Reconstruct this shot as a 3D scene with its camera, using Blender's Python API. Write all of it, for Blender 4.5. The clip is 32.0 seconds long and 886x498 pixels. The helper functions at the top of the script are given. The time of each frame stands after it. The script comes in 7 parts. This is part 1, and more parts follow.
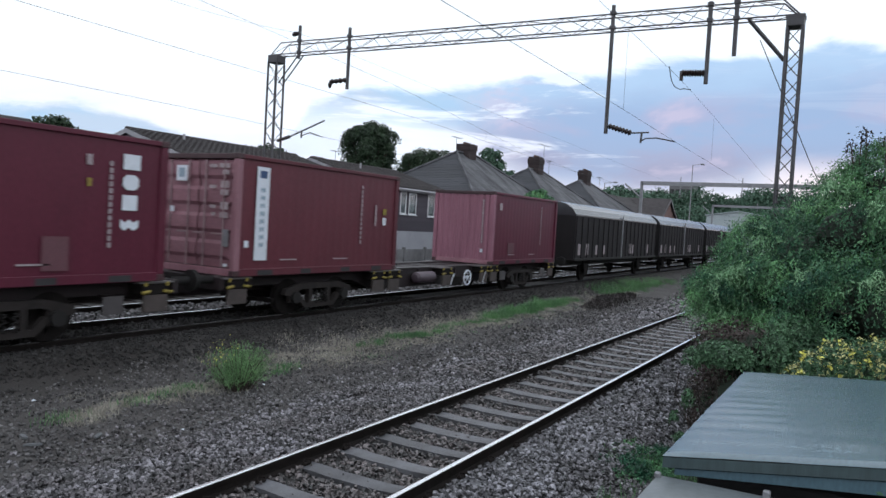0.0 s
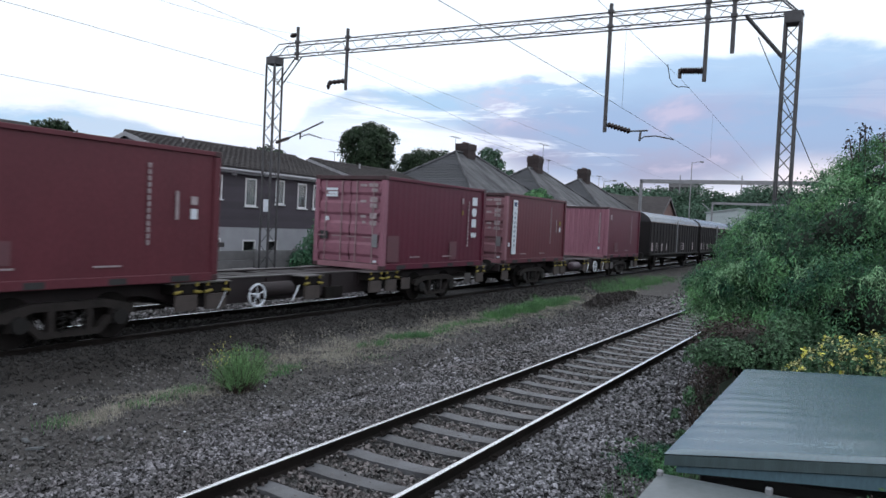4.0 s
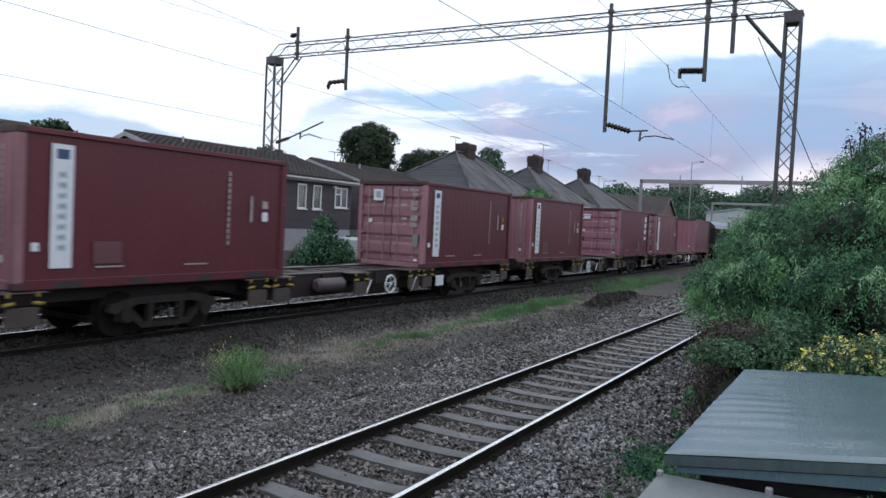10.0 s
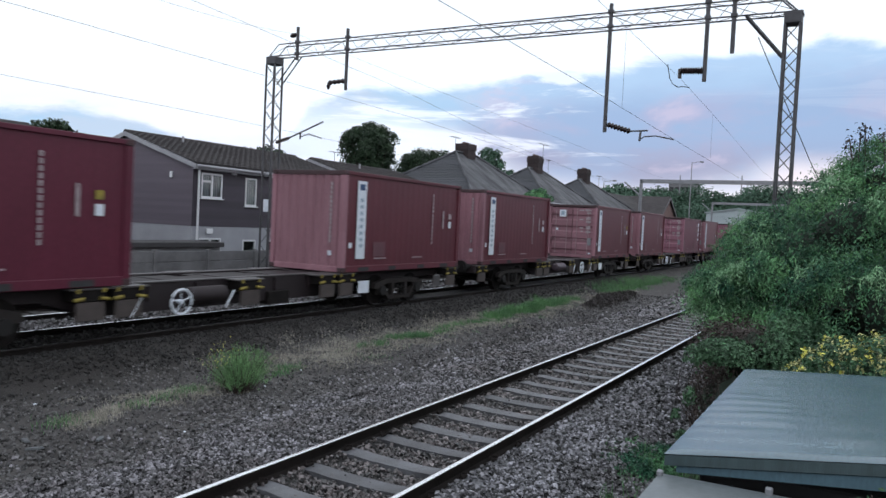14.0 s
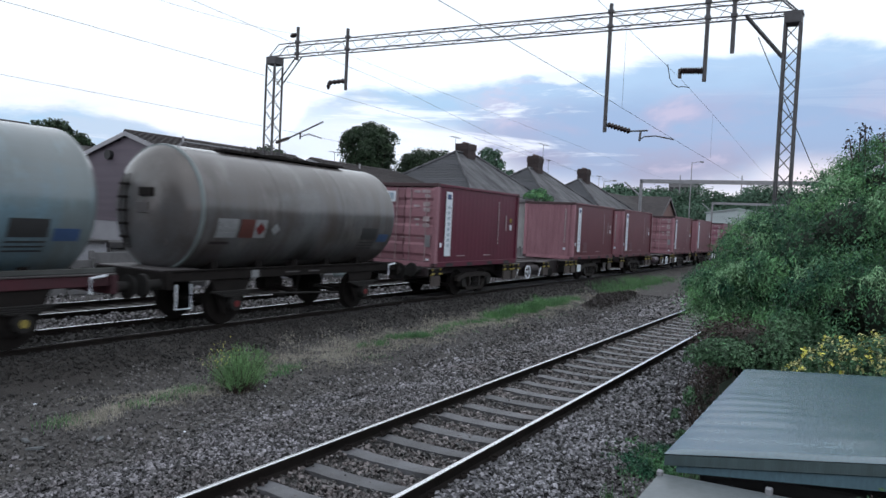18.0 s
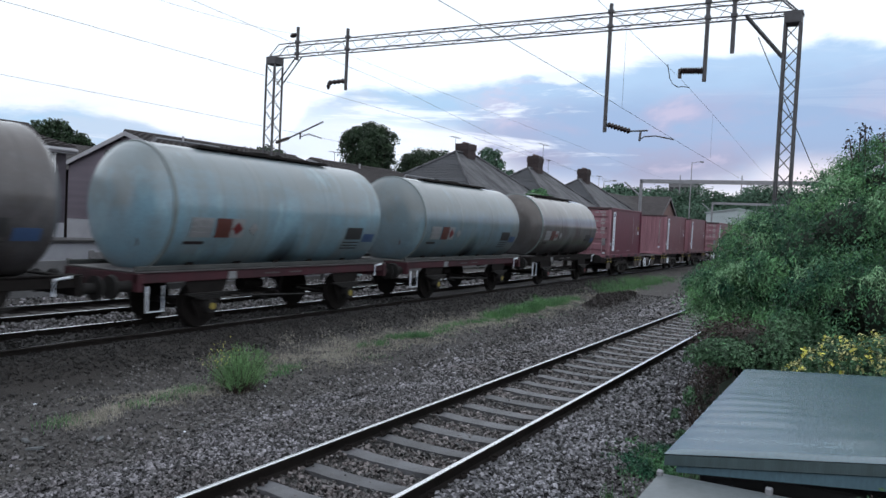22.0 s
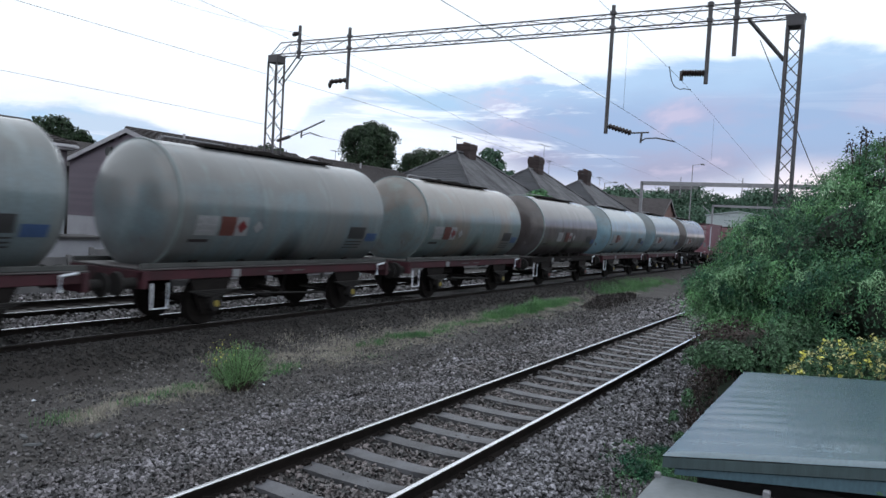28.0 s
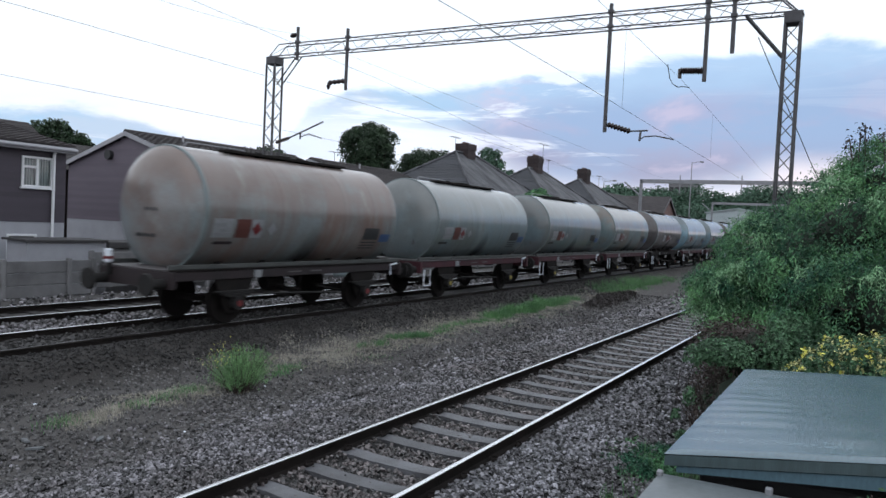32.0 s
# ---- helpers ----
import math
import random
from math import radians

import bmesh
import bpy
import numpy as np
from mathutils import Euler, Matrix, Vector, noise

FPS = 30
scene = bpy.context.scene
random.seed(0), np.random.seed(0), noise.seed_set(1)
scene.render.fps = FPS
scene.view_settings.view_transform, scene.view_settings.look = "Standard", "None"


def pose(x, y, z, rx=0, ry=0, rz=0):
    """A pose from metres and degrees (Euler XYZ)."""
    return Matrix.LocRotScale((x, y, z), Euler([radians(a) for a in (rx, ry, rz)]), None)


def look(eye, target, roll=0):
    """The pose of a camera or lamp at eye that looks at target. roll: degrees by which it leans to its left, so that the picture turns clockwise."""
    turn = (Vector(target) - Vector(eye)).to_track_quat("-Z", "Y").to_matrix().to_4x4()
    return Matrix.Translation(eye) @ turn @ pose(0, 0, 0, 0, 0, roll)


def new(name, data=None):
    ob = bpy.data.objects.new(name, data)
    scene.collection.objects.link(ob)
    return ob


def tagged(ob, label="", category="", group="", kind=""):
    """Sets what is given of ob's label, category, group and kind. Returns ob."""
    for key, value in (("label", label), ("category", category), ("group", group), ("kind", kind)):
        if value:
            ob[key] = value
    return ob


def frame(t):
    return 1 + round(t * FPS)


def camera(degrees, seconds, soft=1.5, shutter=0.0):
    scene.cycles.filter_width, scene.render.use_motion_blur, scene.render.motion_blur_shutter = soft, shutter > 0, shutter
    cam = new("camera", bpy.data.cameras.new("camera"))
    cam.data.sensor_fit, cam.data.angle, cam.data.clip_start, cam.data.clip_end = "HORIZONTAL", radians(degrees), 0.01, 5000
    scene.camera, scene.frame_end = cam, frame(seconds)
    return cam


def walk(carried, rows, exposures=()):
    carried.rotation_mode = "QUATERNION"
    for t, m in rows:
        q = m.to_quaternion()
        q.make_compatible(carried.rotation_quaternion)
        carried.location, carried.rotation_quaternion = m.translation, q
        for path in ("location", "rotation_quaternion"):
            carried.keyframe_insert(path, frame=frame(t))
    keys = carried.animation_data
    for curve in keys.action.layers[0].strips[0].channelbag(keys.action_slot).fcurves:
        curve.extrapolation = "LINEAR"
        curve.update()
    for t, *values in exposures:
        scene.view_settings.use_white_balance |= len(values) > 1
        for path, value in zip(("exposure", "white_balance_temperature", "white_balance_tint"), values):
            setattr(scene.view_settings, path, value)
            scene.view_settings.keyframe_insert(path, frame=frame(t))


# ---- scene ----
# x runs along the tracks (the way the train goes), y across them away from the camera, z up from the near rail head.
cam = camera(62.43, 32.0, soft=1.5, shutter=0.7)
EYE = Vector((0, 0, 2.523))
AIM = EYE + Vector((math.sin(radians(60.05)) * math.cos(radians(-2.073)), math.cos(radians(60.05)) * math.cos(radians(-2.073)), math.sin(radians(-2.073)))) * 20
LEVEL, KNOCK = look(EYE, AIM, 2.794), look(EYE, AIM, 3.33)
walk(cam, [(0, KNOCK), (0.2, KNOCK), (0.5, LEVEL), (26.2, LEVEL), (26.5, KNOCK), (30.7, KNOCK), (31.0, LEVEL), (32.0, LEVEL)],
     exposures=[(0, 0.0), (32.0, 0.0)])

# ---- light: dusk under a broken overcast ----
SUN_ELEV, SUN_ROT = radians(20), radians(200)
world = bpy.data.worlds.new("world")
scene.world = world
world.use_nodes = True
wn, wl = world.node_tree.nodes, world.node_tree.links
wn.clear()


def wnode(kind, **values):
    n = wn.new(kind)
    for k, v in values.items():
        n.inputs[k].default_value = v
    return n


def wlink(value, socket):
    if isinstance(value, (int, float)):
        socket.default_value = value
    else:
        wl.new(value, socket)


def wmath(op, a, b=0.0, c=0.0):
    n = wn.new("ShaderNodeMath")
    n.operation = op
    for k, v in enumerate((a, b, c)):
        wlink(v, n.inputs[k])
    return n.outputs[0]


def wsoft(value, lo, hi, a=0.0, b=1.0):
    n = wn.new("ShaderNodeMapRange")
    n.interpolation_type = "SMOOTHSTEP"
    n.inputs["From Min"].default_value, n.inputs["From Max"].default_value = lo, hi
    n.inputs["To Min"].default_value, n.inputs["To Max"].default_value = a, b
    wlink(value, n.inputs[0])
    return n.outputs[0]


def wmix(fac, a, b):
    n = wn.new("ShaderNodeMixRGB")
    wlink(fac, n.inputs[0])
    for k, v in ((1, a), (2, b)):
        if isinstance(v, tuple):
            n.inputs[k].default_value = (*v, 1)
        else:
            wl.new(v, n.inputs[k])
    return n.outputs[0]


def wcurve(pairs):
    """Degrees of height round the compass, from (azimuth, height) pairs."""
    n = wn.new("ShaderNodeValToRGB")
    e = n.color_ramp.elements
    n.color_ramp.interpolation = "EASE"
    for k, (az, el) in enumerate([pairs[0], pairs[-1]] + pairs[1:-1]):
        q = e[k] if k < 2 else e.new((az + 180) / 360)
        q.color = (el / 20, el / 20, el / 20, 1)
    wl.new(compass, n.inputs[0])
    return wmath("MULTIPLY", n.outputs[0], 20.0)


def wnoise(scale, offset, detail, rough, size, distort=0.3):
    mp = wn.new("ShaderNodeMapping")
    mp.inputs["Scale"].default_value, mp.inputs["Location"].default_value = scale, offset
    wl.new(coord.outputs["Generated"], mp.inputs[0])
    n = wnode("ShaderNodeTexNoise", Scale=size, Detail=detail, Roughness=rough, Distortion=distort)
    wl.new(mp.outputs[0], n.inputs["Vector"])
    return n.outputs["Fac"]


out = wn.new("ShaderNodeOutputWorld")
back = wn.new("ShaderNodeBackground")
sky = wn.new("ShaderNodeTexSky")
sky.sky_type, sky.sun_disc, sky.sun_elevation, sky.sun_rotation = "NISHITA", False, SUN_ELEV, SUN_ROT
coord = wn.new("ShaderNodeTexCoord")
sep = wn.new("ShaderNodeSeparateXYZ")
wl.new(coord.outputs["Generated"], sep.inputs[0])
azimuth = wmath("MULTIPLY", wmath("ARCTAN2", sep.outputs["X"], sep.outputs["Y"]), 57.2958)
compass = wmath("MULTIPLY_ADD", azimuth, 1 / 360, 0.5)
height = wmath("MULTIPLY", wmath("ARCSINE", sep.outputs["Z"]), 57.2958)
billow = wnoise((1, 1, 3.0), (0.3, 0.1, 0.0), 7.0, 0.58, 5.5)
wisp = wnoise((1, 1, 6.5), (0.35, 0.0, 0.1), 6.0, 0.62, 4.2, 0.6)
mottle = wnoise((1, 1, 2.4), (1.7, 0.4, 0.2), 5.0, 0.55, 6.5)
ragged = wmath("MULTIPLY_ADD", billow, 4.2, -2.1)
# a broad blue-grey bank: its top and its foot round the compass
top = wmath("ADD", wcurve([(-180, 1), (0, 1), (22, 6.6), (35, 6.6), (42, 5.1), (46, 4.2), (49.5, 8.6), (53, 10.2), (61, 11.0), (69, 12.4), (79, 12.9), (86, 13.6), (105, 12.5), (135, 1), (180, 1)]), ragged)
foot = wmath("ADD", wcurve([(-180, 1), (44, 1), (47, 7.8), (56, 8.1), (60, 7.0), (64, 4.8), (68, 3.4), (74, 3.0), (84, 4.2), (100, 3.0), (180, 1)]), wmath("MULTIPLY", ragged, 0.5))
bank = wmath("MULTIPLY", wsoft(wmath("SUBTRACT", top, height), -0.15, 0.75), wsoft(wmath("SUBTRACT", height, foot), -1.2, 1.6, 0.25, 1.0))
tear = wmath("MULTIPLY", wsoft(wisp, 0.51, 0.62), wsoft(azimuth, 80, 70, 0.1, 0.8))
bank = wmath("MULTIPLY", bank, wmath("SUBTRACT", 1.0, tear))
deep = wsoft(wmath("SUBTRACT", top, height), 0.1, 4.5)
east = wmix(deep, (0.44, 0.62, 0.86), wmix(wsoft(mottle, 0.42, 0.60), (0.33, 0.455, 0.69), (0.40, 0.45, 0.66)))
east = wmix(wmath("MULTIPLY", wsoft(height, 8.0, 4.5), wsoft(mottle, 0.36, 0.56, 0.4, 1.0)), east, (0.36, 0.375, 0.545))
east = wmix(wmath("MULTIPLY", wsoft(mottle, 0.56, 0.66), 0.5), east, (0.66, 0.58, 0.74))
hue = wmix(wsoft(azimuth, 56, 66), wmix(wsoft(mottle, 0.40, 0.62), (0.40, 0.60, 0.83), (0.50, 0.62, 0.80)), east)
clear = wmix(wmath("MULTIPLY", wsoft(height, 11, 3.5), wsoft(billow, 0.38, 0.62, 0.25, 0.9)), (0.925, 1.0, 1.095), (0.80, 0.81, 0.94))
cloud = wmix(bank, clear, hue)
# pale pink light along the horizon
cloud = wmix(wmath("MULTIPLY", wsoft(height, 3.7, 2.2), 0.7), cloud, (0.95, 0.86, 0.92))
rift = wmath("MULTIPLY", wmath("MULTIPLY", wsoft(azimuth, 81.5, 85.5), wsoft(azimuth, 92, 88)), wmath("MULTIPLY", wsoft(height, 6.6, 4.4), 0.75))
cloud = wmix(rift, cloud, (1.0, 0.90, 0.95))
tone = wn.new("ShaderNodeMixRGB")
tone.blend_type, tone.inputs[0].default_value, tone.inputs[2].default_value = "MULTIPLY", 1.0, (0.08, 0.08, 0.08, 1)
wl.new(sky.outputs[0], tone.inputs[1])
wl.new(wmix(0.93, tone.outputs[0], cloud), back.inputs["Color"])
back.inputs["Strength"].default_value = 1.18
wl.new(back.outputs[0], out.inputs["Surface"])

sun_data = bpy.data.lights.new("sun", "SUN")
sun_data.energy, sun_data.angle, sun_data.color = 0.2, radians(40), (1.0, 0.95, 0.92)
sun = new("sun", sun_data)
sun.matrix_world = look((-20, 6, 40), (10, 12, 0))


# ---- materials ----
def mat(name, base, rough=0.7, metal=0.0, dark=None, coarse=1.2, fine=30.0, spread=0.5, bump=0.15, stretch=(1, 1, 1), jitter=0.0, island=False, spec=0.5, subtle=0.25, power=1.0):
    """Colour that varies at two scales between base and dark, with fine relief."""
    m = bpy.data.materials.new(name)
    m.use_nodes = True
    n, l = m.node_tree.nodes, m.node_tree.links
    b = n["Principled BSDF"]
    b.inputs["Roughness"].default_value, b.inputs["Metallic"].default_value = rough, metal
    b.inputs["Specular IOR Level"].default_value = spec
    dark = dark or tuple(c * 0.55 for c in base)
    tc, mp = n.new("ShaderNodeTexCoord"), n.new("ShaderNodeMapping")
    mp.inputs["Scale"].default_value = stretch
    l.new(tc.outputs["Object"], mp.inputs[0])
    n1, n2 = n.new("ShaderNodeTexNoise"), n.new("ShaderNodeTexNoise")
    n1.inputs["Scale"].default_value, n1.inputs["Detail"].default_value, n1.inputs["Roughness"].default_value = coarse, 5, 0.6
    n2.inputs["Scale"].default_value, n2.inputs["Detail"].default_value = fine, 4
    l.new(mp.outputs[0], n1.inputs["Vector"])
    l.new(mp.outputs[0], n2.inputs["Vector"])
    r1 = n.new("ShaderNodeValToRGB")
    r1.color_ramp.elements[0].position, r1.color_ramp.elements[1].position = 0.5 - spread / 2, 0.5 + spread / 2
    r1.color_ramp.elements[0].color, r1.color_ramp.elements[1].color = (*dark, 1), (*base, 1)
    l.new(n1.outputs["Fac"], r1.inputs[0])
    mx = n.new("ShaderNodeMixRGB")
    mx.blend_type, mx.inputs[0].default_value = "OVERLAY", subtle
    l.new(r1.outputs[0], mx.inputs[1])
    l.new(n2.outputs["Fac"], mx.inputs[2])
    last = mx.outputs[0]
    if jitter:
        hs = n.new("ShaderNodeHueSaturation")
        mr = n.new("ShaderNodeMapRange")
        mr.inputs["To Min"].default_value, mr.inputs["To Max"].default_value = 1 - jitter, 1 + jitter
        if island:
            g = n.new("ShaderNodeNewGeometry")
            pw = n.new("ShaderNodeMath")
            pw.operation, pw.inputs[1].default_value = "POWER", power
            l.new(g.outputs["Random Per Island"], pw.inputs[0])
            l.new(pw.outputs[0], mr.inputs[0])
        else:
            g = n.new("ShaderNodeObjectInfo")
            l.new(g.outputs["Random"], mr.inputs[0])
        l.new(mr.outputs[0], hs.inputs["Value"])
        l.new(last, hs.inputs["Color"])
        last = hs.outputs[0]
    l.new(last, b.inputs["Base Color"])
    if bump:
        bp = n.new("ShaderNodeBump")
        bp.inputs["Strength"].default_value, bp.inputs["Distance"].default_value = bump, 0.02
        l.new(n2.outputs["Fac"], bp.inputs["Height"])
        l.new(bp.outputs[0], b.inputs["Normal"])
    return m


def glow_free_leaf(name, base, dark, jitter=0.35, patch=0.8, spread=0.45):
    m = mat(name, base, 0.5, 0, dark, patch, 12, spread, 0.0, jitter=jitter, island=True, spec=0.3)
    b = m.node_tree.nodes["Principled BSDF"]
    b.inputs["Transmission Weight"].default_value = 0.0
    return m


M_ballast = mat("ballast_stone", (0.200, 0.193, 0.213), 0.42, 0, (0.070, 0.060, 0.060), 0.9, 40, 0.35, 0.4, jitter=0.97, island=True, spec=0.6, power=1.9)
M_cleanballast = mat("clean_ballast_stone", (0.245, 0.243, 0.270), 0.42, 0, (0.085, 0.080, 0.086), 1.2, 40, 0.4, 0.4, jitter=0.97, island=True, spec=0.6, power=1.9)
M_rustballast = mat("rusty_ballast_stone", (0.165, 0.142, 0.142), 0.45, 0, (0.035, 0.030, 0.031), 2.0, 40, 0.6, 0.3, jitter=0.95, island=True, spec=0.8, power=1.8)
M_rubble = mat("pale_rubble", (0.15, 0.16, 0.17), 0.85, 0, (0.10, 0.105, 0.11), 2, 40, 0.6, 0.3)
M_gravel = mat("dark_gravel", (0.16, 0.156, 0.158), 0.95, 0, (0.045, 0.042, 0.042), 0.8, 40, 0.6, 0.3, jitter=0.7, island=True)
M_sleeper = mat("sleeper_concrete", (0.125, 0.128, 0.142), 0.45, 0, (0.040, 0.039, 0.042), 2.4, 60, 0.45, 0.3, jitter=0.35)
M_darksleeper = mat("oily_sleeper", (0.03, 0.027, 0.027), 0.85, 0, (0.013, 0.012, 0.012), 2.0, 60, 0.6, 0.3)
M_railtop = mat("polished_rail", (0.86, 0.87, 0.90), 0.24, 1.0, (0.7, 0.7, 0.72), 3, 60, 0.5, 0.05)
M_railside = mat("rusty_rail", (0.020, 0.016, 0.015), 0.9, 0.0, (0.009, 0.0075, 0.007), 3, 50, 0.5, 0.3, spec=0.15)
M_iron = mat("dark_iron", (0.012, 0.011, 0.011), 0.8, 0.1, (0.006, 0.005, 0.005), 2.5, 40, 0.6, 0.3)
M_bogie = mat("grimy_bogie", (0.017, 0.014, 0.0135), 0.9, 0.0, (0.007, 0.006, 0.006), 3.5, 40, 0.6, 0.3, spec=0.2)
M_sideframe = mat("rusty_cast_frame", (0.034, 0.028, 0.027), 0.85, 0.0, (0.014, 0.012, 0.0115), 3.0, 40, 0.6, 0.3, spec=0.3)
M_outrig = mat("dusty_brown_steel", (0.085, 0.068, 0.064), 0.8, 0.0, (0.04, 0.033, 0.032), 3, 40, 0.6, 0.2)
M_reservoir = mat("dusty_maroon_tank", (0.105, 0.078, 0.098), 0.5, 0.0, (0.05, 0.036, 0.046), 2, 40, 0.6, 0.1)
M_walkboard = mat("olive_grey_walkway_steel", (0.075, 0.080, 0.080), 0.8, 0.0, (0.03, 0.032, 0.032), 1.6, 40, 0.6, 0.2)
M_steel = mat("galvanised_steel", (0.105, 0.105, 0.115), 0.6, 0.3, (0.05, 0.048, 0.053), 3, 60, 0.6, 0.15)
M_galv = mat("pale_galvanised_steel", (0.30, 0.31, 0.33), 0.55, 0.5, (0.2, 0.2, 0.22), 3, 60, 0.6, 0.15)
M_sheet = mat("pale_profiled_sheet", (0.42, 0.48, 0.50), 0.5, 0.0, (0.30, 0.35, 0.37), 0.3, 20, 0.6, 0.1)
M_insul = mat("brown_porcelain", (0.028, 0.017, 0.018), 0.35, 0, (0.016, 0.010, 0.011), 4, 40, 0.5, 0.05)
M_wire = mat("wire", (0.035, 0.035, 0.038), 0.6, 0.5, (0.02, 0.02, 0.02), 3, 40, 0.5, 0.0)
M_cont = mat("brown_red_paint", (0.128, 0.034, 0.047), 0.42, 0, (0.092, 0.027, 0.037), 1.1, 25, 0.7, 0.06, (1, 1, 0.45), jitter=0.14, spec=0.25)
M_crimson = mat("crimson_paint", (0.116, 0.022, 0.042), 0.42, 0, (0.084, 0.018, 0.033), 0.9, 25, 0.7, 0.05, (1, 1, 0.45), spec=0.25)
# end paints: faded, and raised further for the brighter sky the ends face
M_contend = mat("faded_lit_red_paint", (0.31, 0.158, 0.192), 0.6, 0, (0.19, 0.085, 0.106), 1.4, 25, 0.7, 0.10, (1, 1, 0.35), jitter=0.16)
M_crimsonend = mat("faded_lit_crimson_paint", (0.31, 0.135, 0.185), 0.5, 0, (0.20, 0.078, 0.112), 1.4, 25, 0.7, 0.08, (1, 1, 0.35))
M_contrail = mat("worn_red_rail", (0.065, 0.027, 0.033), 0.6, 0, (0.034, 0.018, 0.021), 2.4, 30, 0.7, 0.15, jitter=0.1)
M_patch = mat("repainted_red_patch", (0.135, 0.055, 0.070), 0.5, 0, (0.11, 0.047, 0.06), 2, 25, 0.7, 0.06)
M_bar = mat("locking_bar_steel", (0.34, 0.25, 0.27), 0.5, 0.2, (0.24, 0.16, 0.175), 3, 40, 0.5, 0.1)
M_white = mat("white_marking", (0.72, 0.77, 0.84), 0.6, 0, (0.56, 0.60, 0.67), 5, 50, 0.6, 0.05)
M_pale = mat("faded_marking", (0.44, 0.39, 0.41), 0.6, 0, (0.22, 0.17, 0.185), 6, 50, 0.6, 0.05)
M_paleblue = mat("pale_blue_marking", (0.30, 0.39, 0.48), 0.6, 0, (0.24, 0.32, 0.40), 5, 50, 0.6, 0.05)
M_blue = mat("blue_marking", (0.04, 0.085, 0.19), 0.6, 0, (0.03, 0.06, 0.14), 5, 50, 0.6, 0.05)
M_black = mat("black_marking", (0.03, 0.032, 0.035), 0.6, 0, (0.02, 0.02, 0.022), 5, 50, 0.6, 0.05)
M_orange = mat("orange_hazard_panel", (0.100, 0.026, 0.020), 0.6, 0, (0.066, 0.020, 0.016), 5, 50, 0.6, 0.05)
M_panel = mat("dirty_white_panel", (0.25, 0.265, 0.28), 0.6, 0, (0.16, 0.165, 0.178), 5, 50, 0.6, 0.05)
M_red = mat("red_lamp_paint", (0.15, 0.014, 0.018), 0.5, 0, (0.10, 0.010, 0.012), 5, 50, 0.6, 0.05)
M_yellow = mat("yellow_paint", (0.36, 0.28, 0.045), 0.75, 0, (0.12, 0.10, 0.03), 9, 50, 0.6, 0.1)
M_deck = mat("maroon_frame_paint", (0.021, 0.011, 0.014), 0.7, 0, (0.008, 0.006, 0.007), 1.6, 30, 0.7, 0.2)
M_rim = mat("scuffed_rim_paint", (0.17, 0.215, 0.225), 0.4, 0, (0.10, 0.115, 0.118), 1.6, 30, 0.6, 0.05)
M_plate = mat("worn_deck_plate", (0.12, 0.11, 0.115), 0.55, 0.2, (0.05, 0.045, 0.047), 1.2, 30, 0.7, 0.15)
M_redsole = mat("red_solebar_paint", (0.072, 0.009, 0.020), 0.7, 0, (0.014, 0.007, 0.009), 1.1, 30, 0.7, 0.15)
M_van = mat("grimy_black_van", (0.022, 0.019, 0.021), 0.7, 0, (0.009, 0.0085, 0.009), 1.2, 30, 0.7, 0.15, (1, 1, 0.3), spec=0.2)
M_vanroof = mat("grey_van_roof", (0.052, 0.054, 0.060), 0.2, 0, (0.026, 0.027, 0.031), 0.9, 30, 0.7, 0.1)
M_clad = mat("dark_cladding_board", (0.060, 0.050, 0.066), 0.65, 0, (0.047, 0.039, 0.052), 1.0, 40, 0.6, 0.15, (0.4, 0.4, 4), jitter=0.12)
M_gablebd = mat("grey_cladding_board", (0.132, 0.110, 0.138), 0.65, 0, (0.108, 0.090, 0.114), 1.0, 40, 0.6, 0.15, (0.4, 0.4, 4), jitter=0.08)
M_render = mat("pale_render", (0.40, 0.41, 0.45), 0.9, 0, (0.29, 0.295, 0.325), 0.9, 60, 0.6, 0.4)
M_pebble = mat("grey_pebbledash", (0.42, 0.42, 0.42), 0.95, 0, (0.28, 0.28, 0.29), 1.1, 70, 0.6, 0.7)
M_tile = mat("dark_roof_tile", (0.045, 0.038, 0.040), 0.85, 0, (0.022, 0.019, 0.020), 1.4, 30, 0.6, 0.4, jitter=0.25)
M_slate = mat("weathered_slate", (0.044, 0.047, 0.057), 0.7, 0, (0.028, 0.029, 0.036), 0.7, 30, 0.6, 0.3, (1, 1, 0.5), jitter=0.2)
M_lichen = mat("lichen_slate", (0.125, 0.126, 0.138), 0.75, 0, (0.028, 0.029, 0.036), 0.5, 30, 0.32, 0.3, (2.2, 1, 0.3), jitter=0.15)
M_trim = mat("white_upvc", (0.74, 0.75, 0.78), 0.45, 0, (0.62, 0.63, 0.66), 2, 40, 0.5, 0.03)
M_fascia = mat("grey_white_board", (0.38, 0.38, 0.41), 0.6, 0, (0.27, 0.27, 0.30), 2, 40, 0.5, 0.05)
M_brick = mat("chimney_brick", (0.062, 0.044, 0.045), 0.9, 0, (0.03, 0.024, 0.025), 2, 30, 0.6, 0.3, jitter=0.25)
M_redbrick = mat("red_brick", (0.20, 0.125, 0.115), 0.9, 0, (0.13, 0.08, 0.075), 2, 30, 0.6, 0.3)
M_pot = mat("clay_pot", (0.085, 0.055, 0.05), 0.85, 0, (0.12, 0.07, 0.06), 3, 30, 0.6, 0.2)
M_curtain = mat("net_curtain", (0.30, 0.34, 0.36), 0.9, 0, (0.17, 0.2, 0.21), 4, 40, 0.6, 0.2, (6, 6, 1))
M_conc = mat("fence_concrete", (0.235, 0.235, 0.245), 0.9, 0, (0.095, 0.094, 0.098), 1.3, 60, 0.6, 0.35, jitter=0.14)
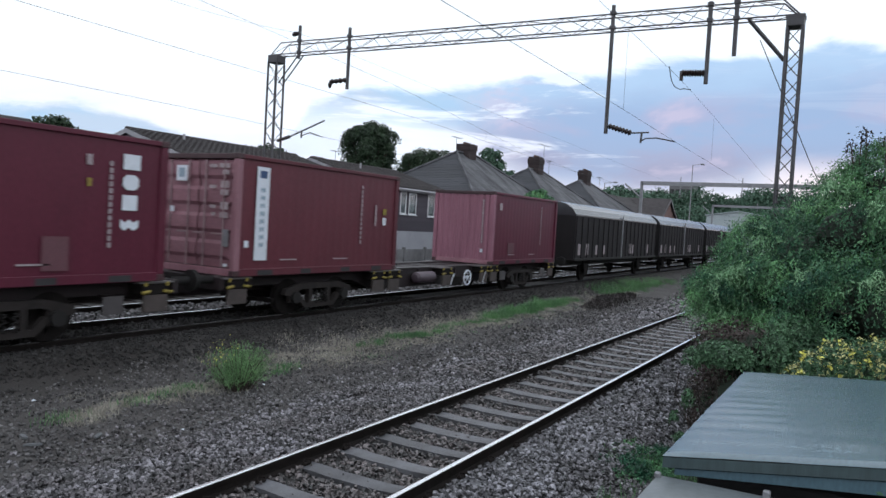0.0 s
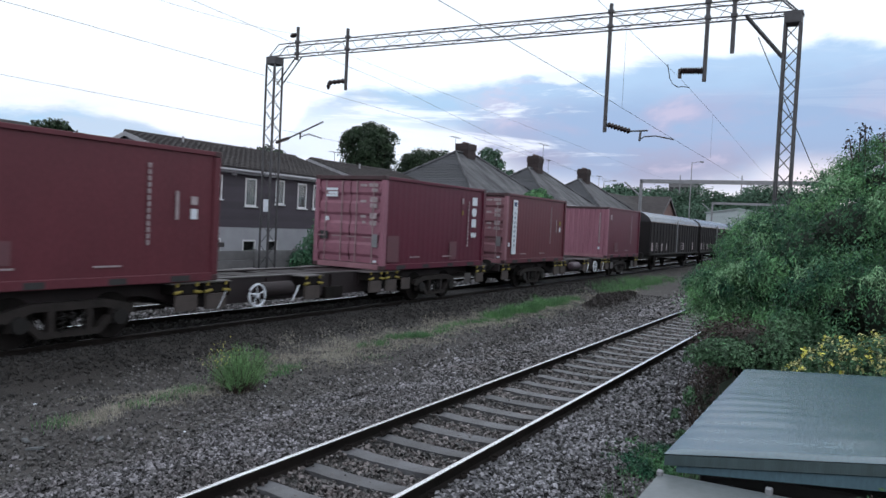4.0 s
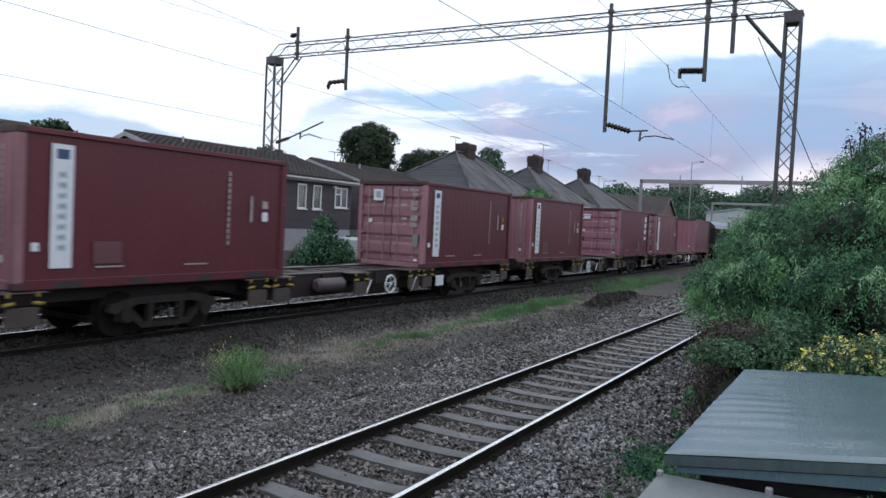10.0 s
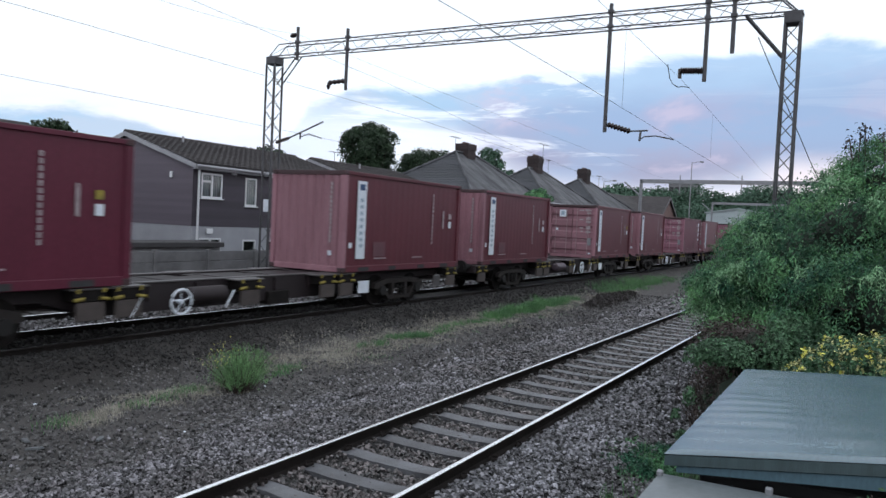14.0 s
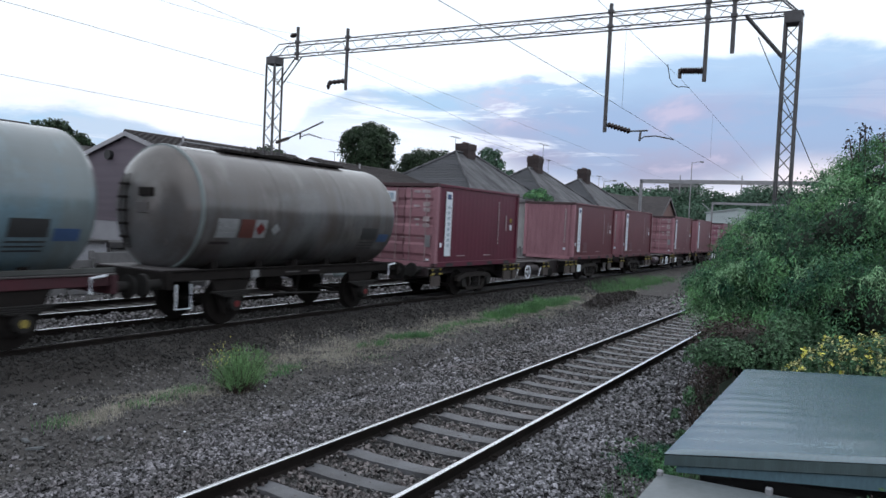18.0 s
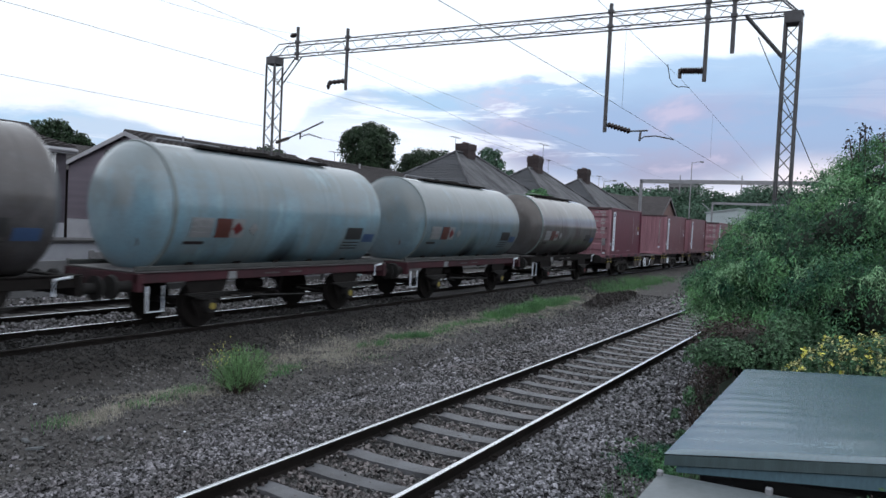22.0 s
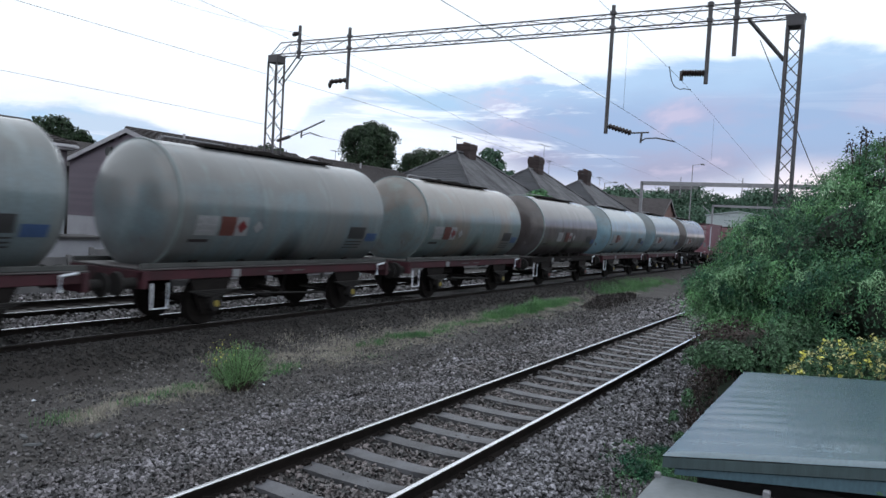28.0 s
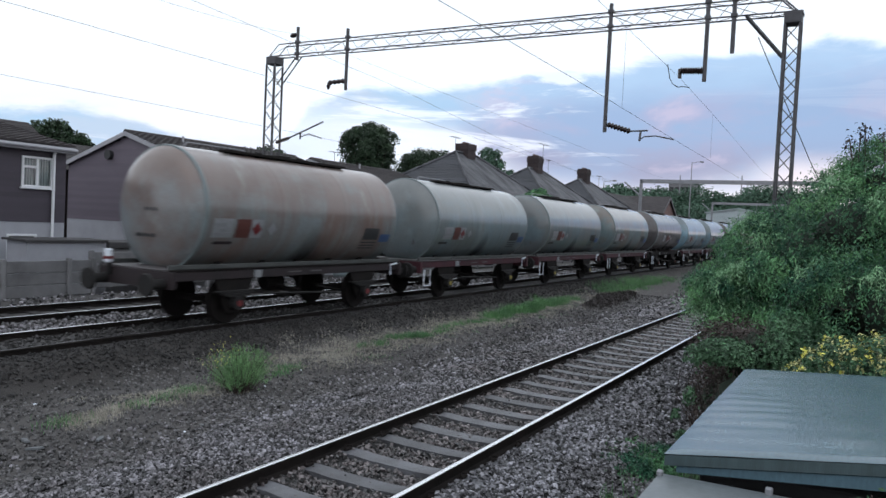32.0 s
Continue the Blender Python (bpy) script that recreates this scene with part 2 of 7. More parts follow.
M_shedroof = mat("dark_felt", (0.06, 0.058, 0.062), 0.8, 0, (0.035, 0.033, 0.035), 1.3, 50, 0.6, 0.3)
M_box = mat("grey_green_sheet_metal", (0.074, 0.132, 0.164), 0.24, 0.0, (0.048, 0.090, 0.118), 1.1, 30, 0.8, 0.05, (0.8, 2.2, 1))
M_lidgrey = mat("worn_grey_lid", (0.15, 0.17, 0.18), 0.4, 0.0, (0.09, 0.105, 0.113), 1.5, 30, 0.8, 0.08)
M_boxside = mat("dull_green_board", (0.058, 0.092, 0.100), 0.5, 0.0, (0.022, 0.038, 0.042), 2.2, 35, 0.7, 0.25, (1, 9, 0.6))
M_blackbd = mat("shade_black_board", (0.02, 0.02, 0.022), 0.8, 0, (0.012, 0.012, 0.013), 2, 40, 0.6, 0.2)
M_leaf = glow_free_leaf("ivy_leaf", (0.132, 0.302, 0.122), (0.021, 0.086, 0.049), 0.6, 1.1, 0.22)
# darker leaf copy: paints shaded gaps in the ivy; also plain dark shrub leaves
M_shadeleaf = glow_free_leaf("dark_shade_leaf", (0.062, 0.165, 0.085), (0.020, 0.066, 0.040), 0.5, 1.3, 0.3)
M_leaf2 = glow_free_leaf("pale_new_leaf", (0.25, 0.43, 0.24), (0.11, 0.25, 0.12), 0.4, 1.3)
M_leaf3 = glow_free_leaf("dry_stem", (0.072, 0.054, 0.048), (0.034, 0.027, 0.025))
# near-black green: the shade inside hedge, shrubs and brambles put into the colour
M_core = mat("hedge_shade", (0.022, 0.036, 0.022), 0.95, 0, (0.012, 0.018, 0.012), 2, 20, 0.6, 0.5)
M_tree = glow_free_leaf("tree_leaf", (0.036, 0.066, 0.032), (0.015, 0.032, 0.017))
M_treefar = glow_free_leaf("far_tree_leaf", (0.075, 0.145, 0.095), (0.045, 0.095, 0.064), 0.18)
M_bark = mat("bark", (0.07, 0.055, 0.045), 0.95, 0, (0.035, 0.028, 0.024), 4, 40, 0.6, 0.5, (1, 1, 0.3))
M_grass = glow_free_leaf("grass_blade", (0.135, 0.295, 0.115), (0.06, 0.15, 0.065))
M_drygrass = glow_free_leaf("dry_grass_blade", (0.46, 0.435, 0.375), (0.23, 0.21, 0.18))
M_flower = glow_free_leaf("yellow_flower", (0.74, 0.72, 0.17), (0.60, 0.58, 0.13), 0.2)
M_cream = glow_free_leaf("cream_flower", (0.60, 0.59, 0.28), (0.44, 0.44, 0.20), 0.3)
M_oilgravel = mat("oily_gravel", (0.034, 0.031, 0.031), 0.7, 0, (0.014, 0.013, 0.013), 0.8, 40, 0.6, 0.3, jitter=0.6, island=True)
# rail head painted dark, as it mirrors the train and lies in its shade
M_shaderail = mat("shaded_rail_head", (0.16, 0.155, 0.155), 0.2, 1.0, (0.025, 0.023, 0.023), 0.3, 60, 0.3, 0.03)
M_dead = glow_free_leaf("withered_stalk", (0.055, 0.046, 0.044), (0.028, 0.024, 0.024))
M_weed = glow_free_leaf("feathery_weed_leaf", (0.19, 0.35, 0.15), (0.10, 0.20, 0.085))
M_darkleaf = glow_free_leaf("dark_bramble_leaf", (0.085, 0.175, 0.09), (0.03, 0.07, 0.038), 0.6, 3.0)


def tank_mat(name, base, dark, streak):
    """Tank paint with rust streaks that run down and dust weighted towards the top."""
    m = mat(name, tuple(c * k for c, k in zip(base, (0.82, 0.885, 0.955))), 0.45, 0.0, tuple(c * k for c, k in zip(dark, (0.82, 0.885, 0.955))), 0.8, 22, 0.7, 0.03, (0.7, 0.9, 0.9))
    n, l = m.node_tree.nodes, m.node_tree.links
    b = n["Principled BSDF"]
    b.inputs["Coat Weight"].default_value, b.inputs["Coat Roughness"].default_value = 0.9, 0.13
    b.inputs["Specular IOR Level"].default_value = 0.25
    src = b.inputs["Base Color"].links[0].from_socket
    tc, mp = n.new("ShaderNodeTexCoord"), n.new("ShaderNodeMapping")
    mp.inputs["Scale"].default_value = (1.3, 0.22, 0.22)
    # every wagon has stains of its own
    oi, shift, own = n.new("ShaderNodeObjectInfo"), n.new("ShaderNodeMath"), n.new("ShaderNodeVectorMath")
    shift.operation, shift.inputs[1].default_value = "MULTIPLY", 60.0
    l.new(oi.outputs["Random"], shift.inputs[0])
    l.new(tc.outputs["Object"], own.inputs[0])
    l.new(shift.outputs[0], own.inputs[1])
    l.new(own.outputs[0], mp.inputs[0])
    ns = n.new("ShaderNodeTexNoise")
    ns.inputs["Scale"].default_value, ns.inputs["Detail"].default_value, ns.inputs["Roughness"].default_value = 1.0, 5, 0.65
    l.new(mp.outputs[0], ns.inputs["Vector"])
    rr = n.new("ShaderNodeValToRGB")
    rr.color_ramp.elements[0].position, rr.color_ramp.elements[1].position = 0.44, 0.62
    rr.color_ramp.elements[0].color, rr.color_ramp.elements[1].color = (0, 0, 0, 1), (0.8, 0.8, 0.8, 1)
    l.new(ns.outputs["Fac"], rr.inputs[0])
    mx = n.new("ShaderNodeMixRGB")
    l.new(rr.outputs[0], mx.inputs[0])
    l.new(src, mx.inputs[1])
    mx.inputs[2].default_value = (*streak, 1)
    # road dust settled along the barrel, weighted upwards so the top renders less bright
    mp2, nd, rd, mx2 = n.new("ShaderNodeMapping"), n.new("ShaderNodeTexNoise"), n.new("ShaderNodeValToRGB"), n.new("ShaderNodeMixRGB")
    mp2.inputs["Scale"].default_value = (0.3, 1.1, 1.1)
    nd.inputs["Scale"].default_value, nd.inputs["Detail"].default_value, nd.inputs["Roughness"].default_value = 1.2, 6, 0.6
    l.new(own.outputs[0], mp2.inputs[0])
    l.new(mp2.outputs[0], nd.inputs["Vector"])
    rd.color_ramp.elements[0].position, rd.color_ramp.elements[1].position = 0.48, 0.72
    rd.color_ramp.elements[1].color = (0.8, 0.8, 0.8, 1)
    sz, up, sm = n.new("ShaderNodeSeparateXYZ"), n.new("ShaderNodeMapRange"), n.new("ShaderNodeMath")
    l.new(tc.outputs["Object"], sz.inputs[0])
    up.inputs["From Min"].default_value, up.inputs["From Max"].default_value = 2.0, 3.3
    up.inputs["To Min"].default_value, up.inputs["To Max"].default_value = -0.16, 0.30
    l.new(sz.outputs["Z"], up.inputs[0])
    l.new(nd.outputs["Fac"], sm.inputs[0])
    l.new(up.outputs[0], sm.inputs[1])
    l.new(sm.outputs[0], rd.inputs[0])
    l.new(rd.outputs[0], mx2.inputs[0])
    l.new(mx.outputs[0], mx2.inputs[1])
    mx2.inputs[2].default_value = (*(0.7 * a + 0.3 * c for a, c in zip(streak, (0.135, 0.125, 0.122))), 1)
    # cloudy grime patches, rubbed pale in places, and drips below the walkway
    last = mx2.outputs[0]
    for scale, lo, hi, top, tint, dull in (((0.8, 0.8, 0.8), 0.50, 0.68, 0.62, streak, 0.7), ((1.6, 0.75, 0.75), 0.56, 0.70, 0.45, base, 1.25), ((5.5, 0.5, 0.28), 0.55, 0.72, 0.5, streak, 0.6)):
        mp3, nz, r3, mx3 = n.new("ShaderNodeMapping"), n.new("ShaderNodeTexNoise"), n.new("ShaderNodeMapRange"), n.new("ShaderNodeMixRGB")
        mp3.inputs["Scale"].default_value, mp3.inputs["Location"].default_value = scale, (7.0 * top, 3.0 * lo, 11.0 * dull)
        nz.inputs["Scale"].default_value, nz.inputs["Detail"].default_value, nz.inputs["Roughness"].default_value = 1.0, 6, 0.62
        r3.inputs["From Min"].default_value, r3.inputs["From Max"].default_value, r3.inputs["To Max"].default_value = lo, hi, top
        l.new(own.outputs[0], mp3.inputs[0])
        l.new(mp3.outputs[0], nz.inputs["Vector"])
        l.new(nz.outputs["Fac"], r3.inputs[0])
        l.new(r3.outputs[0], mx3.inputs[0])
        l.new(last, mx3.inputs[1])
        mx3.inputs[2].default_value = (*(c * dull for c in tint), 1)
        last = mx3.outputs[0]
    l.new(last, b.inputs["Base Color"])
    # the grime is dull, the clean paint keeps its gloss
    gl = n.new("ShaderNodeMapRange")
    gl.inputs["From Min"].default_value, gl.inputs["From Max"].default_value = 0.35, 0.7
    gl.inputs["To Min"].default_value, gl.inputs["To Max"].default_value = 0.10, 0.24
    l.new(nd.outputs["Fac"], gl.inputs[0])
    l.new(gl.outputs[0], b.inputs["Coat Roughness"])
    return m


# ---- mesh helpers ----
class Geo:
    """A growing list of vertices and faces."""

    def __init__(self):
        self.v, self.f = [], []

    def add(self, verts, faces):
        o = len(self.v)
        self.v.extend(tuple(p) for p in verts)
        self.f.extend(tuple(i + o for i in f) for f in faces)
        return self

    def box(self, x0, x1, y0, y1, z0, z1, c=0.0):
        """A block with chamfered edges of width c."""
        c = min(c, (x1 - x0) / 2.2, (y1 - y0) / 2.2, (z1 - z0) / 2.2)
        if c <= 0:
            v = [(x, y, z) for x in (x0, x1) for y in (y0, y1) for z in (z0, z1)]
            return self.add(v, [(0, 1, 3, 2), (4, 6, 7, 5), (0, 4, 5, 1), (2, 3, 7, 6), (0, 2, 6, 4), (1, 5, 7, 3)])
        v, idx = [], {}
        for i, x in enumerate((x0, x1)):
            for j, y in enumerate((y0, y1)):
                for k, z in enumerate((z0, z1)):
                    sx, sy, sz = (c if i == 0 else -c), (c if j == 0 else -c), (c if k == 0 else -c)
                    idx[i, j, k] = len(v)
                    v += [(x, y + sy, z + sz), (x + sx, y, z + sz), (x + sx, y + sy, z)]
        g = lambda i, j, k, a: idx[i, j, k] + a
        f = []
        for i in (0, 1):
            f.append([g(i, 0, 0, 0), g(i, 1, 0, 0), g(i, 1, 1, 0), g(i, 0, 1, 0)])
            f.append([g(0, i, 0, 1), g(1, i, 0, 1), g(1, i, 1, 1), g(0, i, 1, 1)])
            f.append([g(0, 0, i, 2), g(1, 0, i, 2), g(1, 1, i, 2), g(0, 1, i, 2)])
            for j in (0, 1):
                f.append([g(0, i, j, 1), g(1, i, j, 1), g(1, i, j, 2), g(0, i, j, 2)])
                f.append([g(i, 0, j, 0), g(i, 1, j, 0), g(i, 1, j, 2), g(i, 0, j, 2)])
                f.append([g(i, j, 0, 0), g(i, j, 1, 0), g(i, j, 1, 1), g(i, j, 0, 1)])
                for k in (0, 1):
                    f.append([g(i, j, k, 0), g(i, j, k, 1), g(i, j, k, 2)])
        return self.add(v, f)

    def tube(self, pts, r, n=8, caps=True):
        """A round bar along points; r may be a list."""
        pts = [Vector(p) for p in pts]
        rs = r if isinstance(r, (list, tuple)) else [r] * len(pts)
        v, f = [], []
        for i, p in enumerate(pts):
            d = (pts[min(i + 1, len(pts) - 1)] - pts[max(i - 1, 0)]).normalized()
            a = d.cross(Vector((0, 0, 1)) if abs(d.z) < 0.9 else Vector((1, 0, 0))).normalized()
            b = d.cross(a)
            for k in range(n):
                t = 2 * math.pi * k / n
                v.append(p + (a * math.cos(t) + b * math.sin(t)) * rs[i])
        for i in range(len(pts) - 1):
            for k in range(n):
                k2 = (k + 1) % n
                f.append((i * n + k, i * n + k2, (i + 1) * n + k2, (i + 1) * n + k))
        if caps:
            f.append(tuple(range(n - 1, -1, -1)))
            f.append(tuple((len(pts) - 1) * n + k for k in range(n)))
        return self.add(v, f)

    def bar(self, a, b, w, h=None):
        """A square bar from a to b."""
        return self.tube([a, b], (w if h is None else (w + h) / 2) * 0.707, 4)

    def prism(self, poly, axis, a, b):
        """A polygon of (u, w) pairs drawn out along an axis from a to b."""
        def at(u, w, s):
            return {"x": (s, u, w), "y": (u, s, w), "z": (u, w, s)}[axis]
        n = len(poly)
        v = [at(u, w, a) for u, w in poly] + [at(u, w, b) for u, w in poly]
        f = [tuple(range(n - 1, -1, -1)), tuple(range(n, 2 * n))] + [(i, (i + 1) % n, n + (i + 1) % n, n + i) for i in range(n)]
        return self.add(v, f)

    def lathe_x(self, prof, n, yc, zc):
        """A turned body about an axis along x; prof is a list of (x, radius)."""
        v, f = [], []
        for x, r in prof:
            for k in range(n):
                t = 2 * math.pi * k / n
                v.append((x, yc + r * math.cos(t), zc + r * math.sin(t)))
        for i in range(len(prof) - 1):
            for k in range(n):
                k2 = (k + 1) % n
                f.append((i * n + k, i * n + k2, (i + 1) * n + k2, (i + 1) * n + k))
        f += [tuple(range(n - 1, -1, -1)), tuple((len(prof) - 1) * n + k for k in range(n))]
        return self.add(v, f)


def mesh_of(name, geo, material, smooth=False):
    me = bpy.data.meshes.new(name)
    me.from_pydata(geo.v, [], geo.f)
    if len(geo.f) < 20000:
        bm = bmesh.new()
        bm.from_mesh(me)
        bmesh.ops.recalc_face_normals(bm, faces=bm.faces)
        for fc in bm.faces:
            fc.smooth = smooth
        bm.to_mesh(me)
        bm.free()
    if smooth:
        me.set_sharp_from_angle(angle=radians(40))
    me.materials.append(material)
    return me


def part(name, geo, material, parent=None, label="", smooth=False, kind=""):
    ob = new(name, geo if isinstance(geo, bpy.types.Mesh) else mesh_of(name, geo, material, smooth))
    ob.parent = parent
    return tagged(ob, label=label, kind=kind)


def thing(name, label, category, m=None, group="", kind=""):
    ob = new(name)
    ob.empty_display_size = 0.2
    if m is not None:
        ob.matrix_basis = m
    return tagged(ob, label, category, group, kind)


G = Geo
# track geometry
YN, YT, YF, GA, ZT = 5.088, 11.802, 15.13, 1.505, 0.149
MOVERS = []


# ---- ground ----
def ground_height(x, y):
    """Cross-section of the railway land, with a little unevenness."""
    prof = [(-400, -0.6), (1.2, -0.55), (1.9, -0.42), (2.7, -0.15), (3.7, -0.15), (3.82, -0.205), (4.86, -0.205), (4.98, -0.15), (6.1, -0.15), (7.7, -0.40), (10.2, -0.33), (10.9, -0.05), (11.25, 0.035), (11.7, 0.045), (11.9, 0.02), (13.2, 0.02), (13.4, 0.0), (17.6, -0.03), (18.6, 0.02), (21.0, -0.3), (60, -0.5), (3000, -0.5)]
    for (a, za), (b, zb) in zip(prof, prof[1:]):
        if a <= y <= b:
            z = za + (zb - za) * (y - a) / (b - a)
            break
    else:
        z = -0.6
    if 6.6 < y < 10.6:
        z += 0.07 * noise.noise((x * 0.6, y * 0.9, 0)) + 0.03 * noise.noise((x * 2.3, y * 2.3, 4))
    elif -3 < y < 19:
        z += 0.015 * noise.noise((x * 3, y * 3, 7))
    return z


def spans(*steps):
    """Coordinates from (end, step) pairs."""
    vals = [steps[0]]
    for end, step in steps[1:]:
        n = max(1, round((end - vals[-1]) / step))
        a = vals[-1]
        vals += [a + (end - a) * (k + 1) / n for k in range(n)]
    return vals


gx = spans(-3000.0, (-300, 900), (-30, 30), (0, 5), (30, 0.3), (70, 1.0), (200, 10), (3000, 700))
gy = spans(-3000.0, (-300, 900), (-30, 45), (0, 3), (12, 0.2), (20, 0.5), (40, 4), (300, 40), (3000, 700))
geo = G()
geo.v = [(x, y, ground_height(x, y)) for x in gx for y in gy]
ny = len(gy)
geo.f = [(i * ny + j, (i + 1) * ny + j, (i + 1) * ny + j + 1, i * ny + j + 1) for i in range(len(gx) - 1) for j in range(ny - 1)]


def ground_material():
    """Grey ballast, darkened for the shade between stones, brown cess earth and oily black four-foot, by their distance
    across the tracks.
    """
    m = mat("railway_ground", (0.100, 0.096, 0.095), 0.95, 0, (0.050, 0.047, 0.047), 1.0, 60, 0.5, 0.8)
    n, l = m.node_tree.nodes, m.node_tree.links
    b = n["Principled BSDF"]
    src = b.inputs["Base Color"].links[0].from_socket
    tc, sp = n.new("ShaderNodeTexCoord"), n.new("ShaderNodeSeparateXYZ")
    l.new(tc.outputs["Object"], sp.inputs[0])
    ns = n.new("ShaderNodeTexNoise")
    ns.inputs["Scale"].default_value, ns.inputs["Detail"].default_value = 0.9, 6
    l.new(tc.outputs["Object"], ns.inputs["Vector"])
    ad = n.new("ShaderNodeMath")
    ad.operation = "MULTIPLY_ADD"
    ad.inputs[1].default_value = 1.6
    l.new(ns.outputs["Fac"], ad.inputs[0])
    l.new(sp.outputs["Y"], ad.inputs[2])
    mr = n.new("ShaderNodeMapRange")
    mr.inputs["From Min"].default_value, mr.inputs["From Max"].default_value = 0.8, 20.8
    l.new(ad.outputs[0], mr.inputs[0])
    r = n.new("ShaderNodeValToRGB")
    e = r.color_ramp.elements
    e[0].position, e[0].color = 0.0, (0.5, 0.5, 0.42, 1)
    e[1].position, e[1].color = 1.0, (0.8, 0.8, 0.8, 1)
    # 0.08 to 0.32: near-black bed that paints the shaded gaps between ballast stones
    for pos, col in ((0.08, (0.3, 0.3, 0.3, 1)), (0.32, (0.3, 0.3, 0.3, 1)), (0.37, (0.85, 0.82, 0.8, 1)), (0.50, (0.9, 0.88, 0.86, 1)), (0.55, (0.36, 0.33, 0.31, 1)),
                     (0.60, (0.22, 0.21, 0.21, 1)), (0.64, (0.75, 0.75, 0.76, 1)), (0.72, (0.8, 0.8, 0.82, 1)), (0.76, (0.3, 0.3, 0.3, 1)), (0.82, (0.8, 0.8, 0.8, 1))):
        k = e.new(pos)
        k.color = col
    l.new(mr.outputs[0], r.inputs[0])
    mx = n.new("ShaderNodeMixRGB")
    mx.blend_type, mx.inputs[0].default_value = "MULTIPLY", 1.0
    l.new(src, mx.inputs[1])
    l.new(r.outputs[0], mx.inputs[2])
    l.new(mx.outputs[0], b.inputs["Base Color"])
    return m


M_ground = ground_material()
tagged(part("ground", geo, M_ground, smooth=True), "dark trackside earth and ballast beside the railway", "ground", kind="structure")


# ---- tracks ----
def rail_profile(y, z, side):
    """Flat-bottom rail: foot, web and head."""
    p = [(-0.07, -0.15), (0.07, -0.15), (0.07, -0.138), (0.012, -0.118), (0.010, -0.05), (0.034, -0.038), (0.034, -0.008), (0.026, 0.0), (-0.026, 0.0), (-0.034, -0.008), (-0.034, -0.038), (-0.010, -0.05), (-0.012, -0.118), (-0.07, -0.138)]
    return [(y + a, z + b) for a, b in p]


def track(name, label, y, z, sleeper_mat, x0, x1, pitch, phase, detail, head):
    t = thing(name, label, "railway track", kind="structure")
    for yy, top in zip((y, y + GA), head):
        r = part("rail", G().prism(rail_profile(yy, z - 0.003, 0), "x", -190, 400), M_railside, t, "rusty steel rail with a polished head")
        part("rail_head", G().prism([(yy - 0.033, z - 0.012), (yy - 0.030, z - 0.004), (yy - 0.015, z), (yy + 0.015, z), (yy + 0.030, z - 0.004), (yy + 0.033, z - 0.012)], "x", -190, 400), top, r, "polished running surface")
    s = G()
    zt = z - 0.155
    prof = [(-1.25, -0.2), (1.25, -0.2), (1.25, 0.0), (0.95, 0.02), (0.50, 0.018), (0.3, 0.006), (-0.3, 0.006), (-0.50, 0.018), (-0.95, 0.02), (-1.25, 0.0)]
    s.prism([(a, b) for a, b in prof], "x", -0.115, 0.115)
    me = mesh_of("sleeper", s, sleeper_mat)
    c = G()
    for d in (-0.095, 0.095):
        c.box(-0.06, 0.06, d - 0.025, d + 0.025, 0.0, 0.035, 0.01)
        c.tube([(-0.05, d, 0.03), (-0.02, d + 0.02, 0.06), (0.03, d - 0.02, 0.055), (0.06, d, 0.03)], 0.011, 5)
    cm = mesh_of("rail_clip", c, M_railside)
    x = phase
    while x > x0:
        x -= pitch
    while x < x1:
        ob = new("sleeper", me)
        ob.parent = t
        ob.matrix_basis = pose(x + random.uniform(-0.01, 0.01), y + GA / 2, zt - 0.003, 0, 0, random.uniform(-0.6, 0.6))
        if detail and 1 < x < 26:
            for d in (-GA / 2, GA / 2):
                k = new("rail_clip", cm)
                k.parent = ob
                k.matrix_basis = pose(0, d, 0.018)
        x += pitch
    return t


track("near_track", "single line of shiny rails on concrete sleepers in grey ballast", YN - GA, 0.0, M_sleeper, -12, 62, 0.69, 6.03, True, (M_railtop, M_railtop))
track("middle_track", "oily dark track under the freight train", YT, ZT, M_darksleeper, -12, 62, 0.69, 6.2, False, (M_shaderail, M_railtop))
track("far_track", "rusty far track in front of the concrete fence", YF, ZT, M_darksleeper, -12, 62, 0.69, 6.4, False, (M_railtop, M_railtop))


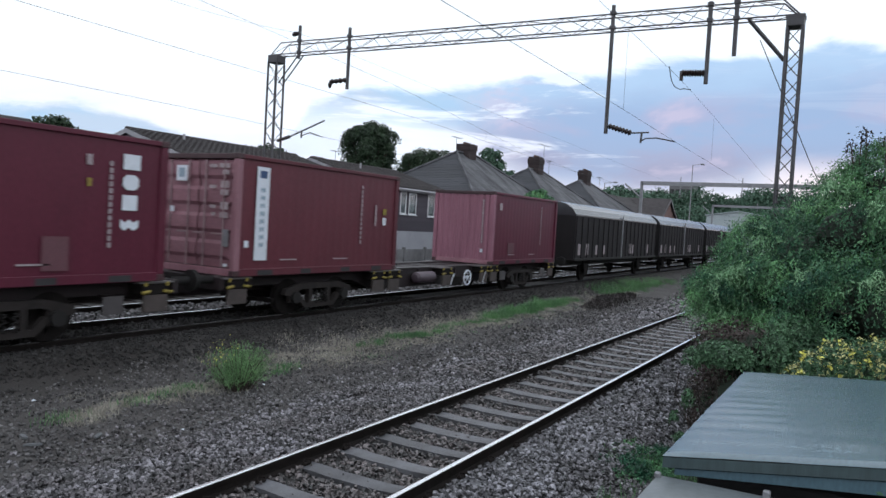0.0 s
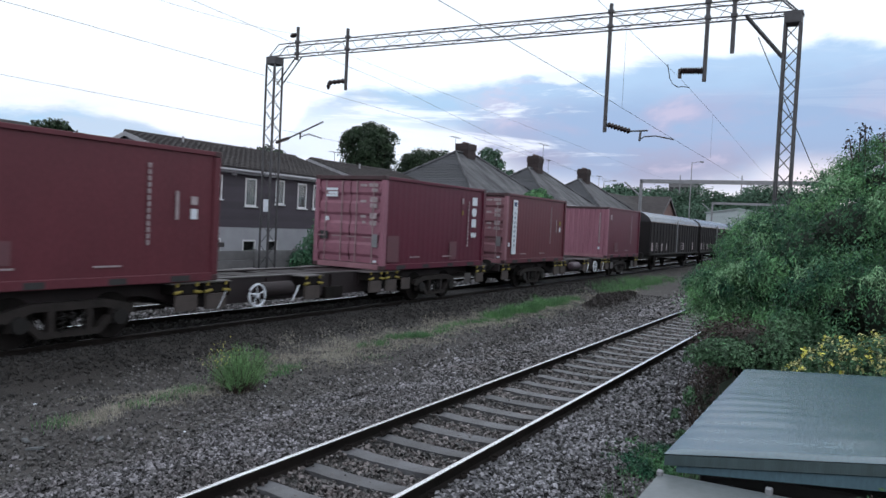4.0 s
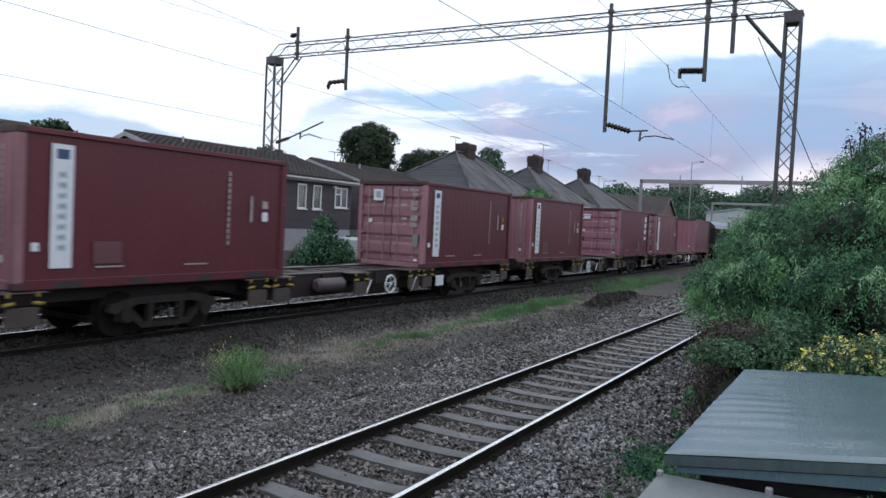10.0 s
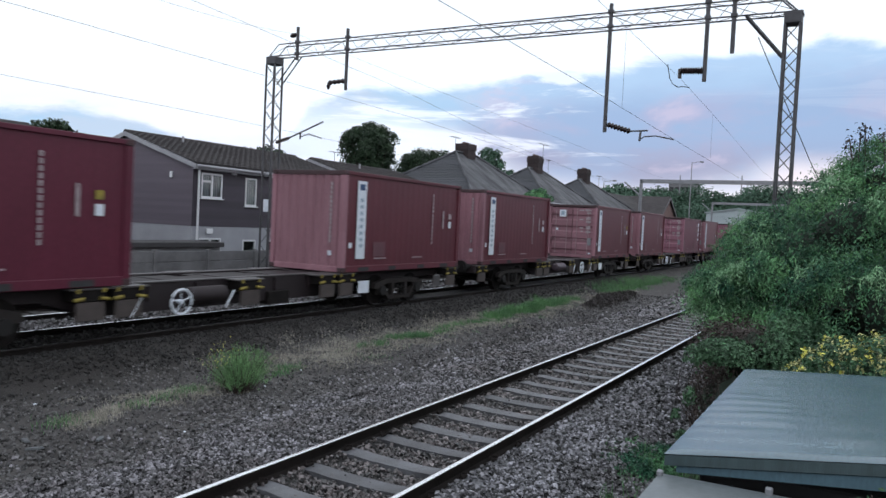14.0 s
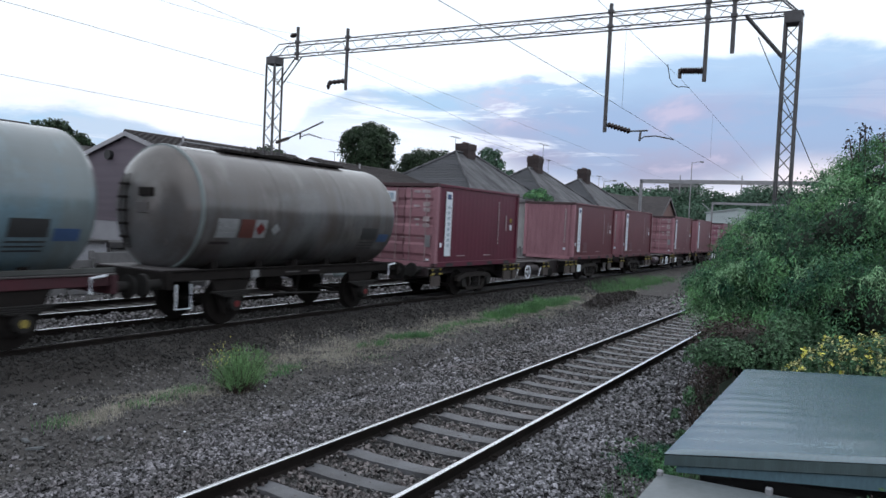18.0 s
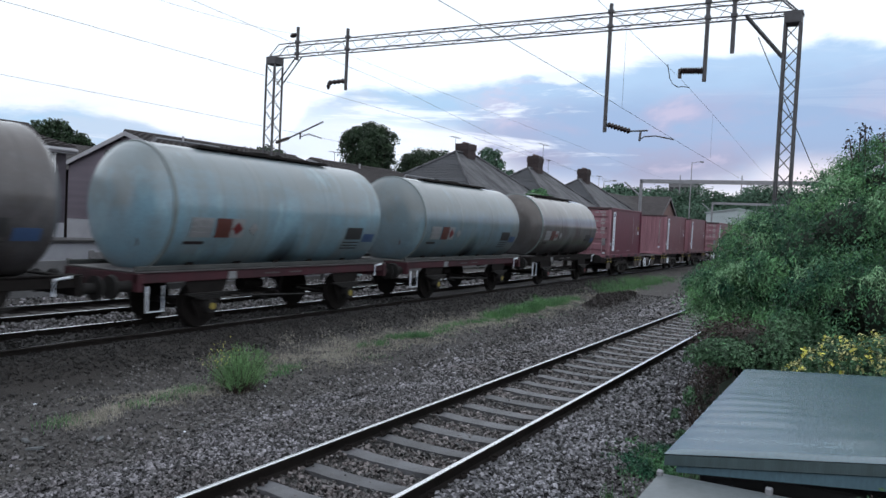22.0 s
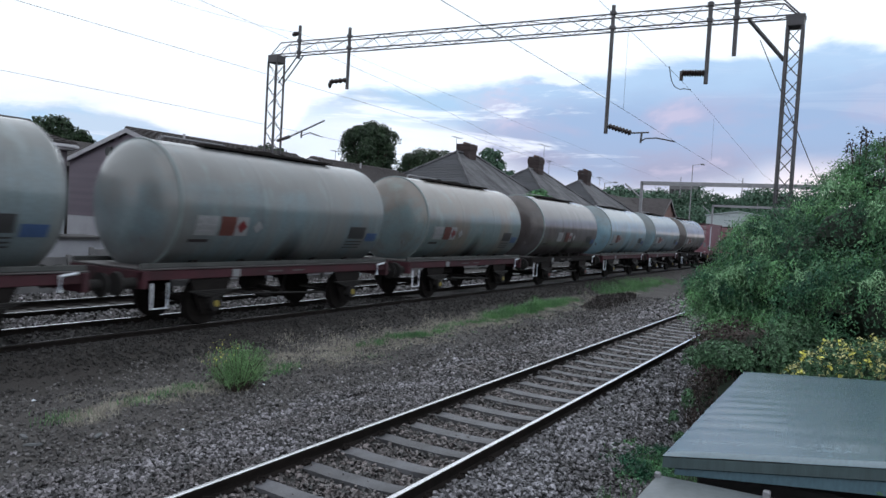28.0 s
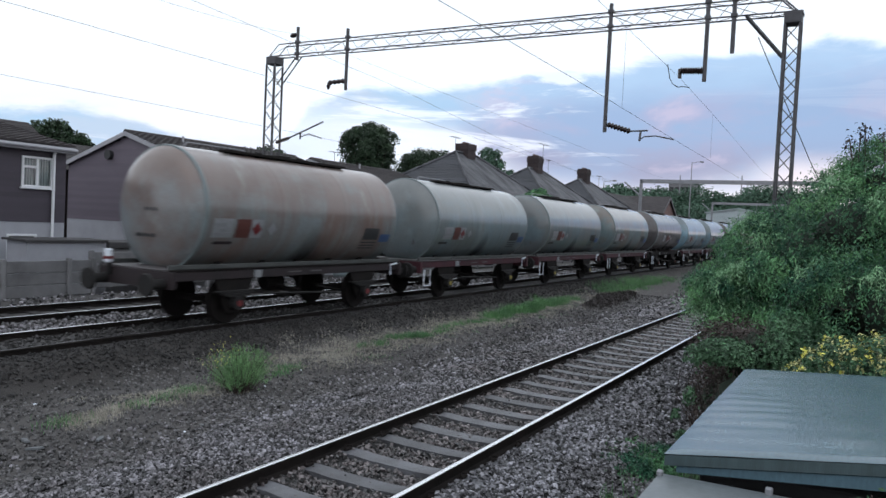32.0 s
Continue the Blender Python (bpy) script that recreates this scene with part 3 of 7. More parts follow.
def stones(name, label, zones, seed, material=None):
    """Loose angular stones, each its own island of one mesh."""
    rng = np.random.default_rng(seed)
    unit = np.array([(-1, -1, -1), (1, -1, -1), (1, 1, -1), (-1, 1, -1), (-0.7, -0.7, 1), (0.7, -0.7, 1), (0.7, 0.7, 1), (-0.7, 0.7, 1)], float)
    quads = np.array([(0, 3, 2, 1), (4, 5, 6, 7), (0, 1, 5, 4), (1, 2, 6, 5), (2, 3, 7, 6), (3, 0, 4, 7)])
    V, F, base = [], [], 0
    for x0, x1, y0, y1, count, size, zoff, keep in zones:
        xy = [(x, y) for x, y in zip(rng.uniform(x0, x1, count).tolist(), rng.uniform(y0, y1, count).tolist()) if keep(x, y)]
        n = len(xy)
        sz = size * rng.uniform(0.55, 1.25, n)
        z = np.array([ground_height(x, y) for x, y in xy]) + zoff + sz * rng.uniform(-0.5, 1.2, n)
        u = unit[None] * (1 + rng.uniform(-0.38, 0.38, (n, 8, 3))) * sz[:, None, None]
        u *= np.stack([rng.uniform(0.7, 1.25, n), rng.uniform(0.6, 1.0, n), rng.uniform(0.55, 0.95, n)], 1)[:, None, :]
        for ax, ang in ((0, rng.uniform(-1.3, 1.3, n)), (1, rng.uniform(-1.3, 1.3, n)), (2, rng.uniform(0, 6.28, n))):
            p, q = (ax + 1) % 3, (ax + 2) % 3
            c, s = np.cos(ang)[:, None], np.sin(ang)[:, None]
            a, b = u[:, :, p].copy(), u[:, :, q].copy()
            u[:, :, p], u[:, :, q] = a * c - b * s, a * s + b * c
        u += np.concatenate([np.array(xy), z[:, None]], 1)[:, None, :]
        V.append(u.reshape(-1, 3))
        F.append((quads[None] + base + 8 * np.arange(n)[:, None, None]).reshape(-1, 4))
        base += 8 * n
    g = G()
    g.v = np.concatenate(V).tolist()
    g.f = np.concatenate(F).tolist()
    tagged(part(name, g, material or M_ballast), label, "ballast", kind="stuff")


def off_near(x, y):
    """Keep stones off the rails, and thin on the sleepers."""
    if abs(y - YN) < 0.09 or abs(y - YN + GA) < 0.09:
        return False
    on = abs((x - 6.03 + 0.345) % 0.69 - 0.345) < 0.15 and 3.72 < y < 4.96
    if on:
        return random.random() < 0.22 + 0.3 * max(0.0, noise.noise((x * 0.9, y * 2.0, 6)))
    outside = abs((x - 6.03 + 0.345) % 0.69 - 0.345) < 0.12 and 3.2 < y < 5.45
    return (not outside) or random.random() < 0.45


def shoulder(x, y):
    edge = 7.0 + 0.7 * noise.noise((x * 0.5, 3.1, 0)) + 0.25 * noise.noise((x * 2.1, 8, 0))
    return off_near(x, y) and (y < edge or random.random() < 0.10)


stones("near_ballast", "loose grey angular ballast stones round the near track",
       [(-9, 2.6, 5.08, 7.6, 6000, 0.036, 0.0, shoulder), (2.6, 11, 5.08, 8.2, 40000, 0.0192, 0.0, shoulder), (11, 22, 5.08, 8.2, 20000, 0.027, 0.0, shoulder), (22, 42, 5.08, 8.0, 8000, 0.045, 0.0, shoulder)], 3)
stones("side_ballast", "clean blue-grey ballast stones between the track and the hedge",
       [(-9, 2.6, 2.0, 3.6, 3000, 0.036, 0.0, off_near), (2.6, 11, 1.8, 3.6, 19000, 0.0195, 0.0, off_near), (11, 22, 2.0, 3.6, 8000, 0.027, 0.0, off_near), (22, 42, 2.4, 3.6, 3000, 0.045, 0.0, off_near)], 9, M_cleanballast)
stones("four_foot_ballast", "brown-grey rusty ballast stones between the near rails",
       [(-2, 12, 3.6, 5.08, 17000, 0.020, 0.012, off_near), (12, 24, 3.6, 5.08, 9000, 0.028, 0.012, off_near), (24, 42, 3.6, 5.08, 2500, 0.042, 0.01, off_near)], 8, M_rustballast)
stones("far_ballast", "pale loose ballast stones between the far tracks",
       [(4, 20, 13.45, 15.0, 4200, 0.036, 0.02, lambda x, y: True), (20, 45, 13.45, 15.0, 2200, 0.05, 0.02, lambda x, y: True),
        (5, 30, 16.8, 18.8, 1800, 0.04, 0.0, lambda x, y: True)], 4)
stones("cess_gravel", "dark sooty gravel between the two tracks",
       [(3.5, 14, 6.9, 10.6, 11000, 0.018, 0.0, lambda x, y: True), (14, 34, 6.9, 10.6, 9000, 0.024, 0.0, lambda x, y: True)], 5, M_gravel)
stones("oily_gravel", "black oil-soaked gravel along the freight track",
       [(3.5, 16, 10.4, 11.65, 5500, 0.02, 0.0, lambda x, y: True), (16, 38, 10.4, 11.65, 4500, 0.028, 0.0, lambda x, y: True), (4, 20, 11.95, 13.2, 2500, 0.028, 0.0, lambda x, y: True)], 6, M_oilgravel)


# ---- houses ----
def glass_material():
    m = bpy.data.materials.new("window_glass")
    m.use_nodes = True
    b = m.node_tree.nodes["Principled BSDF"]
    b.inputs["Base Color"].default_value = (0.9, 0.93, 0.93, 1)
    b.inputs["Roughness"].default_value, b.inputs["Transmission Weight"].default_value, b.inputs["IOR"].default_value = 0.03, 1.0, 1.45
    return m


M_glass = glass_material()
# dark colour that stands for unlit rooms behind the windows
M_room = mat("dim_room_board", (0.06, 0.06, 0.065), 0.9, 0, (0.03, 0.03, 0.033), 2, 20, 0.6, 0.0)


def window(parent, x0, x1, z0, z1, y, lights=2, top=False, curtain=True):
    """A white framed window in a wall whose outer face is at y, looking towards -y."""
    w = part("window", G().box(x0, x1, y + 0.16, y + 0.2, z0, z1), M_room, parent, "white framed window with a dark board as its unlit room")
    fr = G()
    t = 0.07
    for a, b, c, d in ((x0, x1, z0, z0 + t), (x0, x1, z1 - t, z1), (x0, x0 + t, z0 + t, z1 - t), (x1 - t, x1, z0 + t, z1 - t)):
        fr.box(a, b, y - 0.02, y + 0.06, c, d, 0.012)
    part("frame", fr, M_trim, w, "white plastic frame")
    step = (x1 - x0) / lights
    for i in range(lights):
        a, b = x0 + i * step, x0 + (i + 1) * step
        if i:
            part("mullion", G().box(a - 0.045, a + 0.045, y - 0.015, y + 0.055, z0 + t, z1 - t, 0.01), M_trim, w)
        if top and i == 0:
            zt = z0 + (z1 - z0) * 0.66
            part("transom", G().box(a + 0.04, b - 0.04, y - 0.012, y + 0.052, zt - 0.04, zt + 0.04, 0.01), M_trim, w)
        p = part("pane", G().box(a + 0.04, b - 0.04, y + 0.015, y + 0.022, z0 + 0.05, z1 - 0.05), M_glass, w)
        p.visible_shadow = False
        if curtain:
            c, n = G(), 14
            v = []
            for k in range(n + 1):
                xx = a + 0.05 + (b - a - 0.1) * k / n
                yy = y + 0.10 + 0.02 * math.sin(k * 2.1)
                v += [(xx, yy, z0 + 0.06), (xx, yy, z1 - 0.06)]
            c.add(v, [(2 * k, 2 * k + 2, 2 * k + 3, 2 * k + 1) for k in range(n)])
            part("curtain", c, M_curtain, w, "pale net curtain")
    part("sill", G().box(x0 - 0.05, x1 + 0.05, y - 0.08, y + 0.02, z0 - 0.05, z0, 0.012), M_trim, w)
    return w


def wall_front(y, x0, x1, z0, z1, thick, holes):
    """Wall along x with openings cut right through."""
    g = G()
    xs = sorted({x0, x1, *[h[0] for h in holes], *[h[1] for h in holes]})
    for a, b in zip(xs, xs[1:]):
        cuts = sorted((h[2], h[3]) for h in holes if h[0] <= a and h[1] >= b)
        z = z0
        for c, d in cuts:
            if c > z:
                g.box(a, b, y, y + thick, z, c)
            z = max(z, d)
        if z < z1:
            g.box(a, b, y, y + thick, z, z1)
    return g


def tile_slope(parent, name, x0, x1, ye, ze, yr, zr, material, courses, pitch):
    """Lapped courses of rolled tiles from eave to ridge, one part a course."""
    for c in range(courses):
        t0, t1 = c / courses, (c + 1.12) / courses
        n = max(2, round((x1 - x0) / pitch)) * 4
        g, v = G(), []
        for k in range(n + 1):
            x = x0 + (x1 - x0) * k / n
            roll = 0.028 * (1 if k % 4 in (1, 2) else 0)
            for t, up in ((t0, 0.045), (t1, 0.0)):
                v.append((x, ye + (yr - ye) * t, ze + (zr - ze) * t + up + roll))
        for k in range(n + 1):
            x, y, z = v[2 * k]
            v.append((x, y, z - 0.05 - 0.028 * (1 if k % 4 in (1, 2) else 0)))
        o = 2 * (n + 1)
        f = [(2 * k, 2 * k + 2, 2 * k + 3, 2 * k + 1) for k in range(n)] + [(o + k, o + k + 1, 2 * k + 2, 2 * k) for k in range(n)]
        g.add(v, f)
        part(name, g, material, parent)


def clad_house(x0, x1, y0, label, windows, ground_windows, gable=True, rise=1.17):
    """A two-storey terrace block: rendered below, boarded above, low pantiled roof; long side to the tracks."""
    y1, zg, zc, ze = y0 + 7.7, -0.5, 1.93, 4.28
    zr = ze + rise
    yr = (y0 + y1) / 2
    h = thing("house", label, "house", group="boarded houses behind the railway fence")
    holes = [w[:4] for w in windows + ground_windows]
    part("ground_floor_wall", wall_front(y0, x0, x1, zg, zc, 0.25, [q for q in holes if q[2] < zc]), M_render, h, "pale grey rendered ground floor wall")
    part("upper_wall", wall_front(y0 + 0.02, x0 + 0.02, x1 - 0.02, zc, ze, 0.23, [q for q in holes if q[2] > zc]), M_clad, h, "dark wall behind the boards")
    g = G()
    g.box(x0, x0 + 0.25, y0 + 0.25, y1, zg, zc)
    part("gable_base", g, M_render, h, "pale rendered wall under the gable")
    g = G()
    g.prism([(y0 + 0.25, zc), (y1, zc), (y1, ze), (yr, zr - 0.1), (y0 + 0.25, ze)], "x", x0 + 0.02, x0 + 0.25)
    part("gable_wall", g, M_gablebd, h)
    part("back_wall", G().box(x0 + 0.25, x1, y1 - 0.25, y1, zg, ze), M_render, h)
    g = G()
    g.prism([(y0 + 0.25, zg), (y1 - 0.25, zg), (y1 - 0.25, ze), (yr, zr - 0.1), (y0 + 0.25, ze)], "x", x1 - 0.25, x1 - 0.02)
    part("end_wall", g, M_clad, h)
    # boards
    pitch = 0.147
    n = int((ze - zc) / pitch)
    for i in range(n):
        a = zc + i * pitch
        cut = sorted((q[0], q[1]) for q in holes if q[2] < a + pitch and q[3] > a and q[3] > zc)
        x = x0
        for c, d in cut + [(x1, x1)]:
            if c - x > 0.05:
                part("board", G().add([(x, y0 - 0.014, a), (c, y0 - 0.014, a), (c, y0 - 0.008, a + pitch), (x, y0 - 0.008, a + pitch), (x, y0 + 0.02, a), (c, y0 + 0.02, a)],
                                      [(0, 1, 2, 3), (4, 5, 1, 0)]), M_clad, h)
            x = d
    if gable:
        for i in range(int((zr - zc) / pitch)):
            a = zc + i * pitch
            b = min(a + pitch, zr)
            if b <= ze:
                ya, yb = y0, y1
            else:
                k = (b - ze) / (zr - ze)
                ya, yb = y0 + (yr - y0) * k, y1 + (yr - y1) * k
            if yb - ya > 0.1:
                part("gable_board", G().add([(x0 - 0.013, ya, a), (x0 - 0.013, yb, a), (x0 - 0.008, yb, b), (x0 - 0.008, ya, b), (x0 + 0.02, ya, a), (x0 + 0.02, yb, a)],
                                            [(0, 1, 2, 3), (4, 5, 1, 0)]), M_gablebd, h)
    # roof, fascia, gutter, bargeboards
    ov = 0.28
    zo = ze - ov * (zr - ze) / (yr - y0)
    tile_slope(h, "tile_course", x0 - 0.15, x1 + 0.15, y0 - ov, zo + 0.1, yr, zr + 0.1, M_tile, 14, 0.3)
    part("back_roof", G().prism([(yr, zr + 0.1), (y1 + ov, zo + 0.1), (y1 + ov, zo), (yr, zr)], "x", x0 - 0.15, x1 + 0.15), M_tile, h, "dark tiled back slope")
    part("roof_deck", G().prism([(y0 - ov, zo + 0.06), (yr, zr + 0.06), (yr, zr - 0.02), (y0 - ov, zo - 0.02)], "x", x0 - 0.12, x1 + 0.12), M_shedroof, h)
    part("ridge_tile", G().tube([(x0 - 0.15, yr, zr + 0.08), (x1 + 0.15, yr, zr + 0.08)], 0.11, 8), M_tile, h)
    part("fascia", G().box(x0 - 0.12, x1 + 0.12, y0 - ov - 0.03, y0 - ov, zo - 0.12, zo + 0.06, 0.008), M_fascia, h, "white fascia board")
    part("soffit", G().box(x0 - 0.12, x1 + 0.12, y0 - ov, y0 - 0.03, zo - 0.12, zo - 0.09), M_fascia, h)
    part("gutter", G().tube([(x0 - 0.14, y0 - ov - 0.08, zo + 0.0), (x1 + 0.14, y0 - ov - 0.08, zo - 0.02)], 0.055, 8), M_fascia, h, "pale plastic gutter")
    for sy in (1, -1):
        ya = y0 - ov if sy > 0 else y1 + ov
        part("bargeboard", G().add([(x0 - 0.18, ya, zo - 0.1), (x0 - 0.18, yr, zr - 0.08), (x0 - 0.18, yr, zr + 0.1), (x0 - 0.18, ya, zo + 0.08),
                                    (x0 - 0.13, ya, zo - 0.1), (x0 - 0.13, yr, zr - 0.08), (x0 - 0.13, yr, zr + 0.1), (x0 - 0.13, ya, zo + 0.08)],
                                   [(0, 1, 2, 3), (4, 5, 6, 7), (0, 1, 5, 4), (3, 2, 6, 7), (0, 3, 7, 4), (1, 2, 6, 5)]), M_fascia, h, "grey-white bargeboard")
    for q in windows:
        window(h, *q[:4], y0 - 0.03, q[4], q[5])
    for q in ground_windows:
        window(h, *q[:4], y0, q[4], q[5], curtain=False)
    return h


def downpipe(house, x, y, z0, z1):
    part("downpipe", G().tube([(x, y - 0.16, z1 - 0.1), (x, y - 0.1, z1 - 0.16), (x, y - 0.1, z0)], 0.045, 8), M_trim, house, "white plastic downpipe")


h1 = clad_house(1.5, 14.07, 22.0, "dark boarded house with white windows behind a concrete fence",
                [(12.66, 13.63, 2.98, 3.92, 2, True), (9.4, 10.5, 2.98, 3.92, 2, True), (5.2, 6.3, 2.98, 3.92, 2, True)], [(12.28, 13.2, 0.6, 1.56, 1, False)], rise=0.8)
downpipe(h1, 13.62, 22.0, -0.5, 4.2)
h2 = clad_house(19.13, 28.9, 22.0, "grey boarded gable house with dark upper storey beside the railway",
                [(19.5, 20.55, 3.02, 3.98, 2, True), (21.78, 22.42, 2.80, 3.95, 1, False), (23.55, 24.1, 2.95, 4.0, 1, False), (24.95, 25.55, 2.84, 3.96, 1, False), (26.0, 26.6, 2.84, 3.96, 1, False), (27.6, 28.55, 2.98, 3.95, 2, True)],
                [(19.5, 20.6, 0.7, 1.48, 2, False), (21.75, 22.5, 0.7, 1.42, 1, False), (23.2, 23.8, 0.7, 1.42, 1, False)])
downpipe(h2, 19.32, 22.0, -0.5, 4.2)
h3 = clad_house(30.35, 38.4, 22.0, "dark boarded house with pale ground floor wall and climbing shrub",
                [(30.95, 32.1, 2.98, 4.0, 2, True), (33.2, 33.8, 2.85, 4.05, 1, False), (34.05, 34.85, 2.85, 4.05, 1, False), (36.1, 36.9, 2.8, 4.08, 1, False), (37.1, 37.95, 2.8, 4.08, 1, False)],
                [(30.95, 32.1, 0.5, 1.5, 2, True)])
downpipe(h3, 30.55, 22.0, -0.5, 4.2)
part("vent_box", G().box(19.06, 19.12, 23.1, 23.25, 3.75, 3.98, 0.01), M_trim, h2, "small white alarm box")
part("wall_vent", G().tube([(18.95, 26.9, 4.62), (19.12, 26.9, 4.62)], 0.2, 12), M_black, h2, "round black wall vent")
part("soil_pipe", G().tube([(21.3, 25.2, 5.2), (21.3, 25.2, 5.62)], 0.05, 8), M_fascia, h2)
part("soil_pipe", G().tube([(33.5, 25.0, 5.2), (33.5, 25.0, 5.6)], 0.05, 8), M_fascia, h3)
part("meter_box", G().box(19.8, 20.1, 21.9, 21.97, 1.65, 1.85, 0.01), M_trim, h2)
part("lamp_bracket", G().box(21.0, 21.2, 21.86, 21.97, 4.0, 4.07, 0.01), M_trim, h2)
part("lamp_bracket", G().box(27.4, 27.6, 21.86, 21.97, 3.9, 4.0, 0.01), M_trim, h2)


def slate_slope(parent, material, a, b, c, d, courses):
    """Lapped courses on the slope with eave a-b and top d-c."""
    a, b, c, d = (Vector(q) for q in (a, b, c, d))
    nrm = (b - a).cross(d - a).normalized()
    if nrm.z < 0:
        nrm.negate()
    for i in range(courses):
        t0, t1 = i / courses, min(1.0, (i + 1.1) / courses)
        l0, r0, l1, r1 = a.lerp(d, t0), b.lerp(c, t0), a.lerp(d, t1), b.lerp(c, t1)
        g = G().add([l0 + nrm * 0.018, r0 + nrm * 0.018, r1 + nrm * 0.004, l1 + nrm * 0.004, l0 - nrm * 0.01, r0 - nrm * 0.01], [(0, 1, 2, 3), (4, 5, 1, 0)])
        part("slate_course", g, material, parent)


def chimney(parent, x, y, z0, z1, w, d, pots):
    """Brick stack in coursed bricks with a corbelled cap and clay pots."""
    st = part("chimney_stack", G().box(x - w / 2 + 0.02, x + w / 2 - 0.02, y - d / 2 + 0.02, y + d / 2 - 0.02, z0, z1 - 0.02), M_brick, parent, "sooty brick chimney stack")
    n = int((z1 - z0) / 0.15)
    for i in range(n):
        o = 0.05 if i >= n - 3 else 0.0
        a = z0 + i * 0.15
        part("brick_course", G().box(x - w / 2 - o, x + w / 2 + o, y - d / 2 - o, y + d / 2 + o, a, a + 0.135, 0.008), M_brick, st)
    for k in range(pots):
        px = x - w / 2 + w * (k + 0.5) / pots
        part("chimney_pot", G().tube([(px, y, z1 - 0.02), (px, y, z1 + 0.06), (px, y, z1 + 0.12)], [0.13, 0.11, 0.12], 10), M_pot, st)


def aerial(parent, x, y, z0, h, length=1.0):
    g = G().tube([(x, y, z0), (x, y, z0 + h)], 0.018, 6)
    g.tube([(x - length / 2, y, z0 + h), (x + length / 2, y, z0 + h - 0.03)], 0.012, 5)
    for k in range(6):
        xx = x - length / 2 + length * k / 5
        g.tube([(xx, y - 0.22, z0 + h), (xx, y + 0.22, z0 + h)], 0.008, 4)
    part("aerial", g, M_steel, parent, "thin rooftop television aerial")


def hip_house(x0, x1, cx, label, stack=0.75, ridge=7.65):
    """A pebble-dashed pair of houses under one hipped slate roof, with a party chimney."""
    y0, y1, zg, ze = 22.2, 29.8, -0.6, 4.55
    yr = (y0 + y1) / 2
    h = thing("house", label, "house", group="hipped semi-detached houses")
    holes = [(x0 + 1.0, x0 + 2.2, 2.7, 3.95), (x0 + 4.0, x0 + 5.0, 2.8, 3.95), (x1 - 2.6, x1 - 1.4, 2.7, 3.95), (x0 + 1.0, x0 + 2.2, 0.4, 1.7), (x1 - 2.6, x1 - 1.4, 0.4, 1.7)]
    part("front_wall", wall_front(y0, x0, x1, zg, ze, 0.25, holes), M_pebble, h, "pale pebble-dashed wall")
    for a, b in ((x0, x0 + 0.25), (x1 - 0.25, x1)):
        part("side_wall", G().box(a, b, y0 + 0.25, y1, zg, ze), M_pebble, h)
    part("back_wall", G().box(x0 + 0.25, x1 - 0.25, y1 - 0.25, y1, zg, ze), M_pebble, h)
    for q in holes:
        window(h, *q, y0, 2, False)
    e = 0.35
    X0, X1, Y0, Y1, zl = x0 - e, x1 + e, y0 - e, y1 + e, ze - 0.05
    A, B, C, D = (X0, Y0, zl), (X1, Y0, zl), (X1, Y1, zl), (X0, Y1, zl)
    ra, rb = (x0 + 4.6, yr, ridge), (x1 - 4.6, yr, ridge)
    slate_slope(h, M_lichen, A, B, rb, ra, 24)
    slate_slope(h, M_slate, D, A, ra, ra, 24)
    slate_slope(h, M_slate, B, C, rb, rb, 24)
    slate_slope(h, M_slate, C, D, ra, rb, 24)
    part("roof_core", G().add([A, B, C, D, ra, rb], [(0, 1, 5, 4), (1, 2, 5), (2, 3, 4, 5), (3, 0, 4), (3, 2, 1, 0)]), M_slate, h)
    for p, q in ((A, ra), (D, ra), (B, rb), (C, rb), (ra, rb)):
        part("hip_tile", G().tube([Vector(p) + Vector((0, 0, 0.05)), Vector(q) + Vector((0, 0, 0.05))], 0.1, 6), M_lichen, h, "pale mortared ridge tiles")
    part("gutter", G().tube([(X0, Y0 - 0.05, zl - 0.02), (X1, Y0 - 0.05, zl - 0.02)], 0.06, 6), M_fascia, h)
    part("fascia", G().box(X0, X1, Y0 + 0.01, Y0 + 0.04, zl - 0.2, zl - 0.02), M_fascia, h)
    chimney(h, cx, yr, ridge - 0.75, ridge + stack, 1.15, 1.05, 3)
    return h


hA = hip_house(41.7, 53.9, 47.8, "pebble-dashed house pair under a lichen-streaked hipped slate roof")
hB = hip_house(54.8, 67.0, 60.9, "semi-detached house pair with hipped slate roof and brick chimney", 1.2)
hC = hip_house(67.9, 80.1, 74.0, "far semi-detached house pair with hipped slate roof", 1.2)
aerial(hA, 46.2, 26.0, 7.6, 1.1, 1.1)
aerial(hB, 62.6, 26.0, 7.4, 2.7, 2.2)
aerial(hB, 64.0, 26.0, 7.4, 1.4, 1.0)
aerial(hC, 79.0, 26.0, 6.0, 2.5, 1.2)


def brown_house(x0, x1, y0, ridge, label):
    h = thing("house", label, "house")
    y1 = y0 + 8
    part("wall", G().box(x0, x1, y0, y1, -0.6, 4.6), M_brick, h, "brown brick wall")
    part("gable_wall", G().prism([(y0 + 0.01, 4.6), (y1 - 0.01, 4.6), ((y0 + y1) / 2, ridge - 0.1)], "x", x0, x1), M_brick, h)
    for s in (1, -1):
        a, b = (y0 - 0.3, y1 + 0.3)[s < 0], (y0 + y1) / 2
        slate_slope(h, M_tile, (x0 - 0.3, a, 4.5), (x1 + 0.3, a, 4.5), (x1 + 0.3, b, ridge), (x0 - 0.3, b, ridge), 18)
    return h


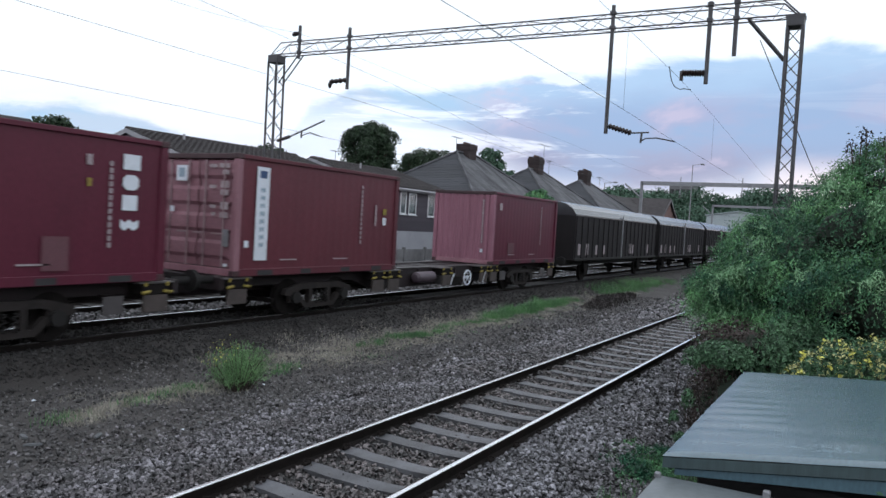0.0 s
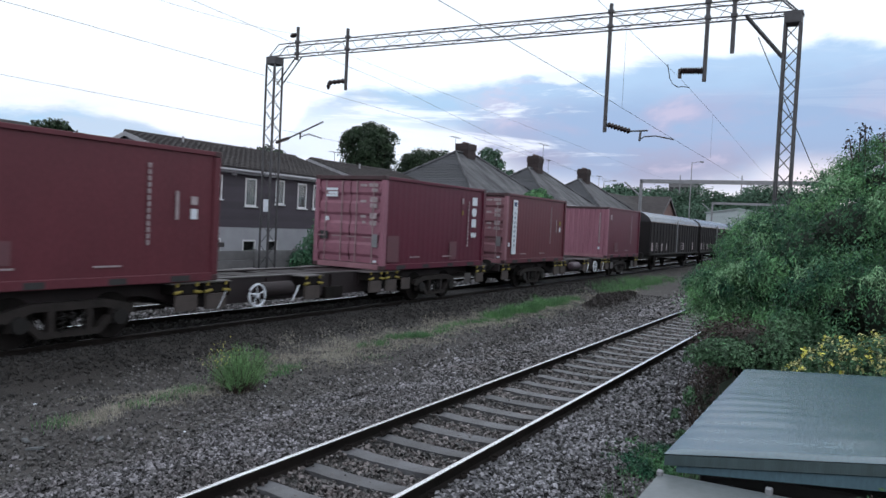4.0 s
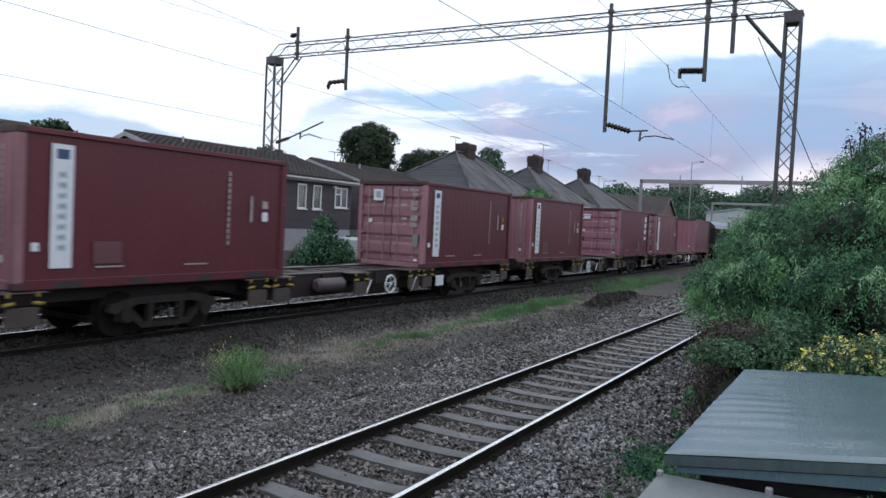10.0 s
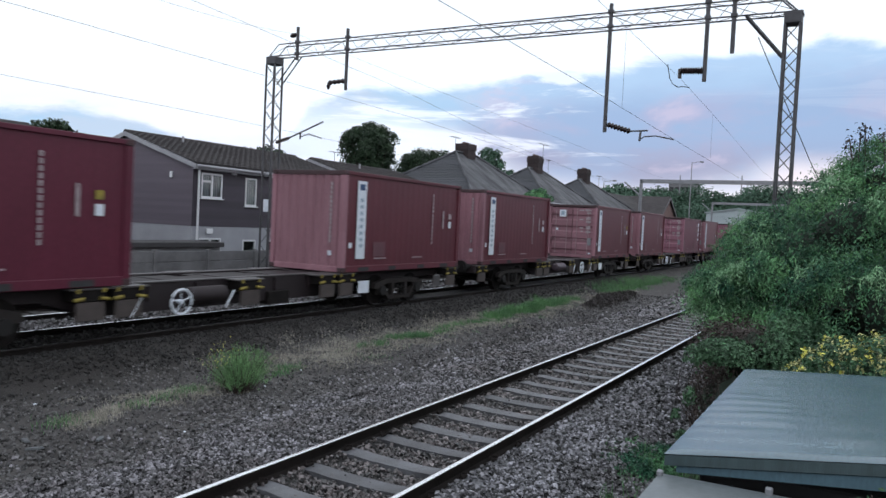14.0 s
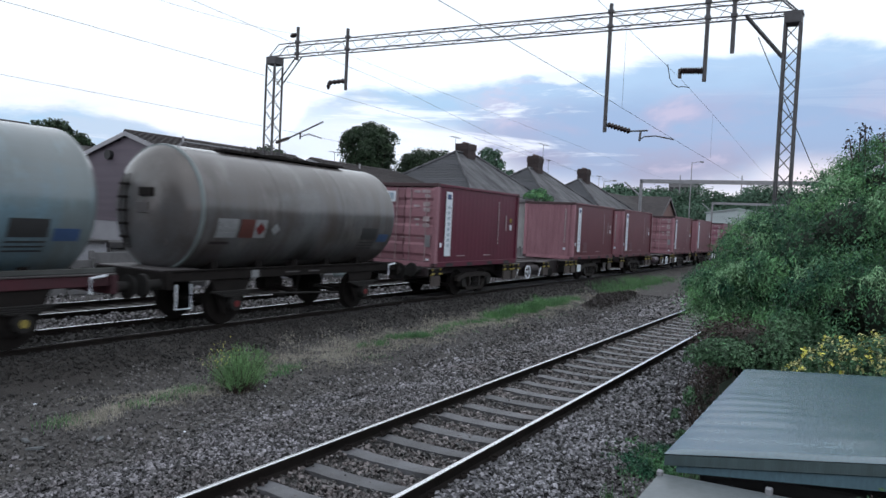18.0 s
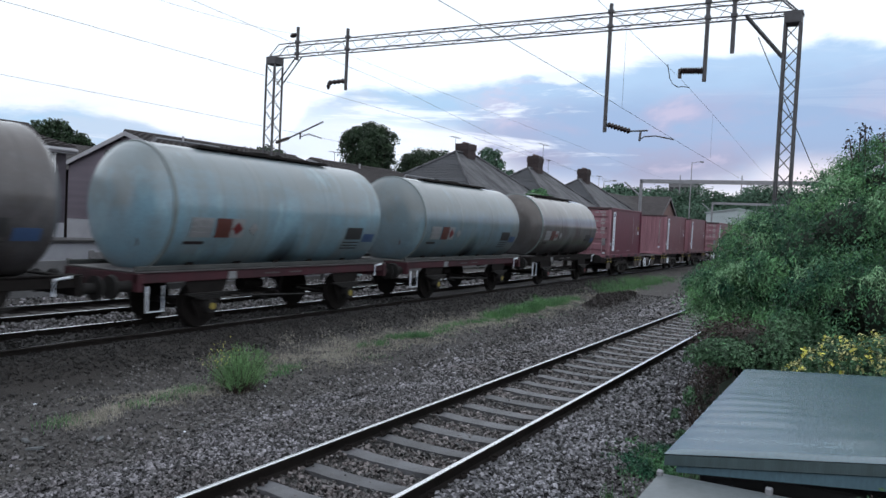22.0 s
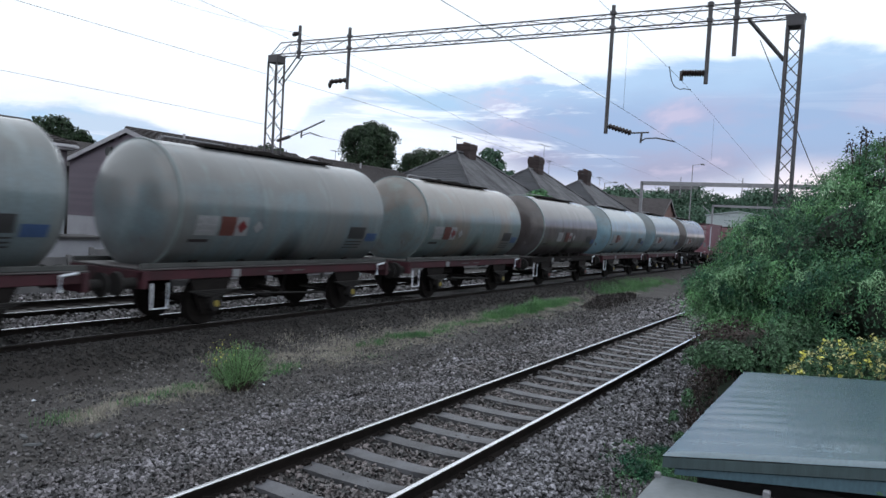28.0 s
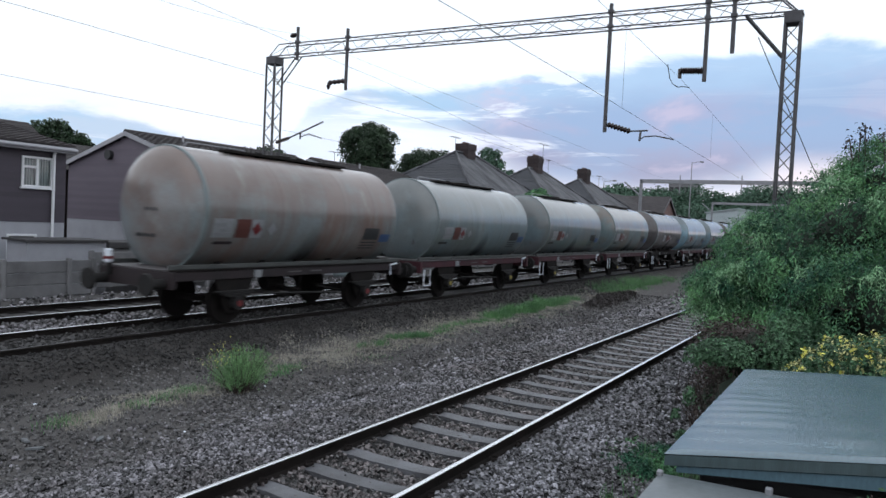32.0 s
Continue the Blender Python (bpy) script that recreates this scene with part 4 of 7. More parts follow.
brown_house(86.5, 103, 23.5, 7.15, "brown tiled house beyond the slate-roofed row")
brown_house(26, 29.9, 40.0, 6.35, "small low dark roof between the boarded houses")
hD = brown_house(13, 25.4, 40.0, 7.3, "dark tiled house behind the boarded houses")
chimney(hD, 22.0, 44.0, 6.6, 8.3, 0.9, 0.8, 2)
hE = brown_house(40, 52, 33.0, 6.3, "low dark roofed house behind the boarded terrace")
chimney(hE, 44.0, 37.0, 5.8, 6.9, 1.4, 0.7, 4)
aerial(hE, 46.2, 37.0, 6.2, 1.5, 1.0)


def cross_gable(x, y0, ridge, label):
    """A brick gable that faces the tracks, with pale bargeboards."""
    h = thing("house", label, "house")
    w, e = 4.3, 4.6
    part("gable_wall", G().prism([(x - w, -0.6), (x + w, -0.6), (x + w, e), (x, ridge), (x - w, e)], "y", y0, y0 + 0.25), M_redbrick, h, "red-brown brick gable")
    part("roof", G().prism([(x - w - 0.3, e - 0.15), (x, ridge + 0.15), (x + w + 0.3, e - 0.15), (x + w + 0.3, e + 0.02), (x, ridge + 0.34), (x - w - 0.3, e + 0.02)], "y", y0 - 0.2, y0 + 8), M_tile, h, "brown tiled roof")
    for sg in (-1, 1):
        part("bargeboard", G().prism([(x, ridge + 0.3), (x, ridge - 0.05), (x + sg * (w + 0.3), e - 0.35), (x + sg * (w + 0.3), e)], "y", y0 - 0.28, y0 - 0.205), M_plate, h, "weathered grey bargeboard")
        part("side_wall", G().box(x + sg * w - 0.125, x + sg * w + 0.125, y0 + 0.25, y0 + 8, -0.6, e - 0.1), M_redbrick, h)
    return h


cross_gable(96.9, 22.4, 6.95, "small brick gable house beside the railway")


def far_shed(x0, x1, y0, y1, z, label):
    h = thing("warehouse", label, "warehouse")
    part("wall", G().prism([(y0, -0.6), (y1, -0.6), (y1, z - 0.01), ((y0 + y1) / 2, z + 0.98), (y0, z - 0.01)], "x", x0, x1), M_sheet, h, "pale grey sheet wall")
    part("roof", G().prism([(y0 - 0.3, z), ((y0 + y1) / 2, z + 1.0), (y1 + 0.3, z), (y1 + 0.3, z + 0.15), ((y0 + y1) / 2, z + 1.15), (y0 - 0.3, z + 0.15)], "x", x0 - 0.3, x1 + 0.3), M_sheet, h, "pale metal roof")
    return h


far_shed(150, 195, 15.5, 27.3, 6.9, "pale grey industrial shed far down the line")


ap = thing("apartment_building", "grey apartment block far beyond the trees", "building")
part("wall", G().box(260, 274, 52.6, 60.4, -0.6, 20.2, 0.05), M_conc, ap, "grey concrete wall")
part("roof", G().box(259.6, 274.4, 52.2, 60.8, 20.2, 20.5, 0.05), M_shedroof, ap)
for fl_ in range(7):
    for k in range(4):
        part("window", G().box(259.9, 259.99, 53.2 + 1.85 * k, 54.5 + 1.85 * k, 0.8 + 2.75 * fl_, 2.2 + 2.75 * fl_), M_room, ap, "dark distant window")


# ---- fence and garden things ----
def concrete_fence(x0, x1, y, z0, z1, bay, label):
    f = thing("concrete_fence", label, "fence", group="concrete fences along the railway")
    x, i = x0, 0
    rows = max(2, round((z1 - z0) / 0.3))
    while x < x1 - 0.05:
        part("post", G().box(x - 0.06, x + 0.06, y - 0.08, y + 0.06, z0 - 0.3, z1 + 0.05, 0.015), M_conc, f)
        e = min(x + bay, x1)
        for r in range(rows):
            a = z0 - 0.05 + (z1 - z0 + 0.05) * r / rows
            b = z0 - 0.05 + (z1 - z0 + 0.05) * (r + 1) / rows - 0.012
            part("panel", G().box(x + 0.06, e - 0.06, y - 0.03 + random.uniform(-0.006, 0.006), y + 0.03, a, b, 0.012), M_conc, f)
        x = e
    part("post", G().box(x1 - 0.06, x1 + 0.06, y - 0.08, y + 0.06, z0 - 0.3, z1 + 0.05, 0.015), M_conc, f)
    return f


concrete_fence(-2.0, 13.4, 19.5, 0.0, 0.95, 1.83, "low grey concrete post-and-panel fence with weathered panels")
concrete_fence(13.4, 24.0, 19.6, 0.15, 1.16, 2.2, "grey concrete panel fence in front of gable house")
sh = thing("lean_to_shed", "low dark felt-roofed lean-to behind the fence", "shed")
part("roof", G().prism([(20.1, 1.25), (21.4, 1.27), (21.4, 1.43), (20.1, 1.41)], "x", 14.35, 19.0), M_shedroof, sh, "black felt roof")
part("wall", G().box(14.45, 18.9, 20.2, 20.35, -0.3, 1.25), M_conc, sh, "grey block wall")
sh2 = thing("lean_to_shed", "small pale-walled lean-to with thin dark roof edge", "shed")
part("roof", G().prism([(20.1, 1.42), (21.3, 1.44), (21.3, 1.50), (20.1, 1.48)], "x", 11.75, 14.3), M_shedroof, sh2, "thin dark roof sheet")
part("wall", G().box(11.85, 14.3, 20.2, 20.35, -0.3, 1.42), M_render, sh2, "pale rendered wall")
part("side_wall", G().box(11.85, 12.0, 20.35, 21.2, -0.3, 1.42), M_render, sh2)
cf = thing("concrete_fence", "weathered fence of concrete panels beyond the mast", "fence")
for k in range(26):
    part("post", G().box(28.2 + 2 * k - 0.06, 28.2 + 2 * k + 0.06, 19.55, 19.7, -0.2, 1.2, 0.015), M_conc, cf)
    part("panel", G().box(28.26 + 2 * k, 30.14 + 2 * k, 19.6, 19.66, 0.0, 0.55, 0.01), M_conc, cf)
    part("panel", G().box(28.26 + 2 * k, 30.14 + 2 * k, 19.6, 19.66, 0.56, 1.1, 0.01), M_conc, cf)
tk = thing("oil_tank", "pale blue-green plastic oil tank behind fence", "tank")
part("body", G().box(26.2, 27.3, 19.9, 20.9, -0.2, 1.65, 0.12), mat("pale_blue_plastic", (0.42, 0.52, 0.54), 0.5, 0, (0.32, 0.40, 0.42), 1.5, 30, 0.6, 0.05), tk, "pale blue-green tank body")
part("filler_cap", G().tube([(26.75, 20.4, 1.64), (26.75, 20.4, 1.72)], 0.12, 12), M_black, tk)


# ---- overhead line equipment ----
def lattice(parent, corners, n, w, label):
    """Zigzag bracing on the faces of a four-chord lattice; corners gives four (start, end) pairs in order round it."""
    for i in range(4):
        (a0, a1), (b0, b1) = corners[i], corners[(i + 1) % 4]
        a0, a1, b0, b1 = Vector(a0), Vector(a1), Vector(b0), Vector(b1)
        for k in range(n):
            p, q = a0.lerp(a1, k / n), b0.lerp(b1, (k + 1) / n)
            if (k + i) % 2:
                p, q = b0.lerp(b1, k / n), a0.lerp(a1, (k + 1) / n)
            part("lacing_bar", G().bar(p, q, w), M_steel, parent, label)


def insulator(parent, a, b, r, sheds):
    a, b = Vector(a), Vector(b)
    pts, rs = [], []
    for k in range(sheds * 2 + 1):
        pts.append(a.lerp(b, k / (sheds * 2)))
        rs.append(r if k % 2 else r * 0.55)
    part("insulator", G().tube(pts, rs, 10), M_insul, parent, "ribbed brown porcelain insulator")


XG = 20.0
gan = thing("overhead_line_gantry", "lattice steel portal gantry that spans three tracks", "gantry")


def mast(y, z0, z1, a=0.17, b=0.19):
    c = [(XG - b, y - a), (XG + b, y - a), (XG + b, y + a), (XG - b, y + a)]
    m = part("mast", G().box(XG - b - 0.03, XG + b + 0.03, y - a - 0.03, y + a + 0.03, z1 - 0.28, z1, 0.02), M_steel, gan, "lattice steel mast")
    for x, yy in c:
        part("chord", G().box(x - 0.03, x + 0.03, yy - 0.03, yy + 0.03, z0, z1 - 0.28, 0.006), M_steel, m)
    lattice(m, [((x, yy, z0 + 0.2), (x, yy, z1 - 0.3)) for x, yy in c], int((z1 - z0) / 0.42), 0.017, "zigzag lacing bar")
    part("footing", G().box(XG - 0.4, XG + 0.4, y - 0.4, y + 0.4, z0 - 0.4, z0 + 0.04, 0.03), M_conc, m, "concrete footing")


YL, YR = 18.95, 1.86
ZL, ZR = 8.21, 8.10
mast(YL, 0.0, ZL, 0.2, 0.2)
mast(YR, -0.42, ZR)
bm_ = part("boom", G().box(XG - 0.2, XG + 0.2, YR - 0.22, YR + 0.22, ZR - 0.06, ZR + 0.02, 0.01), M_steel, gan, "four-chord lattice boom")
ends = []
for dx in (-0.19, 0.19):
    for top in (0, 1):
        ya, yb = (YR + 0.30, YL - 0.35) if top else (YR - 0.1, YL + 0.1)
        za, zb = ZR + 0.40 * top, ZL + 0.40 * top
        part("chord", G().bar((XG + dx, ya, za), (XG + dx, yb, zb), 0.030), M_steel, bm_)
        ends.append(((XG + dx, ya, za), (XG + dx, yb, zb)))
    part("end_strut", G().bar((XG + dx, YR - 0.1, ZR), (XG + dx, YR + 0.30, ZR + 0.4), 0.03), M_steel, bm_)
    part("end_strut", G().bar((XG + dx, YL + 0.1, ZL), (XG + dx, YL - 0.35, ZL + 0.4), 0.03), M_steel, bm_)
lattice(bm_, [ends[0], ends[1], ends[3], ends[2]], 26, 0.0125, "thin boom lacing bar")
for dx in (-0.12, 0.12):
    part("knee_brace", G().bar((XG + dx, 2.08, 7.06), (XG + dx, 2.95, 8.12), 0.06), M_steel, gan)
    part("knee_brace", G().bar((XG + dx, 18.7, 7.2), (XG + dx, 17.8, 8.17), 0.045), M_steel, gan)
for y, z0, z1 in ((17.66, 7.97, 9.12), (15.46, 6.82, 8.87), (6.41, 5.23, 8.74), (3.85, 6.48, 8.58), (3.21, 7.16, 8.6)):
    part("drop_tube", G().tube([(XG - 0.27, y, z0), (XG - 0.27, y, z1)], 0.055, 10), M_steel, gan, "vertical steel drop tube")
    for zz in ((ZR + (ZL - ZR) * (y - YR) / (YL - YR)) + d for d in (0.0, 0.4)):
        part("clamp", G().box(XG - 0.34, XG - 0.2, y - 0.075, y + 0.075, zz - 0.05, zz + 0.05, 0.01), M_steel, gan)
XD = XG - 0.27
part("stub_insulator", G().tube([(XD, 17.66, 8.87), (XD, 17.88, 8.85), (XD, 17.98, 8.82)], [0.05, 0.09, 0.05], 8), M_insul, gan)
# near line: registration arm
insulator(gan, (XD, 6.34, 5.44), (XD, 5.70, 5.24), 0.085, 7)
part("registration_arm", G().tube([(XD, 5.70, 5.24), (XD, 5.22, 5.25)], 0.022, 8), M_steel, gan)
part("dropper_bracket", G().tube([(XD, 5.41, 5.26), (XD, 5.43, 4.97)], 0.03, 8), M_steel, gan)
part("steady_arm", G().tube([(XD, 5.42, 5.02), (XD, 5.3, 5.09), (XD, 5.0, 5.10), (XD, 4.52, 5.0)], 0.018, 8), M_steel, gan)
insulator(gan, (XD, 3.90, 6.76), (XD, 4.47, 6.79), 0.10, 9)
part("wire_clamp", G().tube([(XD, 4.47, 6.84), (XD, 4.47, 6.6)], 0.05, 8), M_insul, gan)
part("jumper", G().tube([(XD, 4.80, 6.98), (XD, 4.72, 6.6), (XD, 4.64, 6.46), (XD, 4.50, 6.37), (XD, 4.38, 6.38), (XD, 4.20, 6.35)], 0.012, 6), M_wire, gan, "looped jumper wire")
# middle line support
insulator(gan, (XD, 15.5, 7.13), (XD, 16.2, 7.10), 0.09, 4)
part("pulley_weight", G().tube([(XD, 16.2, 7.10), (XD, 16.2, 7.0), (XD, 16.2, 6.88)], [0.03, 0.075, 0.03], 8), M_insul, gan)
# far line cantilever on the mast
insulator(gan, (XG - 0.25, 18.5, 5.1), (XG - 0.25, 17.9, 5.25), 0.07, 6)
part("cantilever_tube", G().tube([(XG - 0.25, 17.9, 5.25), (XG - 0.25, 16.38, 5.78)], 0.03, 8), M_steel, gan)
part("dropper_bracket", G().tube([(XG - 0.25, 17.38, 5.45), (XG - 0.25, 17.38, 5.2)], 0.03, 8), M_steel, gan)
part("steady_arm", G().tube([(XG - 0.25, 17.38, 5.27), (XG - 0.25, 17.0, 5.38), (XG - 0.25, 16.43, 5.22)], 0.018, 8), M_steel, gan)
part("mast_sign", G().box(XG - 0.235, XG - 0.225, 18.78, 19.02, 2.6, 3.05), M_white, gan, "small white sign plate")


def wire(name, label, pts, sag=0.0, r=0.0042):
    out = []
    for a, b in zip(pts, pts[1:]):
        a, b = Vector(a), Vector(b)
        n = 14
        for k in range(n):
            t = k / n
            q = a.lerp(b, t)
            q.z -= sag * 4 * t * (1 - t)
            out.append(q)
    out.append(Vector(pts[-1]))
    return tagged(part(name, G().tube(out, r, 5), M_wire), label, "overhead wire", kind="structure")


wire("contact_wire", "thin contact wire over the near track", [(-30, 4.45, 5.3), (12.1, 4.5, 5.1), (19.73, 4.52, 5.0), (28.6, 4.5, 4.89), (78, 4.4, 4.6), (140, 4.4, 4.5)])
wire("contact_wire", "thin contact wire over the middle track", [(-30, 12.5, 5.95), (20, 12.6, 5.78), (33, 12.6, 5.43), (44, 12.6, 5.14), (78, 12.5, 4.9), (140, 12.5, 4.9)])
wire("contact_wire", "thin contact wire over the far track", [(-30, 15.9, 5.1), (13.3, 15.95, 5.19), (19.75, 16.43, 5.23), (24.5, 16.0, 5.08), (78, 15.9, 4.9), (140, 15.9, 4.9)])
wire("catenary_wire", "sagging catenary wire over the near track", [(-30, 4.4, 7.2), (19.73, 4.47, 6.61), (24.5, 4.45, 6.39), (32.1, 4.45, 5.99), (38, 4.45, 5.68), (78, 4.4, 5.6)], 0.0, 0.004)
wire("catenary_wire", "sagging catenary wire over the middle track", [(-30, 12.6, 9.0), (18.26, 12.6, 6.58), (22.04, 12.6, 6.26), (26.7, 12.6, 5.82), (34.5, 12.6, 5.41), (44, 12.6, 5.3), (78, 12.5, 6.2)])
wire("earth_wire", "thin aerial earth wire along the gantry masts", [(-30, 17.7, 8.2), (13.5, 17.7, 8.42), (19.73, 17.7, 8.87), (78, 17.9, 8.0)], 0.1, 0.004)
wire("guy_wire", "slanting steel guy wire at the mast", [(20.0, 2.65, 7.58), (21.4, 1.4, 4.64), (25.2, -0.68, 0.1)], 0, 0.011)
for k, (x, y, z0, z1) in enumerate(((14.9, 4.5, 5.06, 6.7), (24.7, 4.48, 4.96, 6.38), (24.5, 12.55, 5.65, 6.1))):
    wire("dropper_wire", "vertical dropper between two overhead wires", [(x, y, z0), (x, y, z1)], 0, 0.003)


def portal(x, y0, y1, z, label, w=0.28):
    p = thing("overhead_line_portal", label, "gantry", group="plain portals down the line")
    part("beam", G().box(x - w / 2, x + w / 2, y0, y1, z - 0.4, z, 0.02), M_galv, p, "pale steel box beam")
    for y in (y0, y1):
        part("leg", G().box(x - w / 2, x + w / 2, y - w / 2, y + w / 2, -0.5, z, 0.02), M_galv, p)
        d = 1.8 if y == y0 else -1.8
        part("knee_brace", G().bar((x, y, z - 1.8), (x, y + d, z - 0.3), 0.12), M_galv, p)
    for y in (5.2, 11.0, 17.0):
        part("drop_tube", G().tube([(x, y, z - 1.4), (x, y, z + 0.5)], 0.05, 6), M_galv, p)
    return p


portal(78, 21.0, 0.8, 8.14, "plain grey steel portal over the tracks")
portal(140, 24.5, 2.0, 8.62, "distant plain steel portal over the tracks")


def street_lamp(x, y, h, label):
    s = thing("street_lamp", label, "street lamp")
    part("post", G().tube([(x, y, -0.5), (x, y, h * 0.4), (x, y, h)], [0.12, 0.09, 0.06], 8), M_galv, s, "tapered steel post")
    part("arm", G().tube([(x, y, h - 0.05), (x + 1.6, y - 0.9, h + 0.25)], 0.04, 6), M_galv, s)
    part("lantern", G().box(x + 1.4, x + 2.2, y - 1.4, y - 0.9, h + 0.15, h + 0.35, 0.05), M_galv, s)


street_lamp(120.7, 24.6, 14.0, "tall grey street lamp on a tapered post")
street_lamp(112, 36, 10.2, "grey street lamp behind brown house")


# ---- plants ----
def unit_rows(a):
    return a / (np.linalg.norm(a, axis=1, keepdims=True) + 1e-9)


def leaf_cloud(pts, normals, size, rng, droop=0.2, long=1.5):
    """Leaf quads folded along the midrib, one island each."""
    p, nrm = np.array(pts), np.array(normals)
    n = len(p)
    s = (size * rng.uniform(0.6, 1.35, n))[:, None]
    d = unit_rows(rng.normal(size=(n, 3)) * 0.55 + nrm)
    a = unit_rows(np.cross(d, rng.normal(size=(n, 3))))
    a[:, 2] -= droop
    b = unit_rows(np.cross(d, a))
    fold = d * s * 0.18
    v = np.stack([p - a * s * long * 0.5, p + b * s * 0.42 + fold, p + a * s * long * 0.5, p - b * s * 0.42 + fold], 1).reshape(-1, 3)
    o = 4 * np.arange(n)[:, None]
    g = G()
    g.v = v.tolist()
    g.f = np.concatenate([o + np.array([0, 1, 2]), o + np.array([0, 2, 3])], 0).tolist()
    return g


def lobes_points(lobes, count, rng, depth=0.35):
    """Random points near the outside of a set of ellipsoid lobes, and the outward directions."""
    L = np.array(lobes, float)
    w = L[:, 3] * L[:, 4] + L[:, 3] * L[:, 5] + L[:, 4] * L[:, 5]
    L = L[rng.choice(len(L), count, p=w / w.sum())]
    d = unit_rows(rng.normal(size=(count, 3)))
    d[:, 2] = np.where(d[:, 2] < -0.6, -d[:, 2], d[:, 2])
    r = (1 - depth * rng.random(count) ** 1.6 + 0.07 * rng.normal(size=count))[:, None]
    return L[:, :3] + d * L[:, 3:] * r, d


def tree(x, y, z0, top, rad, label, leaves=5000, size=0.26, seed=1, material=None, tall=1.0):
    rng = np.random.default_rng(seed)
    t = thing("tree", label, "tree")
    h = top - z0
    base = max(z0 + h * 0.25, top - rad * 2.2 * tall)
    cz = (top + base) / 2
    g = G().tube([(x, y, z0 - 0.2), (x + 0.1, y, z0 + h * 0.3), (x, y + 0.1, z0 + h * 0.6), (x, y, top - rad * 0.5)], [rad * 0.11, rad * 0.085, rad * 0.06, rad * 0.02], 8)
    part("trunk", g, M_bark, t, "dark tapered trunk")
    lobes = []
    for k in range(38):
        a = 2.4 * k + rng.uniform(-0.4, 0.4)
        rr = rad * rng.uniform(0.42, 0.76)
        zz = base + rad * 0.25 + (top - base - rad * 0.5) * (k + 0.5) / 38
        sl = rad * rng.uniform(0.22, 0.34)
        sq = math.sqrt(max(0.15, 1 - ((zz - cz) / ((top - base) / 2)) ** 2))
        lobes.append((x + rr * sq * math.cos(a), y + rr * sq * math.sin(a), zz, sl, sl, sl * 0.85))
        part("limb", G().tube([(x, y, z0 + h * 0.35), (x + rr * sq * math.cos(a) * 0.5, y + rr * sq * math.sin(a) * 0.5, (zz + z0 + h * 0.35) / 2), (x + rr * sq * math.cos(a), y + rr * sq * math.sin(a), zz)],
                              [rad * 0.05, rad * 0.03, rad * 0.01], 5), M_bark, t)
    lobes.append((x, y, cz, rad * 0.66, rad * 0.66, (top - base) * 0.42))
    P, N = lobes_points(lobes, leaves, rng, 0.6)
    part("crown", leaf_cloud(P, N, size, rng), material or M_tree, t, "uneven crown of dense dark green leaves", kind="stuff")
    return t


tree(49.0, 35.6, -0.5, 10.55, 2.75, "round dark green broadleaf tree behind the houses", 26000, 0.13, 11, None, 1.0)
tree(61.7, 37.9, -0.5, 9.9, 3.2, "dark bushy tree beside the grey gable", 18000, 0.14, 12, None, 0.75)
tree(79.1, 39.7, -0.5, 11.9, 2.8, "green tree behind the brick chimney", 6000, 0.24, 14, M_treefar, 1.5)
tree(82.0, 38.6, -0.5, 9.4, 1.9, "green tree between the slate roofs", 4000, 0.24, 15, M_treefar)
tree(33.1, 53.6, -0.5, 9.0, 2.3, "leafy tree above the boarded house roofs", 6000, 0.2, 16)
tree(34.2, 52.4, -0.5, 8.0, 1.9, "leafy tree behind the boarded houses", 6000, 0.2, 17)
tree(45.9, 45.1, -0.5, 8.4, 2.6, "low tree top over the gable house roof", 5000, 0.2, 18)
tree(47.0, 44.0, -0.5, 8.1, 1.5, "low tree behind the gable house", 4000, 0.2, 19)
rng = np.random.default_rng(30)
wood = [(168 + 45 * rng.random(), 14 + 36 * rng.random(), rng.uniform(2, 9.5), 6 * rng.uniform(0.6, 1.2), 6 * rng.uniform(0.6, 1.2), 5 * rng.uniform(0.6, 1.1)) for _ in range(46)]
wood += [(182 + 10 * rng.random(), 8 + 2.6 * k + rng.normal(), 7.0 + 1.6 * rng.random(), 4.5, 3.6, 5.2 + 0.8 * rng.random()) for k in range(19)]
P, N = lobes_points(wood, 70000, rng, 0.3)
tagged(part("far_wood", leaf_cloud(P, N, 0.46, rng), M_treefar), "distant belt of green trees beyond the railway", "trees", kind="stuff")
P, N = lobes_points([(112, 31, 4.2, 6, 4, 4.6), (118, 28.5, 3.2, 5, 3, 4.4), (106, 32, 4.5, 6, 4, 4.5)], 8000, rng, 0.3)
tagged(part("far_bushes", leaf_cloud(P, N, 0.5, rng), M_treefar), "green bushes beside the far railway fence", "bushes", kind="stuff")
P, N = lobes_points([(23.2, 19.3, 0.9, 1.1, 0.5, 0.9), (24.6, 19.4, 0.8, 1.2, 0.5, 0.8), (24.0, 19.6, 1.6, 0.8, 0.5, 1.0), (25.3, 19.5, 0.6, 0.9, 0.5, 0.6), (22.4, 19.3, 0.6, 0.8, 0.4, 0.6)], 6500, rng, 0.6)
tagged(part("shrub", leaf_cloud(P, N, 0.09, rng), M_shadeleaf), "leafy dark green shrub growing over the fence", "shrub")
P, N = lobes_points([(37.6, 21.2, 0.7, 0.7, 0.4, 1.1), (39.8, 21.0, 0.4, 1.4, 0.7, 0.9), (41.5, 20.8, 0.4, 1.0, 0.6, 0.8)], 2500, rng, 0.6)
tagged(part("shrub", leaf_cloud(P, N, 0.13, rng), M_leaf), "green garden shrub against the house wall", "shrub")
